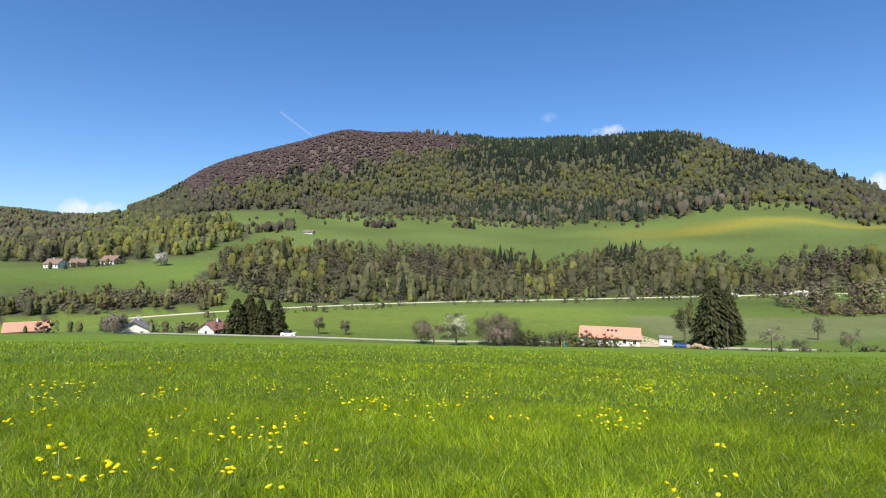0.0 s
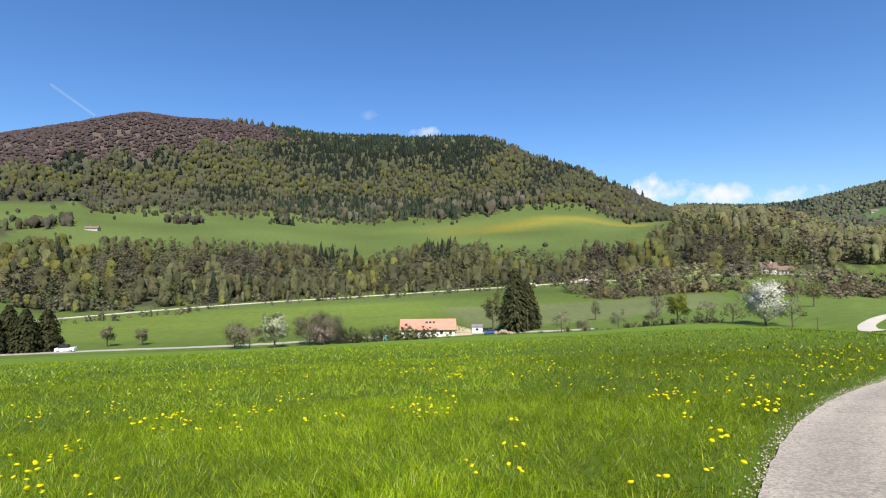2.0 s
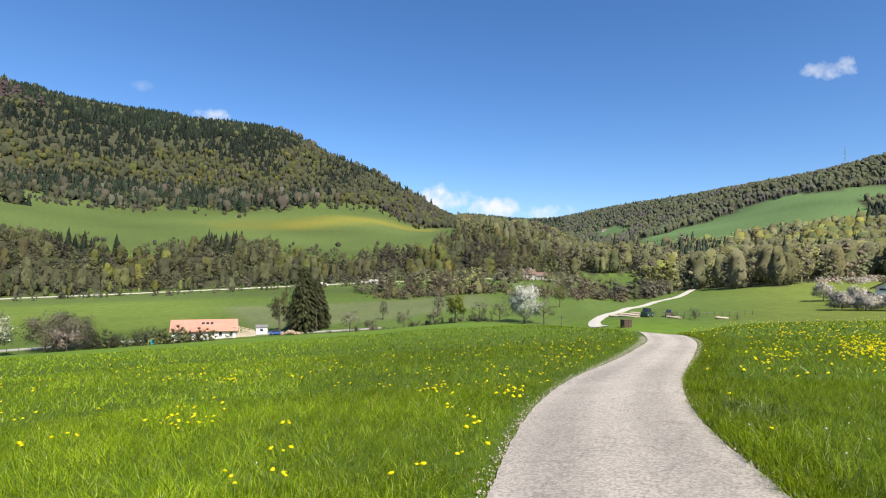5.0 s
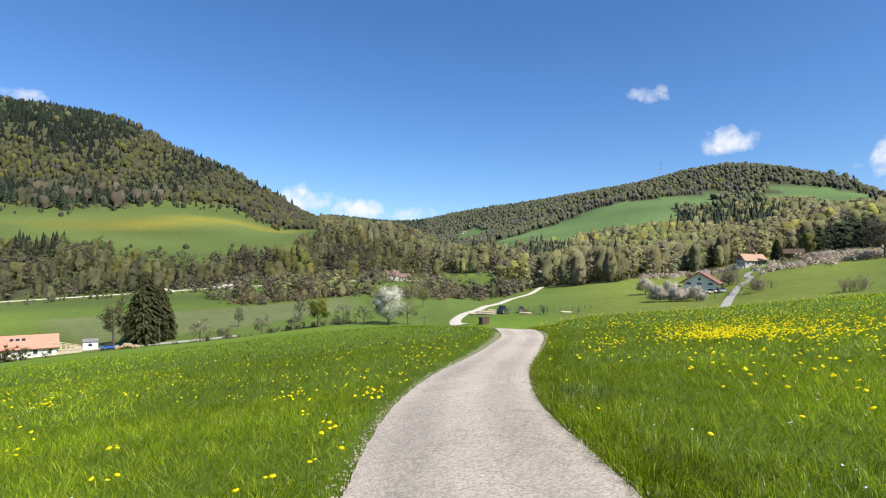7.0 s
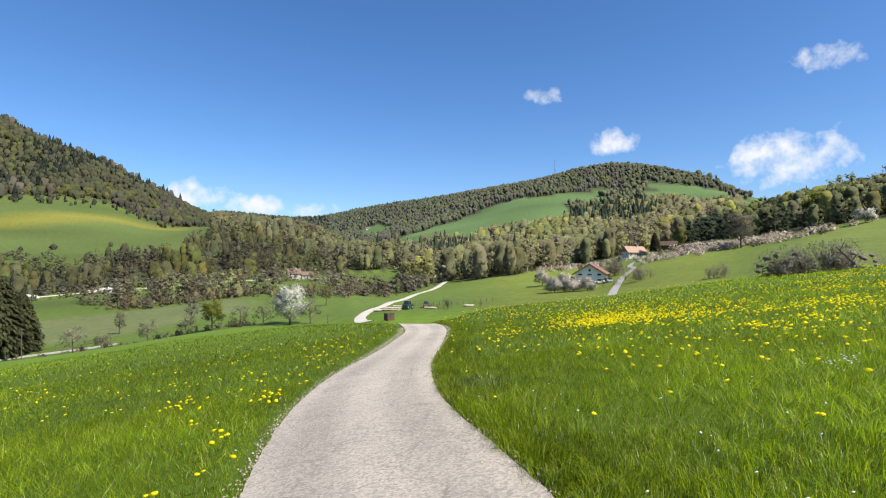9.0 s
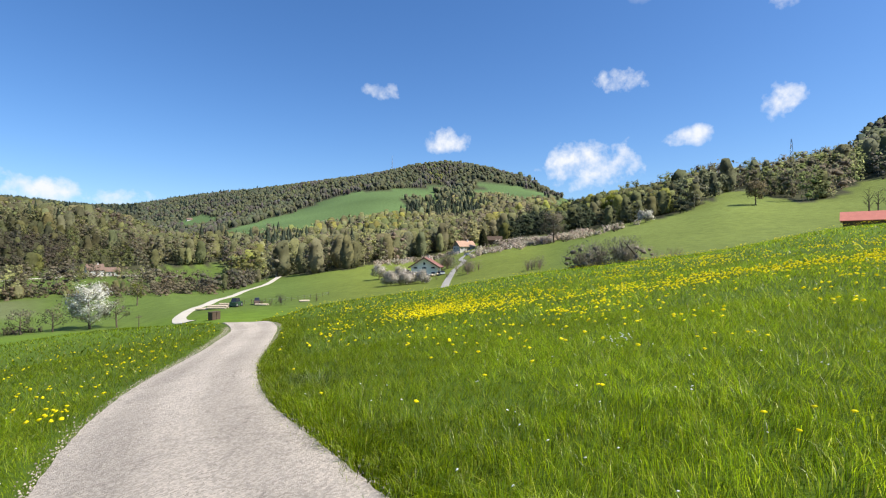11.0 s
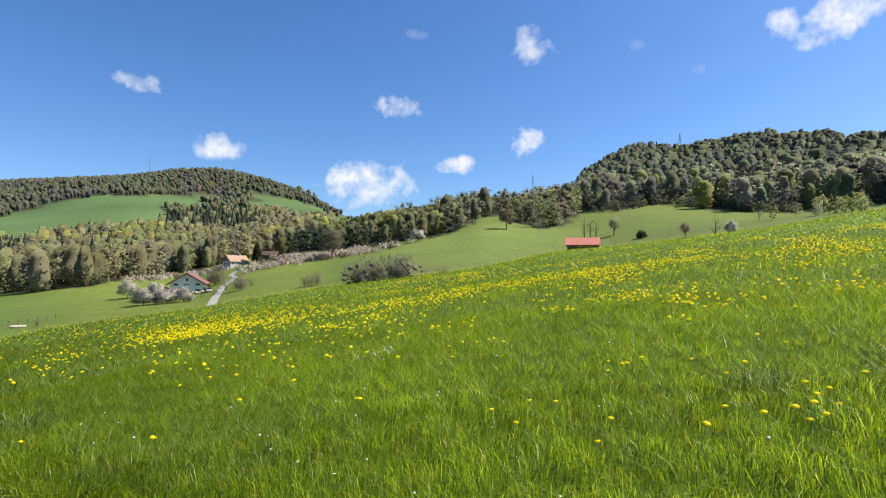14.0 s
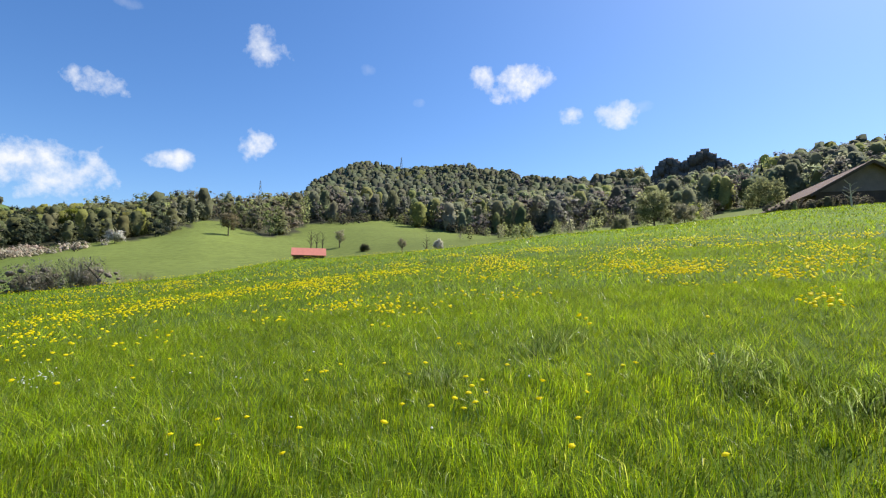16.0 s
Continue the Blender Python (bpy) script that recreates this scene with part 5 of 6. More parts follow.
for k, (az, d, h, s) in enumerate([(43.9, 200, 5.6, 3.0), (45.2, 172, 4.4, 2.6), (46.2, 180, 5.2, 2.8), (46.8, 170, 3.6, 2.2), (47.4, 178, 3.4, 2.2), (48.6, 170, 3.8, 2.4), (45.2, 186, 3.6, 2.0)]):
    single_tree(az, d, h, s, GREY_BLOOM, "pale blossoming fruit tree in the farm garden", 34, 0.42, 0.12, 13, 90 + k, group="garden fruit trees", first=0.12)
single_tree(-66.8, 170, 4.8, 3.4, [(0.45, 0.40, 0.33), (0.34, 0.30, 0.24), (0.25, 0.22, 0.14)], "wide grey blossoming tree before a white house", 40, 0.5, 0.14, 14, 40, first=0.12)
single_tree(63.0, 255, 15, 5.0, TWIG, "tall reddish brown leafless tree", 30, 0.7, 0.2, 14, 41, first=0.15)
single_tree(69.0, 330, 15, 5.5, FRESH, "round beech tree with fresh green leaves", 50, 0.8, 0.26, 14, 42, first=0.2)
single_tree(72.3, 268, 5.6, 3.6, WHITE_BLOOM, "white blossoming cherry tree before dark trees", 40, 0.5, 0.18, 12, 43, first=0.15)
single_tree(82.1, 268, 11, 4.5, [(0.30, 0.25, 0.16), (0.24, 0.22, 0.12)], "broad half bare tree on the meadow's crest", 34, 0.6, 0.2, 13, 44)
single_tree(90.4, 225, 11, 2.4, None, "slender bare tree behind the barn", boughs=14, seed=45)
single_tree(91.0, 232, 10, 2.2, None, "slender bare tree behind the barn", boughs=14, seed=46)
single_tree(91.6, 228, 9.5, 2.0, None, "slender bare tree beside the barn", boughs=12, seed=47)
single_tree(93.4, 238, 8.5, 2.2, [(0.45, 0.42, 0.33), (0.3, 0.3, 0.16)], "young pale blossoming tree near the barn", 20, 0.4, 0.14, 11, 48)
single_tree(96.1, 218, 2.7, 1.7, [(0.14, 0.15, 0.08)], "dark round bush on the meadow", 50, 0.35, 0.14, 10, 49, first=0.05)
single_tree(100.2, 190, 6.2, 1.7, TWIG, "thin pale tree behind the meadow's rise", 18, 0.3, 0.1, 10, 50)
single_tree(102.9, 186, 6.4, 2.0, None, "bare bushy tree behind the meadow's rise", boughs=16, seed=51, first=0.08)
single_tree(104.2, 184, 3.8, 1.6, WHITE_BLOOM, "white blossoming bush behind the meadow's rise", 40, 0.3, 0.12, 10, 52, first=0.05)
single_tree(127.0, 140, 9.8, 4.4, [(0.30, 0.33, 0.14), (0.36, 0.37, 0.2)], "round light green tree at the top of the meadow", 60, 0.5, 0.15, 16, 53, first=0.12)
single_tree(129.8, 138, 5.0, 2.6, [(0.3, 0.3, 0.18), (0.38, 0.36, 0.26)], "small grey green tree at the top of the meadow", 36, 0.4, 0.13, 12, 54, first=0.12)
single_tree(136.8, 112, 6.0, 3.4, [(0.32, 0.34, 0.16)], "broad light green tree beside the dark barn", 34, 0.5, 0.15, 13, 55, first=0.15)
single_tree(143.1, 92, 4.4, 1.4, None, "small pale barked bare tree before the barn", boughs=9, seed=56, bark=TIMBER)
single_tree(123.8, 150, 4.8, 2.4, [(0.32, 0.33, 0.17), (0.38, 0.37, 0.24)], "low pale green bush at the top of the meadow", 40, 0.45, 0.14, 12, 155, first=0.05)
single_tree(125.4, 545, 25, 8.0, [(0.3, 0.31, 0.17), (0.36, 0.36, 0.22)], "tall see-through tree on the crest beside the rock", 24, 1.2, 0.5, 14, 156, first=0.4)
single_tree(-63.2, 478, 10, 5.0, WHITE_BLOOM, "white blossoming tree on the high field", 40, 0.7, 0.3, 12, 57, first=0.1)



def dead_trunk(az, d):
    root = thing("dead_trunk", "grey dead tree trunk leaning out of thorn bushes", "tree trunk", Matrix.Translation(spot(az, d)) @ Matrix.Rotation(radians(-az), 4, "Z"))
    bm = bmesh.new()
    tube(bm, (0, 0, -0.4), (-1.4, 0.2, 1.9), 0.24, 0.19, 8)
    tube(bm, (-1.4, 0.2, 1.9), (-3.2, 0.2, 4.0), 0.19, 0.08, 8)
    part("trunk", bm, BARK, root)
    for a, b in (((-1.3, 0.2, 1.8), (-0.5, -0.3, 3.0)), ((-2.2, 0.2, 2.9), (-3.6, 0.6, 3.2)), ((-2.7, 0.2, 3.4), (-2.2, 0.1, 4.6))):
        bm = bmesh.new()
        tube(bm, a, b, 0.07, 0.02, 6)
        part("branch", bm, BARK, root)


dead_trunk(72.0, 101)

# ---- houses
def window(parent, x, y, z, w, h, along_x, depth=0.06):
    """A window with frame, pane and sill on a wall that faces along y (or x)."""
    def put(name, w0, w1, z0, z1, a, b, mat, par):
        bm = bmesh.new()
        lo, hi = min(a, b), max(a, b)
        if along_x:
            box(bm, x + w0, x + w1, y + lo, y + hi, z + z0, z + z1)
        else:
            box(bm, x + lo, x + hi, y + w0, y + w1, z + z0, z + z1)
        return part(name, bm, mat, par)
    s = math.copysign(1, depth)
    f = put("window", -w / 2, w / 2, 0, h, -0.02 * s, depth, WHITEPAINT, parent)
    put("pane", -w / 2 + 0.1, w / 2 - 0.1, 0.1, h - 0.1, depth, depth + 0.03 * s, GLASS, f)
    put("sill", -w / 2 - 0.1, w / 2 + 0.1, -0.1, 0, 0, depth + 0.1 * s, GREYWALL, f)


def house(name, label, category, az, d, turn, length, width, wall_h, roof_h, wall_mat, roof_mat, rows=2, cols=4, eave=0.6, chimney=True, door=True,
          gable=None, sink=0.6, windows=True, pane=1.0, lights=(), drop=0.0):
    """A gabled house; its ridge runs along its own x. turn is the ridge's heading."""
    root = thing(name, label, category, Matrix.Translation(spot(az, d) - Vector((0, 0, drop))) @ Matrix.Rotation(radians(90 - turn), 4, "Z"))
    hl, hw = length / 2, width / 2
    bm = bmesh.new()
    box(bm, -hl, hl, -hw, hw, -sink - 1.5, wall_h)
    part("wall", bm, wall_mat, root)
    for s in (-1, 1):
        bm = bmesh.new()
        v = [bm.verts.new(p) for p in ((s * (hl - 0.12), -hw, wall_h), (s * (hl - 0.12), hw, wall_h), (s * (hl - 0.12), 0, wall_h + roof_h * 0.97),
                                       (s * hl, -hw, wall_h), (s * hl, hw, wall_h), (s * hl, 0, wall_h + roof_h * 0.97))]
        for f in ((0, 1, 2), (3, 5, 4), (0, 3, 4, 1), (1, 4, 5, 2), (2, 5, 3, 0)):
            bm.faces.new([v[i] for i in f])
        bmesh.ops.recalc_face_normals(bm, faces=bm.faces)
        part("gable", bm, gable or wall_mat, root)
    for s in (-1, 1):
        bm = bmesh.new()
        lean = math.atan2(roof_h, hw)
        slope = (hw + eave) / math.cos(lean)
        box(bm, -hl - eave, hl + eave, 0, slope, -0.02, 0.2)
        bmesh.ops.subdivide_edges(bm, edges=[e for e in bm.edges if abs(e.verts[0].co.y - e.verts[1].co.y) > 0.1], cuts=5)
        bmesh.ops.transform(bm, matrix=Matrix.Translation((0, 0, wall_h + roof_h)) @ Matrix.Rotation(-lean, 4, "X"), verts=bm.verts)
        if s < 0:
            bmesh.ops.transform(bm, matrix=Matrix.Rotation(math.pi, 4, "Z"), verts=bm.verts)
        part("roof", bm, roof_mat, root)
    for x in lights:
        for s in (-1, 1):
            bm = bmesh.new()
            box(bm, x - 0.38, x + 0.38, 0.25 * slope, 0.25 * slope + 0.9, 0.19, 0.3)
            tilt = Matrix.Translation((0, 0, wall_h + roof_h)) @ Matrix.Rotation(-lean, 4, "X")
            bmesh.ops.transform(bm, matrix=(Matrix.Rotation(math.pi, 4, "Z") if s < 0 else Matrix()) @ tilt, verts=bm.verts)
            part("skylight", bm, GLASS, root, "small dark skylight")
    if eave > 1:
        for s in (-1, 1):
            for k in (-1, 1):
                bm = bmesh.new()
                x = s * (hl + eave + 0.04)
                tip, foot = (wall_h + roof_h + 0.1), (wall_h + roof_h - (hw + eave) * roof_h / hw)
                v = [bm.verts.new((x + dx, y, z)) for dx in (-0.05, 0.05) for y, z in ((0, tip), (k * (hw + eave), foot + 0.1), (k * (hw + eave), foot - 0.3), (0, tip - 0.42))]
                for f in ((0, 1, 2, 3), (7, 6, 5, 4), (0, 4, 5, 1), (1, 5, 6, 2), (2, 6, 7, 3), (3, 7, 4, 0)):
                    bm.faces.new([v[i] for i in f])
                bmesh.ops.recalc_face_normals(bm, faces=bm.faces)
                part("bargeboard", bm, WOODWALL, root, "dark brown bargeboard")
    if chimney:
        bm = bmesh.new()
        box(bm, hl * 0.3, hl * 0.3 + 0.7, -0.9, -0.2, wall_h + roof_h * 0.7, wall_h + roof_h + 0.9)
        box(bm, hl * 0.3 - 0.08, hl * 0.3 + 0.78, -0.98, -0.12, wall_h + roof_h + 0.9, wall_h + roof_h + 1.02)
        part("chimney", bm, GREYWALL, root)
    if windows:
        storey = wall_h / rows
        for r in range(rows):
            for c in range(cols):
                x = -hl + length * (c + 0.5) / cols
                for s in (-1, 1):
                    window(root, x, s * hw, r * storey + 0.9, 1.1, min(1.3, storey - 1.2), True, 0.06 * s)
            for c in range(max(1, int(width / 3.2))):
                y = -hw + width * (c + 0.5) / max(1, int(width / 3.2))
                for s in (-1, 1):
                    window(root, s * hl, y, r * storey + 0.9, pane, min(1.3, storey - 1.2), False, 0.06 * s)
        if roof_h > 2.4:
            for s in (-1, 1):
                window(root, s * hl, 0, wall_h + 0.4, 1.0, 1.1, False, 0.06 * s)
    if door:
        bm = bmesh.new()
        box(bm, -0.5, 0.5, -hw - 0.07, -hw + 0.02, 0, 2.05)
        part("door", bm, WOODWALL, root)
    return root


house("long_house", "long low house with an orange tiled roof", "house", -16.8, 172, -106.4, 17.2, 9.0, 2.6, 2.6, PLASTER, ROOF_ORANGE, 1, 6, chimney=False, lights=(-1.9, -0.7, 0.5))
house("shed", "white garden shed beside the long house", "shed", -11.4, 172, -100, 3.4, 2.6, 2.1, 0.6, WHITEPAINT, ROOF_GREY, 1, 1, 0.15, False, False)
house("house", "low white house with an orange tiled roof", "house", -73.2, 190, -160, 9.5, 9.0, 2.4, 2.0, PLASTER, ROOF_ORANGE, 1, 3, chimney=False, drop=1.3)
house("house", "white house behind a blossoming tree", "house", -65.2, 180, -60, 10, 8.5, 2.6, 2.4, PLASTER, ROOF_GREY, 1, 3, drop=1.4)
house("house", "small white two storey house with an orange roof", "house", -58.4, 178, -20, 6.6, 5.6, 2.7, 1.9, PLASTER, ROOF_RED, 1, 3, drop=1.0)
house("house", "white house with a brown roof on the high field", "house", -71.4, 505, -118, 12, 10, 3.2, 3.8, PLASTER, ROOF_BROWN, 1, 4)
house("house", "long brown roofed house on the high field", "house", -69.7, 512, -140, 11, 9, 2.4, 3.4, GREYWALL, ROOF_BROWN, 1, 4)
house("farmhouse", "white and brown farmhouse on the high field", "house", -67.2, 515, -112, 14, 11, 2.8, 4.0, GREYWALL, ROOF_BROWN, 1, 4, gable=WOODWALL)
house("house", "white two storey house with a dark brown roof", "house", 17.0, 395, 95, 8.5, 8.5, 4.2, 3.4, PLASTER, ROOF_BROWN, 2, 4)
house("barn", "grey barn with a brown tiled roof beside a house", "barn", 18.3, 397, 95, 8, 8, 3.0, 2.4, GREYWALL, ROOF_BROWN, 1, 2, chimney=False)
house("farmhouse", "white chalet farmhouse with a red tiled roof", "house", 49.1, 212, 57, 12, 10.6, 4.0, 3.3, PLASTER, ROOF_RED, 2, 4, eave=1.1, pane=1.7)
house("shed", "small shed with a pale roof in the farm garden", "shed", 46.9, 208, 40, 5, 3, 1.9, 0.8, WOODWALL, ROOF_GREY, 1, 1, 0.2, False, False, windows=False)
house("farmhouse", "farmhouse with a large orange tiled roof", "house", 53.3, 316, 112, 11, 8, 3.0, 3.2, GREYWALL, ROOF_TAN, 1, 4, gable=GREYBOARD)
house("barn", "low dark wooden barn", "barn", 56.5, 320, 150, 10, 7, 2.4, 2.2, WOODWALL, WOODWALL, 1, 3, chimney=False, windows=False)
house("barn", "dark wooden field barn with a red roof", "barn", 90.2, 192, 0, 10.6, 7.0, 2.0, 2.3, WOODWALL, ROOF_CORAL, 1, 2, chimney=False, windows=False, eave=0.7)
# this barn's roof and gable colours are kept pale to imitate haze and flare
house("barn", "long low barn with a brown roof and boarded gable", "barn", 141.6, 125, 120, 30, 16, 0.6, 4.8, WOODWALL, ROOF_BROWN, 1, 2, chimney=False, windows=False, eave=1.2, gable=GREYBOARD, sink=3.0)
house("hut", "small grey house in the far valley", "house", 27.2, 690, 90, 11, 8, 3.6, 3, GREYWALL, ROOF_BROWN, 1, 3)
house("farmhouse", "far grey farmhouse on a small hill pasture", "house", 24.8, 1440, 100, 13, 9, 2.6, 3.6, GREYWALL, ROOF_BROWN, 1, 4)
house("farmhouse", "distant farmhouse on the upper pasture", "house", -49.2, 668, -120, 12, 8, 1.8, 2.2, GREYWALL, ROOF_BROWN, 1, 4)


def terrace(az, d, turn):
    """A wooden terrace with a sloping stair rail that falls away from the end of the long house."""
    root = thing("terrace", "weathered wooden terrace and stair beside the long house", "terrace", Matrix.Translation(spot(az, d)) @ Matrix.Rotation(radians(90 - turn), 4, "Z"))
    bm = bmesh.new()
    box(bm, -3.4, 3.4, -2.0, 2.0, -0.6, 0.75)
    part("deck", bm, TIMBER, root)
    for k in range(7):
        x = -3.2 + 6.4 * k / 6
        for y in (-1.9, 1.9):
            bm = bmesh.new()
            box(bm, x - 0.07, x + 0.07, y - 0.07, y + 0.07, 0.75, 3.1 - 1.75 * k / 6)
            part("post", bm, TIMBER, root)
    for y in (-1.9, 1.9):
        for drop in (0.0, 0.55, 1.1):
            bm = bmesh.new()
            tube(bm, (-3.4, y, 3.2 - drop), (3.4, y, 1.4 - drop * 0.5), 0.08, 0.08, 5)
            part("rail", bm, TIMBER, root)


terrace(-13.2, 170, 73.6)


def swing(az, d):
    """A child's swing frame with a teal sheet hung on it."""
    root = thing("swing_frame", "teal and yellow play frame on the lawn", "play frame", Matrix.Translation(spot(az, d)) @ Matrix.Rotation(radians(-az), 4, "Z"))
    for x in (-1.2, 1.2):
        for y in (-0.7, 0.7):
            bm = bmesh.new()
            tube(bm, (x, y, -0.1), (x * 0.9, 0, 2.1), 0.06, 0.05, 6)
            part("leg", bm, YELLOW, root)
    bm = bmesh.new()
    tube(bm, (-1.3, 0, 2.1), (1.3, 0, 2.1), 0.06, 0.06, 6)
    part("beam", bm, YELLOW, root)
    bm = bmesh.new()
    box(bm, -0.9, 0.7, -0.08, 0.0, 0.5, 1.9)
    bmesh.ops.bevel(bm, geom=bm.edges[:], offset=0.03, segments=1)
    part("sheet", bm, TEAL, root, "teal cloth sheet")


swing(-21.3, 160)


def fence(az0, d0, az1, d1, n, label):
    """Wooden posts with two wires."""
    a, b = spot(az0, d0), spot(az1, d1)
    root = thing("fence", label, "fence", Matrix.Translation(a))
    tops = []
    for k in range(n):
        p = a.lerp(b, k / (n - 1))
        p.z = float(height(p.x, p.y))
        bm = bmesh.new()
        tube(bm, p - a + Vector((0, 0, -0.3)), p - a + Vector((0, 0, 1.25)), 0.07, 0.06, 6)
        part("post", bm, BARK, root)
        tops.append(p - a)
    for z in (0.6, 1.1):
        bm = bmesh.new()
        for p, q in zip(tops, tops[1:]):
            tube(bm, p + Vector((0, 0, z)), q + Vector((0, 0, z)), 0.012, 0.012, 3)
        part("wire", bm, STEEL, root)


fence(30.0, 160, 38.5, 166, 14, "low wooden post fence beside the log yard")
fence(-33, 168, -24, 167, 12, "low wooden post fence along the lane")

# ---- masts, posts and small things
def lattice(name, label, az, d, h, foot, arms=()):
    root = thing(name, label, "pylon", Matrix.Translation(spot(az, d)))
    bm = bmesh.new()
    for sx, sy in ((1, 1), (1, -1), (-1, -1), (-1, 1)):
        tube(bm, (sx * foot, sy * foot, -1), (sx * foot * 0.15, sy * foot * 0.15, h), 0.22, 0.16, 4)
    part("leg_frame", bm, STEEL, root)
    bm = bmesh.new()
    for k in range(7):
        a, b = foot * (1 - 0.85 * k / 7), foot * (1 - 0.85 * (k + 1) / 7)
        za, zb = h * k / 7, h * (k + 1) / 7
        for (ux, uy), (vx, vy) in (((1, 1), (1, -1)), ((1, -1), (-1, -1)), ((-1, -1), (-1, 1)), ((-1, 1), (1, 1))):
            tube(bm, (ux * a, uy * a, za), (vx * b, vy * b, zb), 0.1, 0.1, 3)
            tube(bm, (vx * a, vy * a, za), (ux * b, uy * b, zb), 0.1, 0.1, 3)
    part("bracing", bm, STEEL, root)
    for z, reach in arms:
        bm = bmesh.new()
        tube(bm, (-reach, 0, h * z), (reach, 0, h * z), 0.2, 0.2, 4)
        tube(bm, (-reach, 0, h * z), (0, 0, h * z + 2), 0.12, 0.12, 4)
        tube(bm, (reach, 0, h * z), (0, 0, h * z + 2), 0.12, 0.12, 4)
        part("cross_arm", bm, STEEL, root)
    return root


lattice("pylon", "steel lattice power pylon above the woods", 99.9, 905, 42, 3.2, ((0.72, 7), (0.86, 5)))
lattice("pylon", "steel lattice pylon among crest trees", 85.0, 640, 38, 2.6, ((0.8, 5),))
lattice("radio_mast", "thin steel radio mast on the hill", 45.35, 1560, 52, 1.6)


def pole(az, d, h, label, r=0.11):
    root = thing("pole", label, "pole", Matrix.Translation(spot(az, d)))
    bm = bmesh.new()
    tube(bm, (0, 0, -0.5), (0, 0, h), r, r * 0.7, 8)
    part("shaft", bm, BARK, root)
    bm = bmesh.new()
    box(bm, -0.5, 0.5, -0.05, 0.05, h - 0.5, h - 0.38)
    part("cross_piece", bm, BARK, root)


pole(-5.9, 162, 8.0, "grey wooden wire pole beside the lane")
pole(20.6, 118, 3.4, "thin wooden post on the meadow's edge", 0.1)


def crate(az, d):
    root = thing("trough", "pair of dark wooden boxes beside the road", "trough", Matrix.Translation(spot(az, d)) @ Matrix.Rotation(0.4, 4, "Z") @ Matrix.Scale(1.2, 4))
    for s in (-1, 1):
        bm = bmesh.new()
        box(bm, s * 0.52 - 0.48, s * 0.52 + 0.48, -0.45, 0.45, -0.3, 1.35)
        bmesh.ops.bevel(bm, geom=bm.edges[:], offset=0.04, segments=1)
        part("box", bm, WOODWALL, root)
        bm = bmesh.new()
        box(bm, s * 0.52 - 0.5, s * 0.52 + 0.5, -0.5, 0.5, 1.35, 1.42)
        part("lid", bm, BARK, root)


crate(27.17, 118)


def log_pile(az, d, turn, n, length):
    rng = random.Random(int(az * 10))
    root = thing("log_pile", "pile of pale cut logs beside the track", "logs", Matrix.Translation(spot(az, d)) @ Matrix.Rotation(radians(turn), 4, "Z"))
    for k in range(n):
        row, col = k // 4, k % 4
        bm = bmesh.new()
        y, z = (col + 0.5 * row) * 0.55, 0.25 + row * 0.46
        tube(bm, (-length / 2 + rng.uniform(-0.3, 0.3), y, z), (length / 2 + rng.uniform(-0.3, 0.3), y, z), 0.27, 0.23, 8)
        part("log", bm, TIMBER, root)


log_pile(27.4, 150, -50, 7, 4.5)
log_pile(26.2, 152, -46, 4, 4)
log_pile(28.4, 156, -55, 6, 5)
log_pile(36.0, 156, -40, 4, 3)
log_pile(31.6, 152, -60, 3, 3)


def vehicle(name, label, az, d, turn, paint, length=4.2, width=1.75, tall=1.45):
    root = thing(name, label, "car" if name != "tractor" else "tractor", Matrix.Translation(spot(az, d) + Vector((0, 0, 0.05))) @ Matrix.Rotation(radians(turn), 4, "Z"))
    bm = bmesh.new()
    box(bm, -length / 2, length / 2, -width / 2, width / 2, 0.32, tall * 0.58)
    bmesh.ops.bevel(bm, geom=bm.edges[:], offset=0.12, segments=2)
    part("body", bm, paint, root)
    bm = bmesh.new()
    box(bm, -length * 0.36, length * 0.2, -width * 0.43, width * 0.43, tall * 0.56, tall)
    for v in bm.verts:
        if v.co.z > tall * 0.8:
            v.co.x *= 0.72
            v.co.y *= 0.85
    part("cabin", bm, GLASS, root)
    big = 0.33 if name != "tractor" else 0.6
    for sx in (-0.32, 0.32):
        for sy in (-1, 1):
            bm = bmesh.new()
            tube(bm, (sx * length, sy * (width / 2 - 0.18), big), (sx * length, sy * (width / 2 + 0.04), big), big, big, 14)
            w = part("wheel", bm, RUBBER, root)
            bm = bmesh.new()
            tube(bm, (sx * length, sy * (width / 2 + 0.03), big), (sx * length, sy * (width / 2 + 0.06), big), big * 0.55, big * 0.55, 10)
            part("rim", bm, STEEL, w)


vehicle("car", "blue car parked beside the spruce", -9.9, 168, 20, BLUEPAINT)
vehicle("van", "white van parked on the lane by the spruces", -51.1, 172, 30, WHITEPAINT, 4.6, 1.9, 2.0)
vehicle("car", "white car parked at the farmhouse", 50.9, 196, 40, WHITEPAINT)
vehicle("car", "dark car parked at the farmhouse", 50.6, 201, 60, RUBBER)
vehicle("car", "white car on the lane to the hamlet", 53.6, 270, 60, WHITEPAINT)
vehicle("tractor", "dark green tractor standing beside the log piles", 29.2, 154, 30, GREENPAINT, 3.6, 1.9, 2.4)
vehicle("tractor", "small brown tractor near the logs", 31.2, 156, 60, ROOF_BROWN, 3.0, 1.6, 1.9)


def heap(name, label, category, az, d, w, h, material, seed, lumps=14):
    """A heap of stone or earth: lumps of many sizes leaning together."""
    rng = np.random.default_rng(seed)
    pieces = []
    for _ in range(lumps):
        u = rng.normal(0, 0.33, 2)
        s = rng.uniform(0.2, 0.42) * h
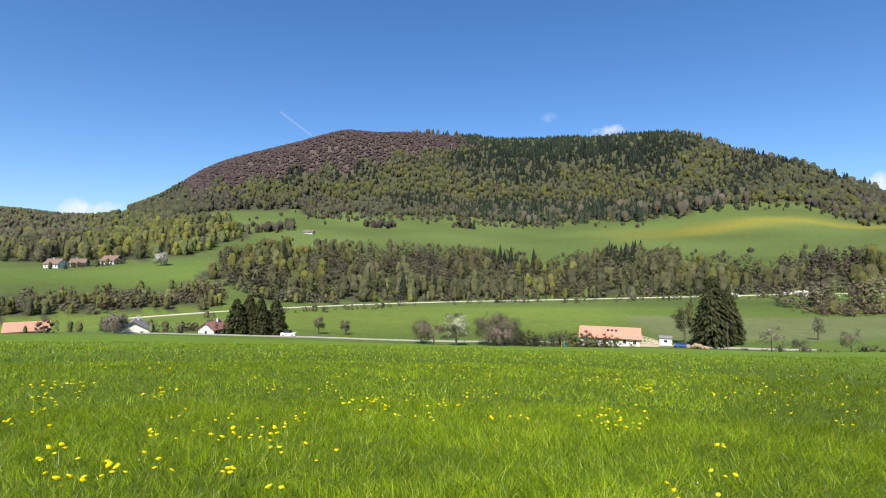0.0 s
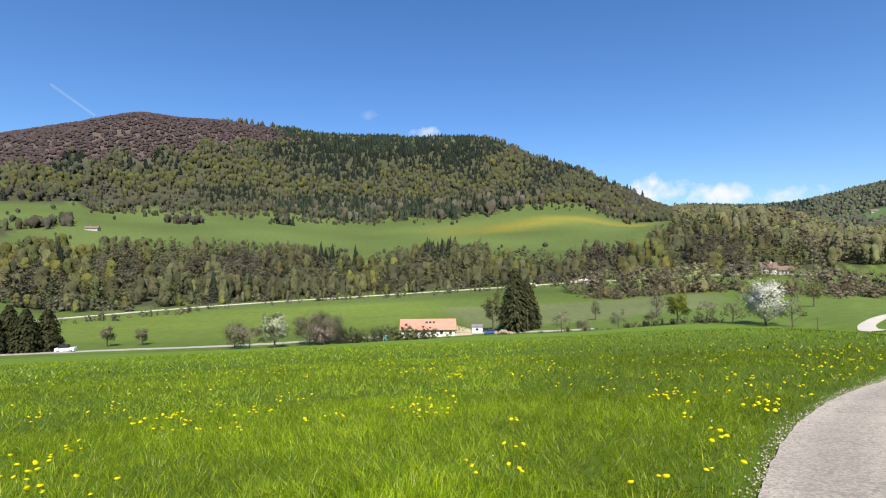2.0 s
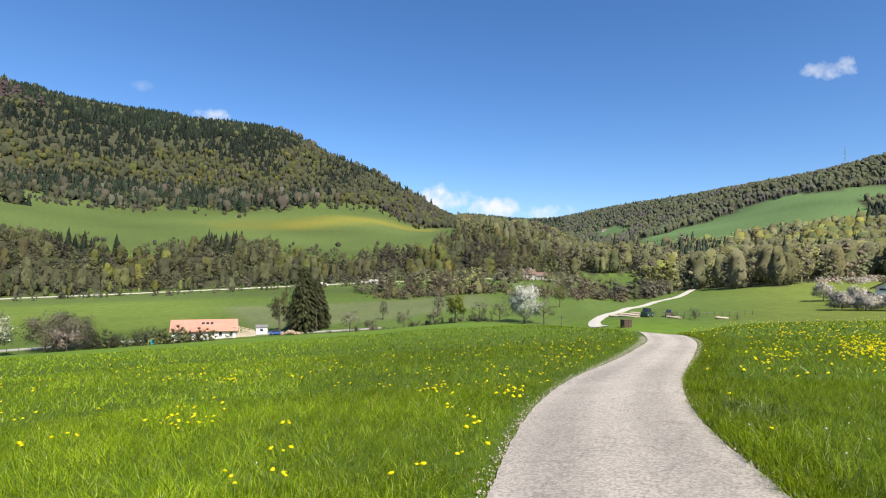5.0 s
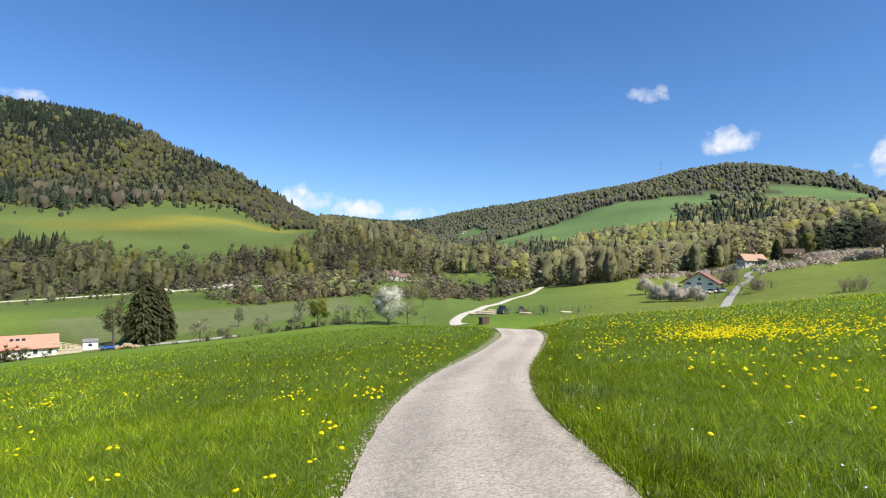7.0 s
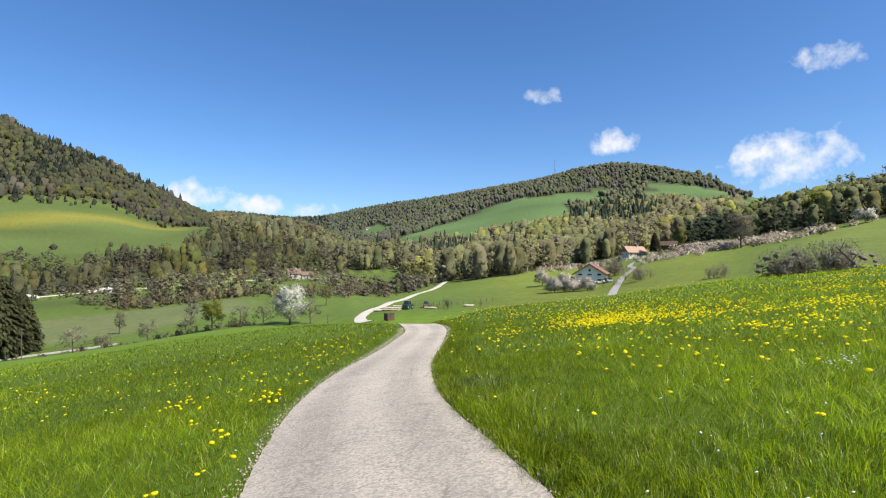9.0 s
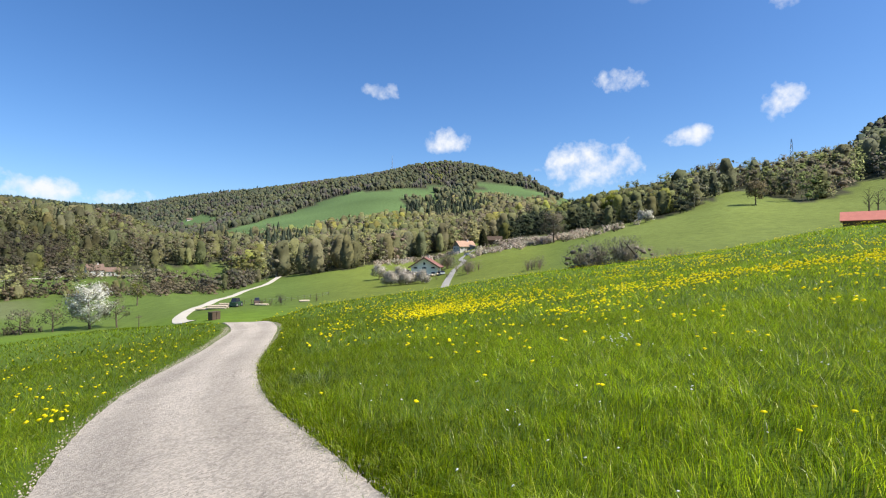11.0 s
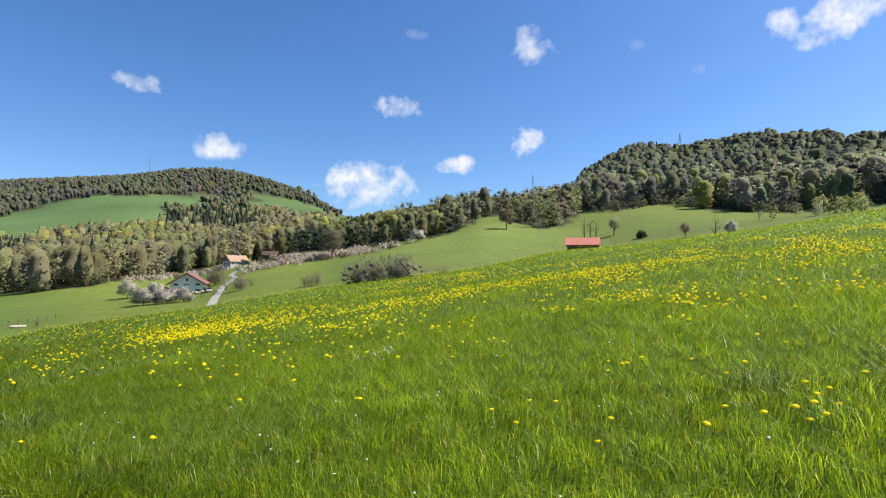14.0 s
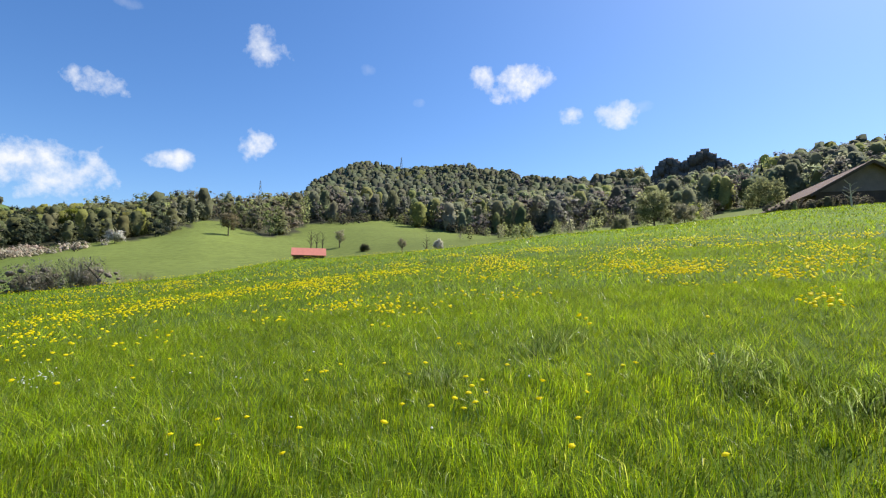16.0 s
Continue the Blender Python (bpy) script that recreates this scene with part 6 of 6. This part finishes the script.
        pieces.append((ICO_V * s * rng.uniform(0.6, 1.3, (12, 3)) + np.array([u[0] * w, u[1] * w * 0.4, h * 0.45 * math.exp(-(u @ u) * 4)]), ICO_F))
    v, f = join(pieces)
    ob = sheet(name, v, f, material)
    ob.matrix_world = Matrix.Translation(spot(az, d)) @ Matrix.Rotation(radians(-az), 4, "Z")
    return tagged(ob, label, category, kind="stuff")


heap("earth_heap", "pale brown heap of earth beside the spruce", "heap", -8.6, 166, 5, 2.0, EARTH, 71)
heap("stone_heap", "pale quarry stones beside the valley road", "stones", 0.6, 374, 20, 4.6, RUBBLE, 72, 30)
heap("stone_heap", "pale rocks at the foot of the wood", "stones", -5.6, 370, 10, 3.8, RUBBLE, 73, 12)
heap("stone_heap", "pale stones beside the track", "stones", 33.5, 314, 4, 2.6, RUBBLE, 74, 10)
heap("timber_stack", "pale boards stacked in the farm garden", "timber", 50.2, 197, 5, 1.6, TIMBER, 75, 10)

# rocky summit with broken walls of stone
def crag(label, az, d, w, h, steps, seed):
    """Rock towers of stacked, broken blocks; steps give the outline's height along the width."""
    rng = np.random.default_rng(seed)
    pieces = []
    for u in np.linspace(-0.44, 0.44, 14):
        top = h * np.interp(u, np.linspace(-0.5, 0.5, len(steps)), steps)
        v = (CUBE_V * rng.uniform(0.85, 1.1, (8, 3)) + np.array([0, 0, 1])) * np.array([w * 0.045, w * 0.07, top * 0.46]) + np.array([u * w, 0, -h * 0.15])
        pieces.append((v, CUBE_F))
    for k in range(170):
        u = rng.uniform(-0.5, 0.5)
        s = h * rng.uniform(0.07, 0.15)
        top = h * np.interp(u, np.linspace(-0.5, 0.5, len(steps)), steps)
        z = top - s * 0.7 if k % 3 == 0 else top * rng.uniform(0.1, 0.85)
        v = CUBE_V * s * rng.uniform(0.7, 1.15, (8, 3)) * np.array([0.75, 0.75, 1.1])
        pieces.append((v + np.array([u * w, rng.uniform(-0.12, 0.12) * w, z]), CUBE_F))
    v, f = join(pieces)
    ob = sheet("crag", v, f, ROCK)
    ob.matrix_world = Matrix.Translation(spot(az, d)) @ Matrix.Rotation(radians(-az), 4, "Z")
    return tagged(ob, label, "rock")


crag("dark broken rock tower on the wooded hill", 128.4, 520, 26, 29, (0.45, 0.85, 1.0, 0.9, 0.55), 81)
crag("dark jagged rock summit above the trees", 132.1, 520, 46, 31, (0.6, 0.78, 0.84, 1.0, 0.82, 0.7, 0.5, 0.3), 82)

# ---- the near meadow
ROAD_LINE = np.array(ROAD)[:, :2]
WEST_A = [(-71.8, 14.9), (-70.4, 15.8), (-69.7, 15.0), (-69.1, 15.5), (-67.5, 15.4), (-71.2, 13.7), (-71.7, 12.8), (-69.9, 12.0), (-70.9, 11.5),
    (-68.6, 13.1), (-63.6, 12.7), (-62.3, 13.4), (-61.9, 13.4), (-72.5, 10.1), (-60.1, 9.8), (-55.9, 9.6), (-52.3, 13.2), (-51.4, 13.9), (-62.3, 8.2),
    (-60.4, 8.0), (-56.9, 7.7), (-53.8, 7.7), (-53.0, 8.3), (-50.7, 8.3), (-50.3, 9.0), (-52.2, 7.8), (-52.3, 7.3), (-50.7, 6.8), (-67.2, 7.0),
    (-69.7, 7.1), (-69.2, 7.5), (-64.1, 6.7), (-61.2, 6.3), (-54.8, 6.2), (-55.3, 5.9), (-66.4, 6.1), (-68.2, 6.0), (-65.1, 6.2), (-50.5, 5.2),
    (-47.1, 6.4), (-46.2, 13.5), (-44.0, 10.9), (-41.9, 11.2), (-40.8, 10.9), (-40.3, 10.6)]
WEST_B = [(-47.3, 12.9), (-48.7, 9.2), (-45.0, 10.8), (-42.7, 11.1), (-41.5, 11.4), (-42.5, 9.9), (-40.3, 9.8), (-37.7, 9.5), (-35.7, 9.0), (-37.2, 12.1),
    (-34.4, 10.6), (-33.4, 10.7), (-29.8, 12.1), (-32.2, 11.5), (-31.6, 12.6), (-29.3, 9.1), (-26.4, 9.7), (-16.8, 11.1), (-14.2, 11.1), (-13.2, 17.8)]
MIDDLE = [(-12.0, 5.6), (-8.1, 6.6), (-7.6, 5.7), (5.5, 5.6), (8.9, 8.6), (11.7, 7.6), (11.1, 7.3), (9.5, 5.7), (-2.7, 12.9), (1.7, 11.7), (12.4, 11.4),
    (-1.9, 16.5), (2.7, 14.4), (6.3, 15.2), (13.1, 15.1), (14.8, 14.3), (14.6, 12.2), (16.7, 12.6), (20.0, 16.3), (18.4, 11.4), (15.4, 9.4)]
EAST_A = [(80.2, 4.8), (82.0, 4.5), (84.0, 5.0), (86.4, 4.9), (91.1, 4.4), (90.6, 4.0), (92.0, 6.2), (93.1, 6.0), (94.3, 6.2), (77.1, 8.0), (80.2, 8.0),
    (81.2, 8.0), (55.0, 6.6), (67.0, 5.9), (38.1, 7.2), (52.3, 10.7), (52.9, 10.5), (54.0, 9.4), (78.8, 8.3), (79.9, 8.4), (75.7, 7.9)]
EAST_B = [(98.3, 4.2), (107.3, 5.2), (108.7, 5.2), (107.5, 4.7), (101.5, 4.6), (104.4, 4.5), (105.9, 4.6), (108.7, 4.5), (114.7, 4.4), (99.3, 6.2), (102.9, 5.9),
    (101.6, 5.5), (111.4, 5.6), (123.1, 5.5), (119.1, 5.2), (118.2, 4.8), (114.2, 4.9), (118.8, 4.1), (117.2, 3.8), (104.7, 7.0), (106.3, 6.6), (107.3, 8.9),
    (130.5, 5.8), (131.2, 3.7), (93.1, 5.9), (91.8, 5.8), (108.0, 4.9), (107.0, 4.4), (109.4, 4.8), (122.6, 5.6)]


def off_road(x, y):
    """Distance from the road's middle."""
    best = np.full(len(x), 1e9)
    for (ax, ay), (bx, by) in zip(ROAD_LINE, ROAD_LINE[1:]):
        ux, uy = bx - ax, by - ay
        t = np.clip(((x - ax) * ux + (y - ay) * uy) / (ux * ux + uy * uy), 0, 1)
        best = np.minimum(best, np.hypot(x - ax - t * ux, y - ay - t * uy))
    return best


def road_side(x, y):
    """1 on the uphill side of the road, 0 on the other."""
    best, side = np.full(len(x), 1e9), np.zeros(len(x))
    for (ax, ay), (bx, by) in zip(ROAD_LINE, ROAD_LINE[1:]):
        ux, uy = bx - ax, by - ay
        t = np.clip(((x - ax) * ux + (y - ay) * uy) / (ux * ux + uy * uy), 0, 1)
        d = np.hypot(x - ax - t * ux, y - ay - t * uy)
        side = np.where(d < best, (x - ax) * uy - (y - ay) * ux > 0, side)
        best = np.minimum(best, d)
    return side


def verge_places(rng, n):
    """Places along the uphill edge of the road, close together."""
    way = ROAD_LINE[3:15]
    seg = np.concatenate([[0], np.cumsum(np.hypot(*np.diff(way, axis=0).T))])
    u = seg[-1] * rng.uniform(0, 1, n) ** 1.5
    x, y = ease(seg, way[:, 0], u), ease(seg, way[:, 1], u)
    tx, ty = ease(seg, way[:, 0], u + 0.1) - x, ease(seg, way[:, 1], u + 0.1) - y
    ln, off = np.hypot(tx, ty) + 1e-6, 1.22 + np.abs(rng.normal(0, 0.4, n))
    return x + ty / ln * off, y - tx / ln * off


def scatter(rng, n, r0, r1, a0=-82, a1=152):
    d = np.sqrt(rng.uniform(r0 * r0, r1 * r1, n))
    a = np.radians(rng.uniform(a0, a1, n))
    return d * np.sin(a), d * np.cos(a)


def mottle(x, y, size, seed):
    """A smooth uneven pattern between 0 and 1 over the meadow, with features of about the given size."""
    g = np.random.default_rng(seed)
    total = np.zeros(len(x))
    for _ in range(9):
        a, k = g.uniform(0, math.tau), math.tau / (size * g.uniform(0.7, 1.9))
        total += np.sin(k * (x * math.cos(a) + y * math.sin(a)) + g.uniform(0, math.tau))
    return np.clip(0.5 + total / 8.5, 0, 1)


# tufts of coarser, darker herbs: heading, distance, radius
TUFTS = [(115.0, 7.0, 0.5), (117.3, 7.7, 0.45), (127.8, 7.3, 0.5), (131.7, 6.3, 0.75), (135.5, 6.2, 0.7), (133.2, 5.6, 0.5), (141.4, 5.2, 0.6), (104.6, 15.8, 0.9),
         (138.6, 23.3, 1.2), (104.5, 6.0, 0.45), (37.6, 9.3, 0.6)]


def blades(seed, n, r0, r1, tall, wide, keep=1.22, joints=2, a0=-82, a1=152, verge=False):
    """Grass: bent tapering blades, growing in tufts of uneven height and colour."""
    rng = np.random.default_rng(seed)
    x, y = verge_places(rng, n) if verge else scatter(rng, n, r0, r1, a0, a1)
    off = off_road(x, y)
    ok = (off > keep + rng.normal(0, 0.07, n) + 0.1 * (mottle(x, y, 0.8, 3) - 0.5))
    x, y, off = x[ok], y[ok], off[ok]
    fine, broad, small = mottle(x, y, 0.55, 1), mottle(x, y, 3.0, 2), mottle(x, y, 0.22, 4)
    n = len(x)
    herb = np.zeros(n)
    for az, d, r in TUFTS:
        tx, ty = d * math.sin(radians(az)), d * math.cos(radians(az))
        herb = np.maximum(herb, np.clip(1.5 - np.hypot(x - tx, y - ty) / r - 0.9 * (1 - small), 0, 1))
    z = height(x, y)
    short = np.where(road_side(x, y) > 0.5, np.clip((off - keep) / 0.25 + 0.55, 0.55, 1.0), np.clip((off - keep) / 0.6, 0.3, 1.0))
    h = tall * rng.uniform(0.45, 1.15, n) * (0.5 + 0.45 * fine + 0.4 * broad + 0.15 * small) * short * (1 + 0.25 * herb)
    w = wide * rng.uniform(0.5, 1.4, n) * (1 + 0.9 * herb)
    a = rng.uniform(0, math.tau, n)
    b = math.tau * mottle(x, y, 0.7, 5) * 1.5 + rng.normal(0, 0.9, n)
    lean = h * rng.uniform(0.1, 1.5, n)
    lx, ly = np.cos(b) * lean, np.sin(b) * lean
    sx, sy = np.cos(a) * w / 2, np.sin(a) * w / 2
    if joints == 2:
        v = np.empty((n, 5, 3))
        v[:, 2] = np.stack([x - sx * 0.8 + lx * 0.3, y - sy * 0.8 + ly * 0.3, z + h * 0.62], 1)
        v[:, 3] = np.stack([x + sx * 0.8 + lx * 0.3, y + sy * 0.8 + ly * 0.3, z + h * 0.62], 1)
        tri = np.array([(0, 1, 3), (0, 3, 2), (2, 3, 4)])
    else:
        v = np.empty((n, 3, 3))
        tri = np.array([(0, 1, 2)])
    v[:, 0] = np.stack([x - sx, y - sy, z - 0.02], 1)
    v[:, 1] = np.stack([x + sx, y + sy, z - 0.02], 1)
    v[:, -1] = np.stack([x + lx, y + ly, z + h * rng.uniform(0.75, 1.0, n)], 1)
    f = (tri[None] + (np.arange(n) * v.shape[1])[:, None, None]).reshape(-1, 3)
    pal = np.array([(0.238, 0.328, 0.007), (0.325, 0.405, 0.01), (0.155, 0.245, 0.012), (0.45, 0.46, 0.07), (0.22, 0.315, 0.025)])
    pick = rng.choice(5, n, p=(0.40, 0.28, 0.18, 0.08, 0.06))
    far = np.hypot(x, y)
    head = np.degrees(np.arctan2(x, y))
    # blade tone factor, set by heading and distance from the viewpoint
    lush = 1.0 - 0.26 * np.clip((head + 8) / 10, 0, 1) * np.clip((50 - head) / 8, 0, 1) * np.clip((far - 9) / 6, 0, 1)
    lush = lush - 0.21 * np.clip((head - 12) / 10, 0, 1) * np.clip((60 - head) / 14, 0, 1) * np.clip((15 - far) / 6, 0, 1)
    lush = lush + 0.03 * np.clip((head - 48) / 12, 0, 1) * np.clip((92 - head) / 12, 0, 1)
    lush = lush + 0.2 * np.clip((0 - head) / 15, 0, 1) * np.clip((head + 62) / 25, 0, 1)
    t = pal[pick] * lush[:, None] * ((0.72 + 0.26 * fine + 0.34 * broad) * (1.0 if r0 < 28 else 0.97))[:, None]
    # some tuft blades are coloured pale to imitate sun glints
    glint = (rng.uniform(0, 1, n) < 0.22)[:, None]
    t = t * (1 - 0.7 * herb[:, None]) + np.where(glint, np.array((0.42, 0.46, 0.24)), np.array((0.085, 0.13, 0.035))) * 0.7 * herb[:, None]
    return v.reshape(-1, 3), f, np.repeat(t, v.shape[1], 0)


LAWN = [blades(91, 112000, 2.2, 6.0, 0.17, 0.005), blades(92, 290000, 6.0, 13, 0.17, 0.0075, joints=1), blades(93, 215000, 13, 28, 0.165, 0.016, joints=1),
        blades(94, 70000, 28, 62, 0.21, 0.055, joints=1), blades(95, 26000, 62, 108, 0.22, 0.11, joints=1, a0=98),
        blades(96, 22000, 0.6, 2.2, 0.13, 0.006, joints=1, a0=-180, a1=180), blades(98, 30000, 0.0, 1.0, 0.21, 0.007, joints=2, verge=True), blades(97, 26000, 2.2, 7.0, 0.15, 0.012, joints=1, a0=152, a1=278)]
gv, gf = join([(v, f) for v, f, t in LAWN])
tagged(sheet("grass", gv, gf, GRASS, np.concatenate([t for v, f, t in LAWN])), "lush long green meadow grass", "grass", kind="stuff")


# dandelions
def flower_head(detail):
    """A domed, fringed head of radius 1."""
    v, f = [(0, 0, 0.28)], []
    for k in range(detail):
        a = k * math.tau / detail
        r = 1.0 if k % 2 else 0.8
        v += [(0.55 * math.cos(a), 0.55 * math.sin(a), 0.3), (r * math.cos(a), r * math.sin(a), 0.02)]
    v.append((0, 0, -0.35))
    last = len(v) - 1
    for k in range(detail):
        n = (k + 1) % detail
        i, o, i2, o2 = 1 + 2 * k, 2 + 2 * k, 1 + 2 * n, 2 + 2 * n
        f += [(0, i, i2), (i, o, o2), (i, o2, i2), (o, last, o2)]
    return np.array(v, float), np.array(f)


def flowers(name, label, seed, x, y, radius, stalk, material, detail, sink=0.0):
    rng = np.random.default_rng(seed)
    n = len(x)
    z = height(x, y) + stalk * rng.uniform(0.7, 1.25, n) - sink
    hv, hf = flower_head(detail)
    tilt_x, tilt_y = rng.normal(0.1, 0.3, n), rng.normal(-0.15, 0.3, n)
    r = radius * rng.uniform(0.75, 1.2, n)
    v = hv[None] * r[:, None, None] * np.array([1, 1, 1.3])
    lift = hv[None, :, 0] * tilt_x[:, None] + hv[None, :, 1] * tilt_y[:, None]
    v[:, :, 2] += lift * r[:, None]
    v += np.stack([x, y, z], 1)[:, None, :]
    f = (hf[None] + (np.arange(n) * len(hv))[:, None, None]).reshape(-1, 3)
    return tagged(sheet(name, v.reshape(-1, 3), f, material), label, "flowers", kind="stuff")


def patches(rng, rows):
    xs, ys = [], []
    for az, d, wa, wd, n in rows:
        a = np.radians(rng.normal(az, wa, n))
        dd = np.maximum(rng.normal(d, wd, n), 2.6)
        xs.append(dd * np.sin(a))
        ys.append(dd * np.cos(a))
    x, y = np.concatenate(xs), np.concatenate(ys)
    ok = off_road(x, y) > 1.35
    return x[ok], y[ok]


SINGLES = WEST_A + WEST_B + MIDDLE + EAST_A + EAST_B


def dandelion():
    """One dandelion on a bent hollow stalk; its foot is the origin."""
    root = thing("dandelion", "yellow dandelion flower on a pale green stalk in the grass", "flower", Matrix(), "dandelions in the near grass")
    bm = bmesh.new()
    tube(bm, (0.02, 0, -0.02), (0.006, 0.004, 0.14), 0.0035, 0.003, 5)
    tube(bm, (0.006, 0.004, 0.14), (0, 0, 0.285), 0.003, 0.003, 5)
    part("stalk", bm, STALK, root)
    hv, hf = flower_head(14)
    head = sheet("flower_head", hv * np.array([0.033, 0.033, 0.036]) + np.array([0, 0, 0.295]), hf, YELLOW, None, root)
    return root


rng = np.random.default_rng(7)
first = dandelion()
for k, (az, d) in enumerate(SINGLES):
    m = Matrix.Translation(spot(az, d)) @ Euler((rng.normal(0, 0.16), rng.normal(0, 0.16), rng.uniform(0, 6.2))).to_matrix().to_4x4() @ Matrix.Scale(rng.uniform(0.8, 1.12), 4)
    if k == 0:
        first.matrix_world = m
    else:
        copy_thing(first, m)
WEST_PATCHES = [(-40, 20, 18, 4, 60), (-12, 22, 12, 5, 80), (15, 22, 5, 5, 30), (22, 17, 3, 3, 50), (0, 32, 14, 8, 30), (24, 24, 4, 3, 40), (-20, 45, 25, 15, 60)]
EAST_PATCHES = [(47.5, 18, 1.8, 1.0, 150), (50.5, 17.4, 1.8, 0.8, 190), (54, 17, 2.4, 1.2, 190), (58, 16.5, 2.8, 1.4, 130), (49, 21, 3, 1.2, 120), (56, 21, 3, 1.5, 120), (64, 16, 5, 1.0, 90), (52, 25, 8, 3, 180), (42, 31, 6, 4, 200),
                (76, 17, 3, 0.9, 120), (82, 18.3, 4, 0.7, 150), (88, 19.5, 3, 0.8, 170), (92, 18.5, 3, 0.8, 120), (90.4, 14.8, 2, 0.5, 50), (70, 15.8, 3, 0.6, 50),
                (103, 20.5, 4, 1.0, 110), (111, 19, 3, 0.9, 90), (118, 15, 3, 0.9, 50), (125.5, 15.2, 2.5, 1.0, 40), (130, 14.8, 2.5, 1.0, 45), (138.5, 16, 2.5, 0.8, 120),
                (141, 15, 2.5, 0.7, 90), (139.5, 9, 1.2, 0.3, 30), (137, 12.7, 2, 0.4, 40), (66, 33, 12, 6, 120), (90, 30, 12, 6, 150), (80, 42, 20, 5, 420), (116, 42, 14, 9, 260),
                (60, 13, 10, 2, 30), (40, 17, 2.5, 2, 40), (50, 12.5, 7, 2, 40), (63, 11, 8, 2, 60), (70, 12, 6, 1.5, 40)]
fx, fy = patches(rng, WEST_PATCHES + EAST_PATCHES)
# companions beside the single flowers of the western meadow
for az, d in WEST_A + WEST_B + MIDDLE:
    p = spot(az, d)
    fx, fy = np.concatenate([fx, p.x + rng.normal(0, 0.14, 2)]), np.concatenate([fy, p.y + rng.normal(0, 0.14, 2)])


def strewn(rng, n, r0, r1, a0, a1, share):
    """Flowers strewn in clumps of uneven size, with some stragglers."""
    x, y = scatter(rng, n // 6, r0, r1, a0, a1)
    thick = mottle(x, y, 5.0, 21) * 0.55 + mottle(x, y, 1.8, 22) * 0.45
    many = np.where(rng.uniform(0, 1, len(x)) < share * np.clip((thick - 0.42) * 4.0, 0.04, 1), (1 + 34 * np.clip((thick - 0.52) * 3.6, 0, 1) * rng.uniform(0, 1, len(x)) ** 2).astype(int), 0)
    x, y = np.repeat(x, many), np.repeat(y, many)
    wide = 0.1 + 0.012 * np.hypot(x, y)
    x, y = x + rng.normal(0, 1, len(x)) * wide, y + rng.normal(0, 1, len(y)) * wide
    ok = off_road(x, y) > 1.4
    return x[ok], y[ok]


for args in ((3200, 7, 20, 74, 142, 0.5), (8000, 13, 34, 66, 145, 0.8), (5200, 30, 80, 60, 148, 0.5), (1800, 12, 30, 38, 72, 0.6), (900, 16, 40, -60, 26, 0.12), (500, 7, 18, -40, 22, 0.4)):
    ex, ey = strewn(rng, *args)
    fx, fy = np.concatenate([fx, ex]), np.concatenate([fy, ey])
dist = np.hypot(fx, fy)
flowers("dandelions", "yellow dandelion flowers in the middle of the meadow", 101, fx[dist < 18], fy[dist < 18], 0.036, 0.28, YELLOW, 6)
flowers("dandelions", "drifts of yellow dandelions over the meadow", 102, fx[dist >= 18], fy[dist >= 18], 0.044, 0.3, YELLOW, 3)
wx, wy = patches(np.random.default_rng(8), [(-22, 17, 3, 2, 45), (-8, 19, 4, 2, 30), (15, 10, 8, 3, 30), (40, 7, 12, 2, 20), (70, 9, 14, 3, 40), (100, 9, 20, 3, 50), (-25, 16, 14, 4, 20), (68.6, 8.6, 1.1, 0.22, 26)])
flowers("daisies", "small white flowers in the grass", 103, wx, wy, 0.013, 0.2, PETAL, 6)


# loose stones along the road's edges and chippings over its surface
def stones(name, label, seed, n, across, low, high, lift):
    rng = np.random.default_rng(seed)
    way = ROAD_LINE[2:13]
    seg = np.concatenate([[0], np.cumsum(np.hypot(*np.diff(way, axis=0).T))])
    u = seg[-1] * rng.uniform(0, 1, n) ** 2.0
    x, y = ease(seg, way[:, 0], u), ease(seg, way[:, 1], u)
    x2, y2 = ease(seg, way[:, 0], u + 0.1), ease(seg, way[:, 1], u + 0.1)
    ln = np.hypot(x2 - x, y2 - y) + 1e-6
    side = across(rng, n)
    x, y = x + (y2 - y) / ln * side, y - (x2 - x) / ln * side
    size = rng.uniform(low, high, n) * rng.uniform(0.6, 1.2, n)
    a = rng.uniform(0, math.tau, n)[:, None] + np.arange(4) * math.tau / 4 + rng.uniform(-0.4, 0.4, (n, 4))
    r = size[:, None] * rng.uniform(0.7, 1.2, (n, 4))
    z = height(x, y) + lift + 0.03 * np.clip(1 - (side / 1.25) ** 2, 0, 1)
    v = np.empty((n, 5, 3))
    v[:, :4, 0], v[:, :4, 1], v[:, :4, 2] = x[:, None] + r * np.cos(a), y[:, None] + r * np.sin(a), z[:, None] - 0.004
    v[:, 4] = np.stack([x, y, z + size * 0.75], 1)
    f = (np.array([(0, 1, 4), (1, 2, 4), (2, 3, 4), (3, 0, 4)])[None] + (np.arange(n) * 5)[:, None, None]).reshape(-1, 3)
    tagged(sheet(name, v.reshape(-1, 3), f, GRAVEL), label, "gravel", kind="stuff")


stones("road_gravel", "loose pale stones along the road's edges", 17, 13000, lambda g, n: g.choice((-1, 1), n) * g.normal(1.2, 0.11, n), 0.004, 0.017, 0.03)
stones("road_chippings", "fine pale chippings set in the worn asphalt", 18, 14000, lambda g, n: np.where(g.uniform(0, 1, n) < 0.6, g.normal(0, 0.28, n), g.uniform(-1.15, 1.15, n)), 0.003, 0.009, 0.034)
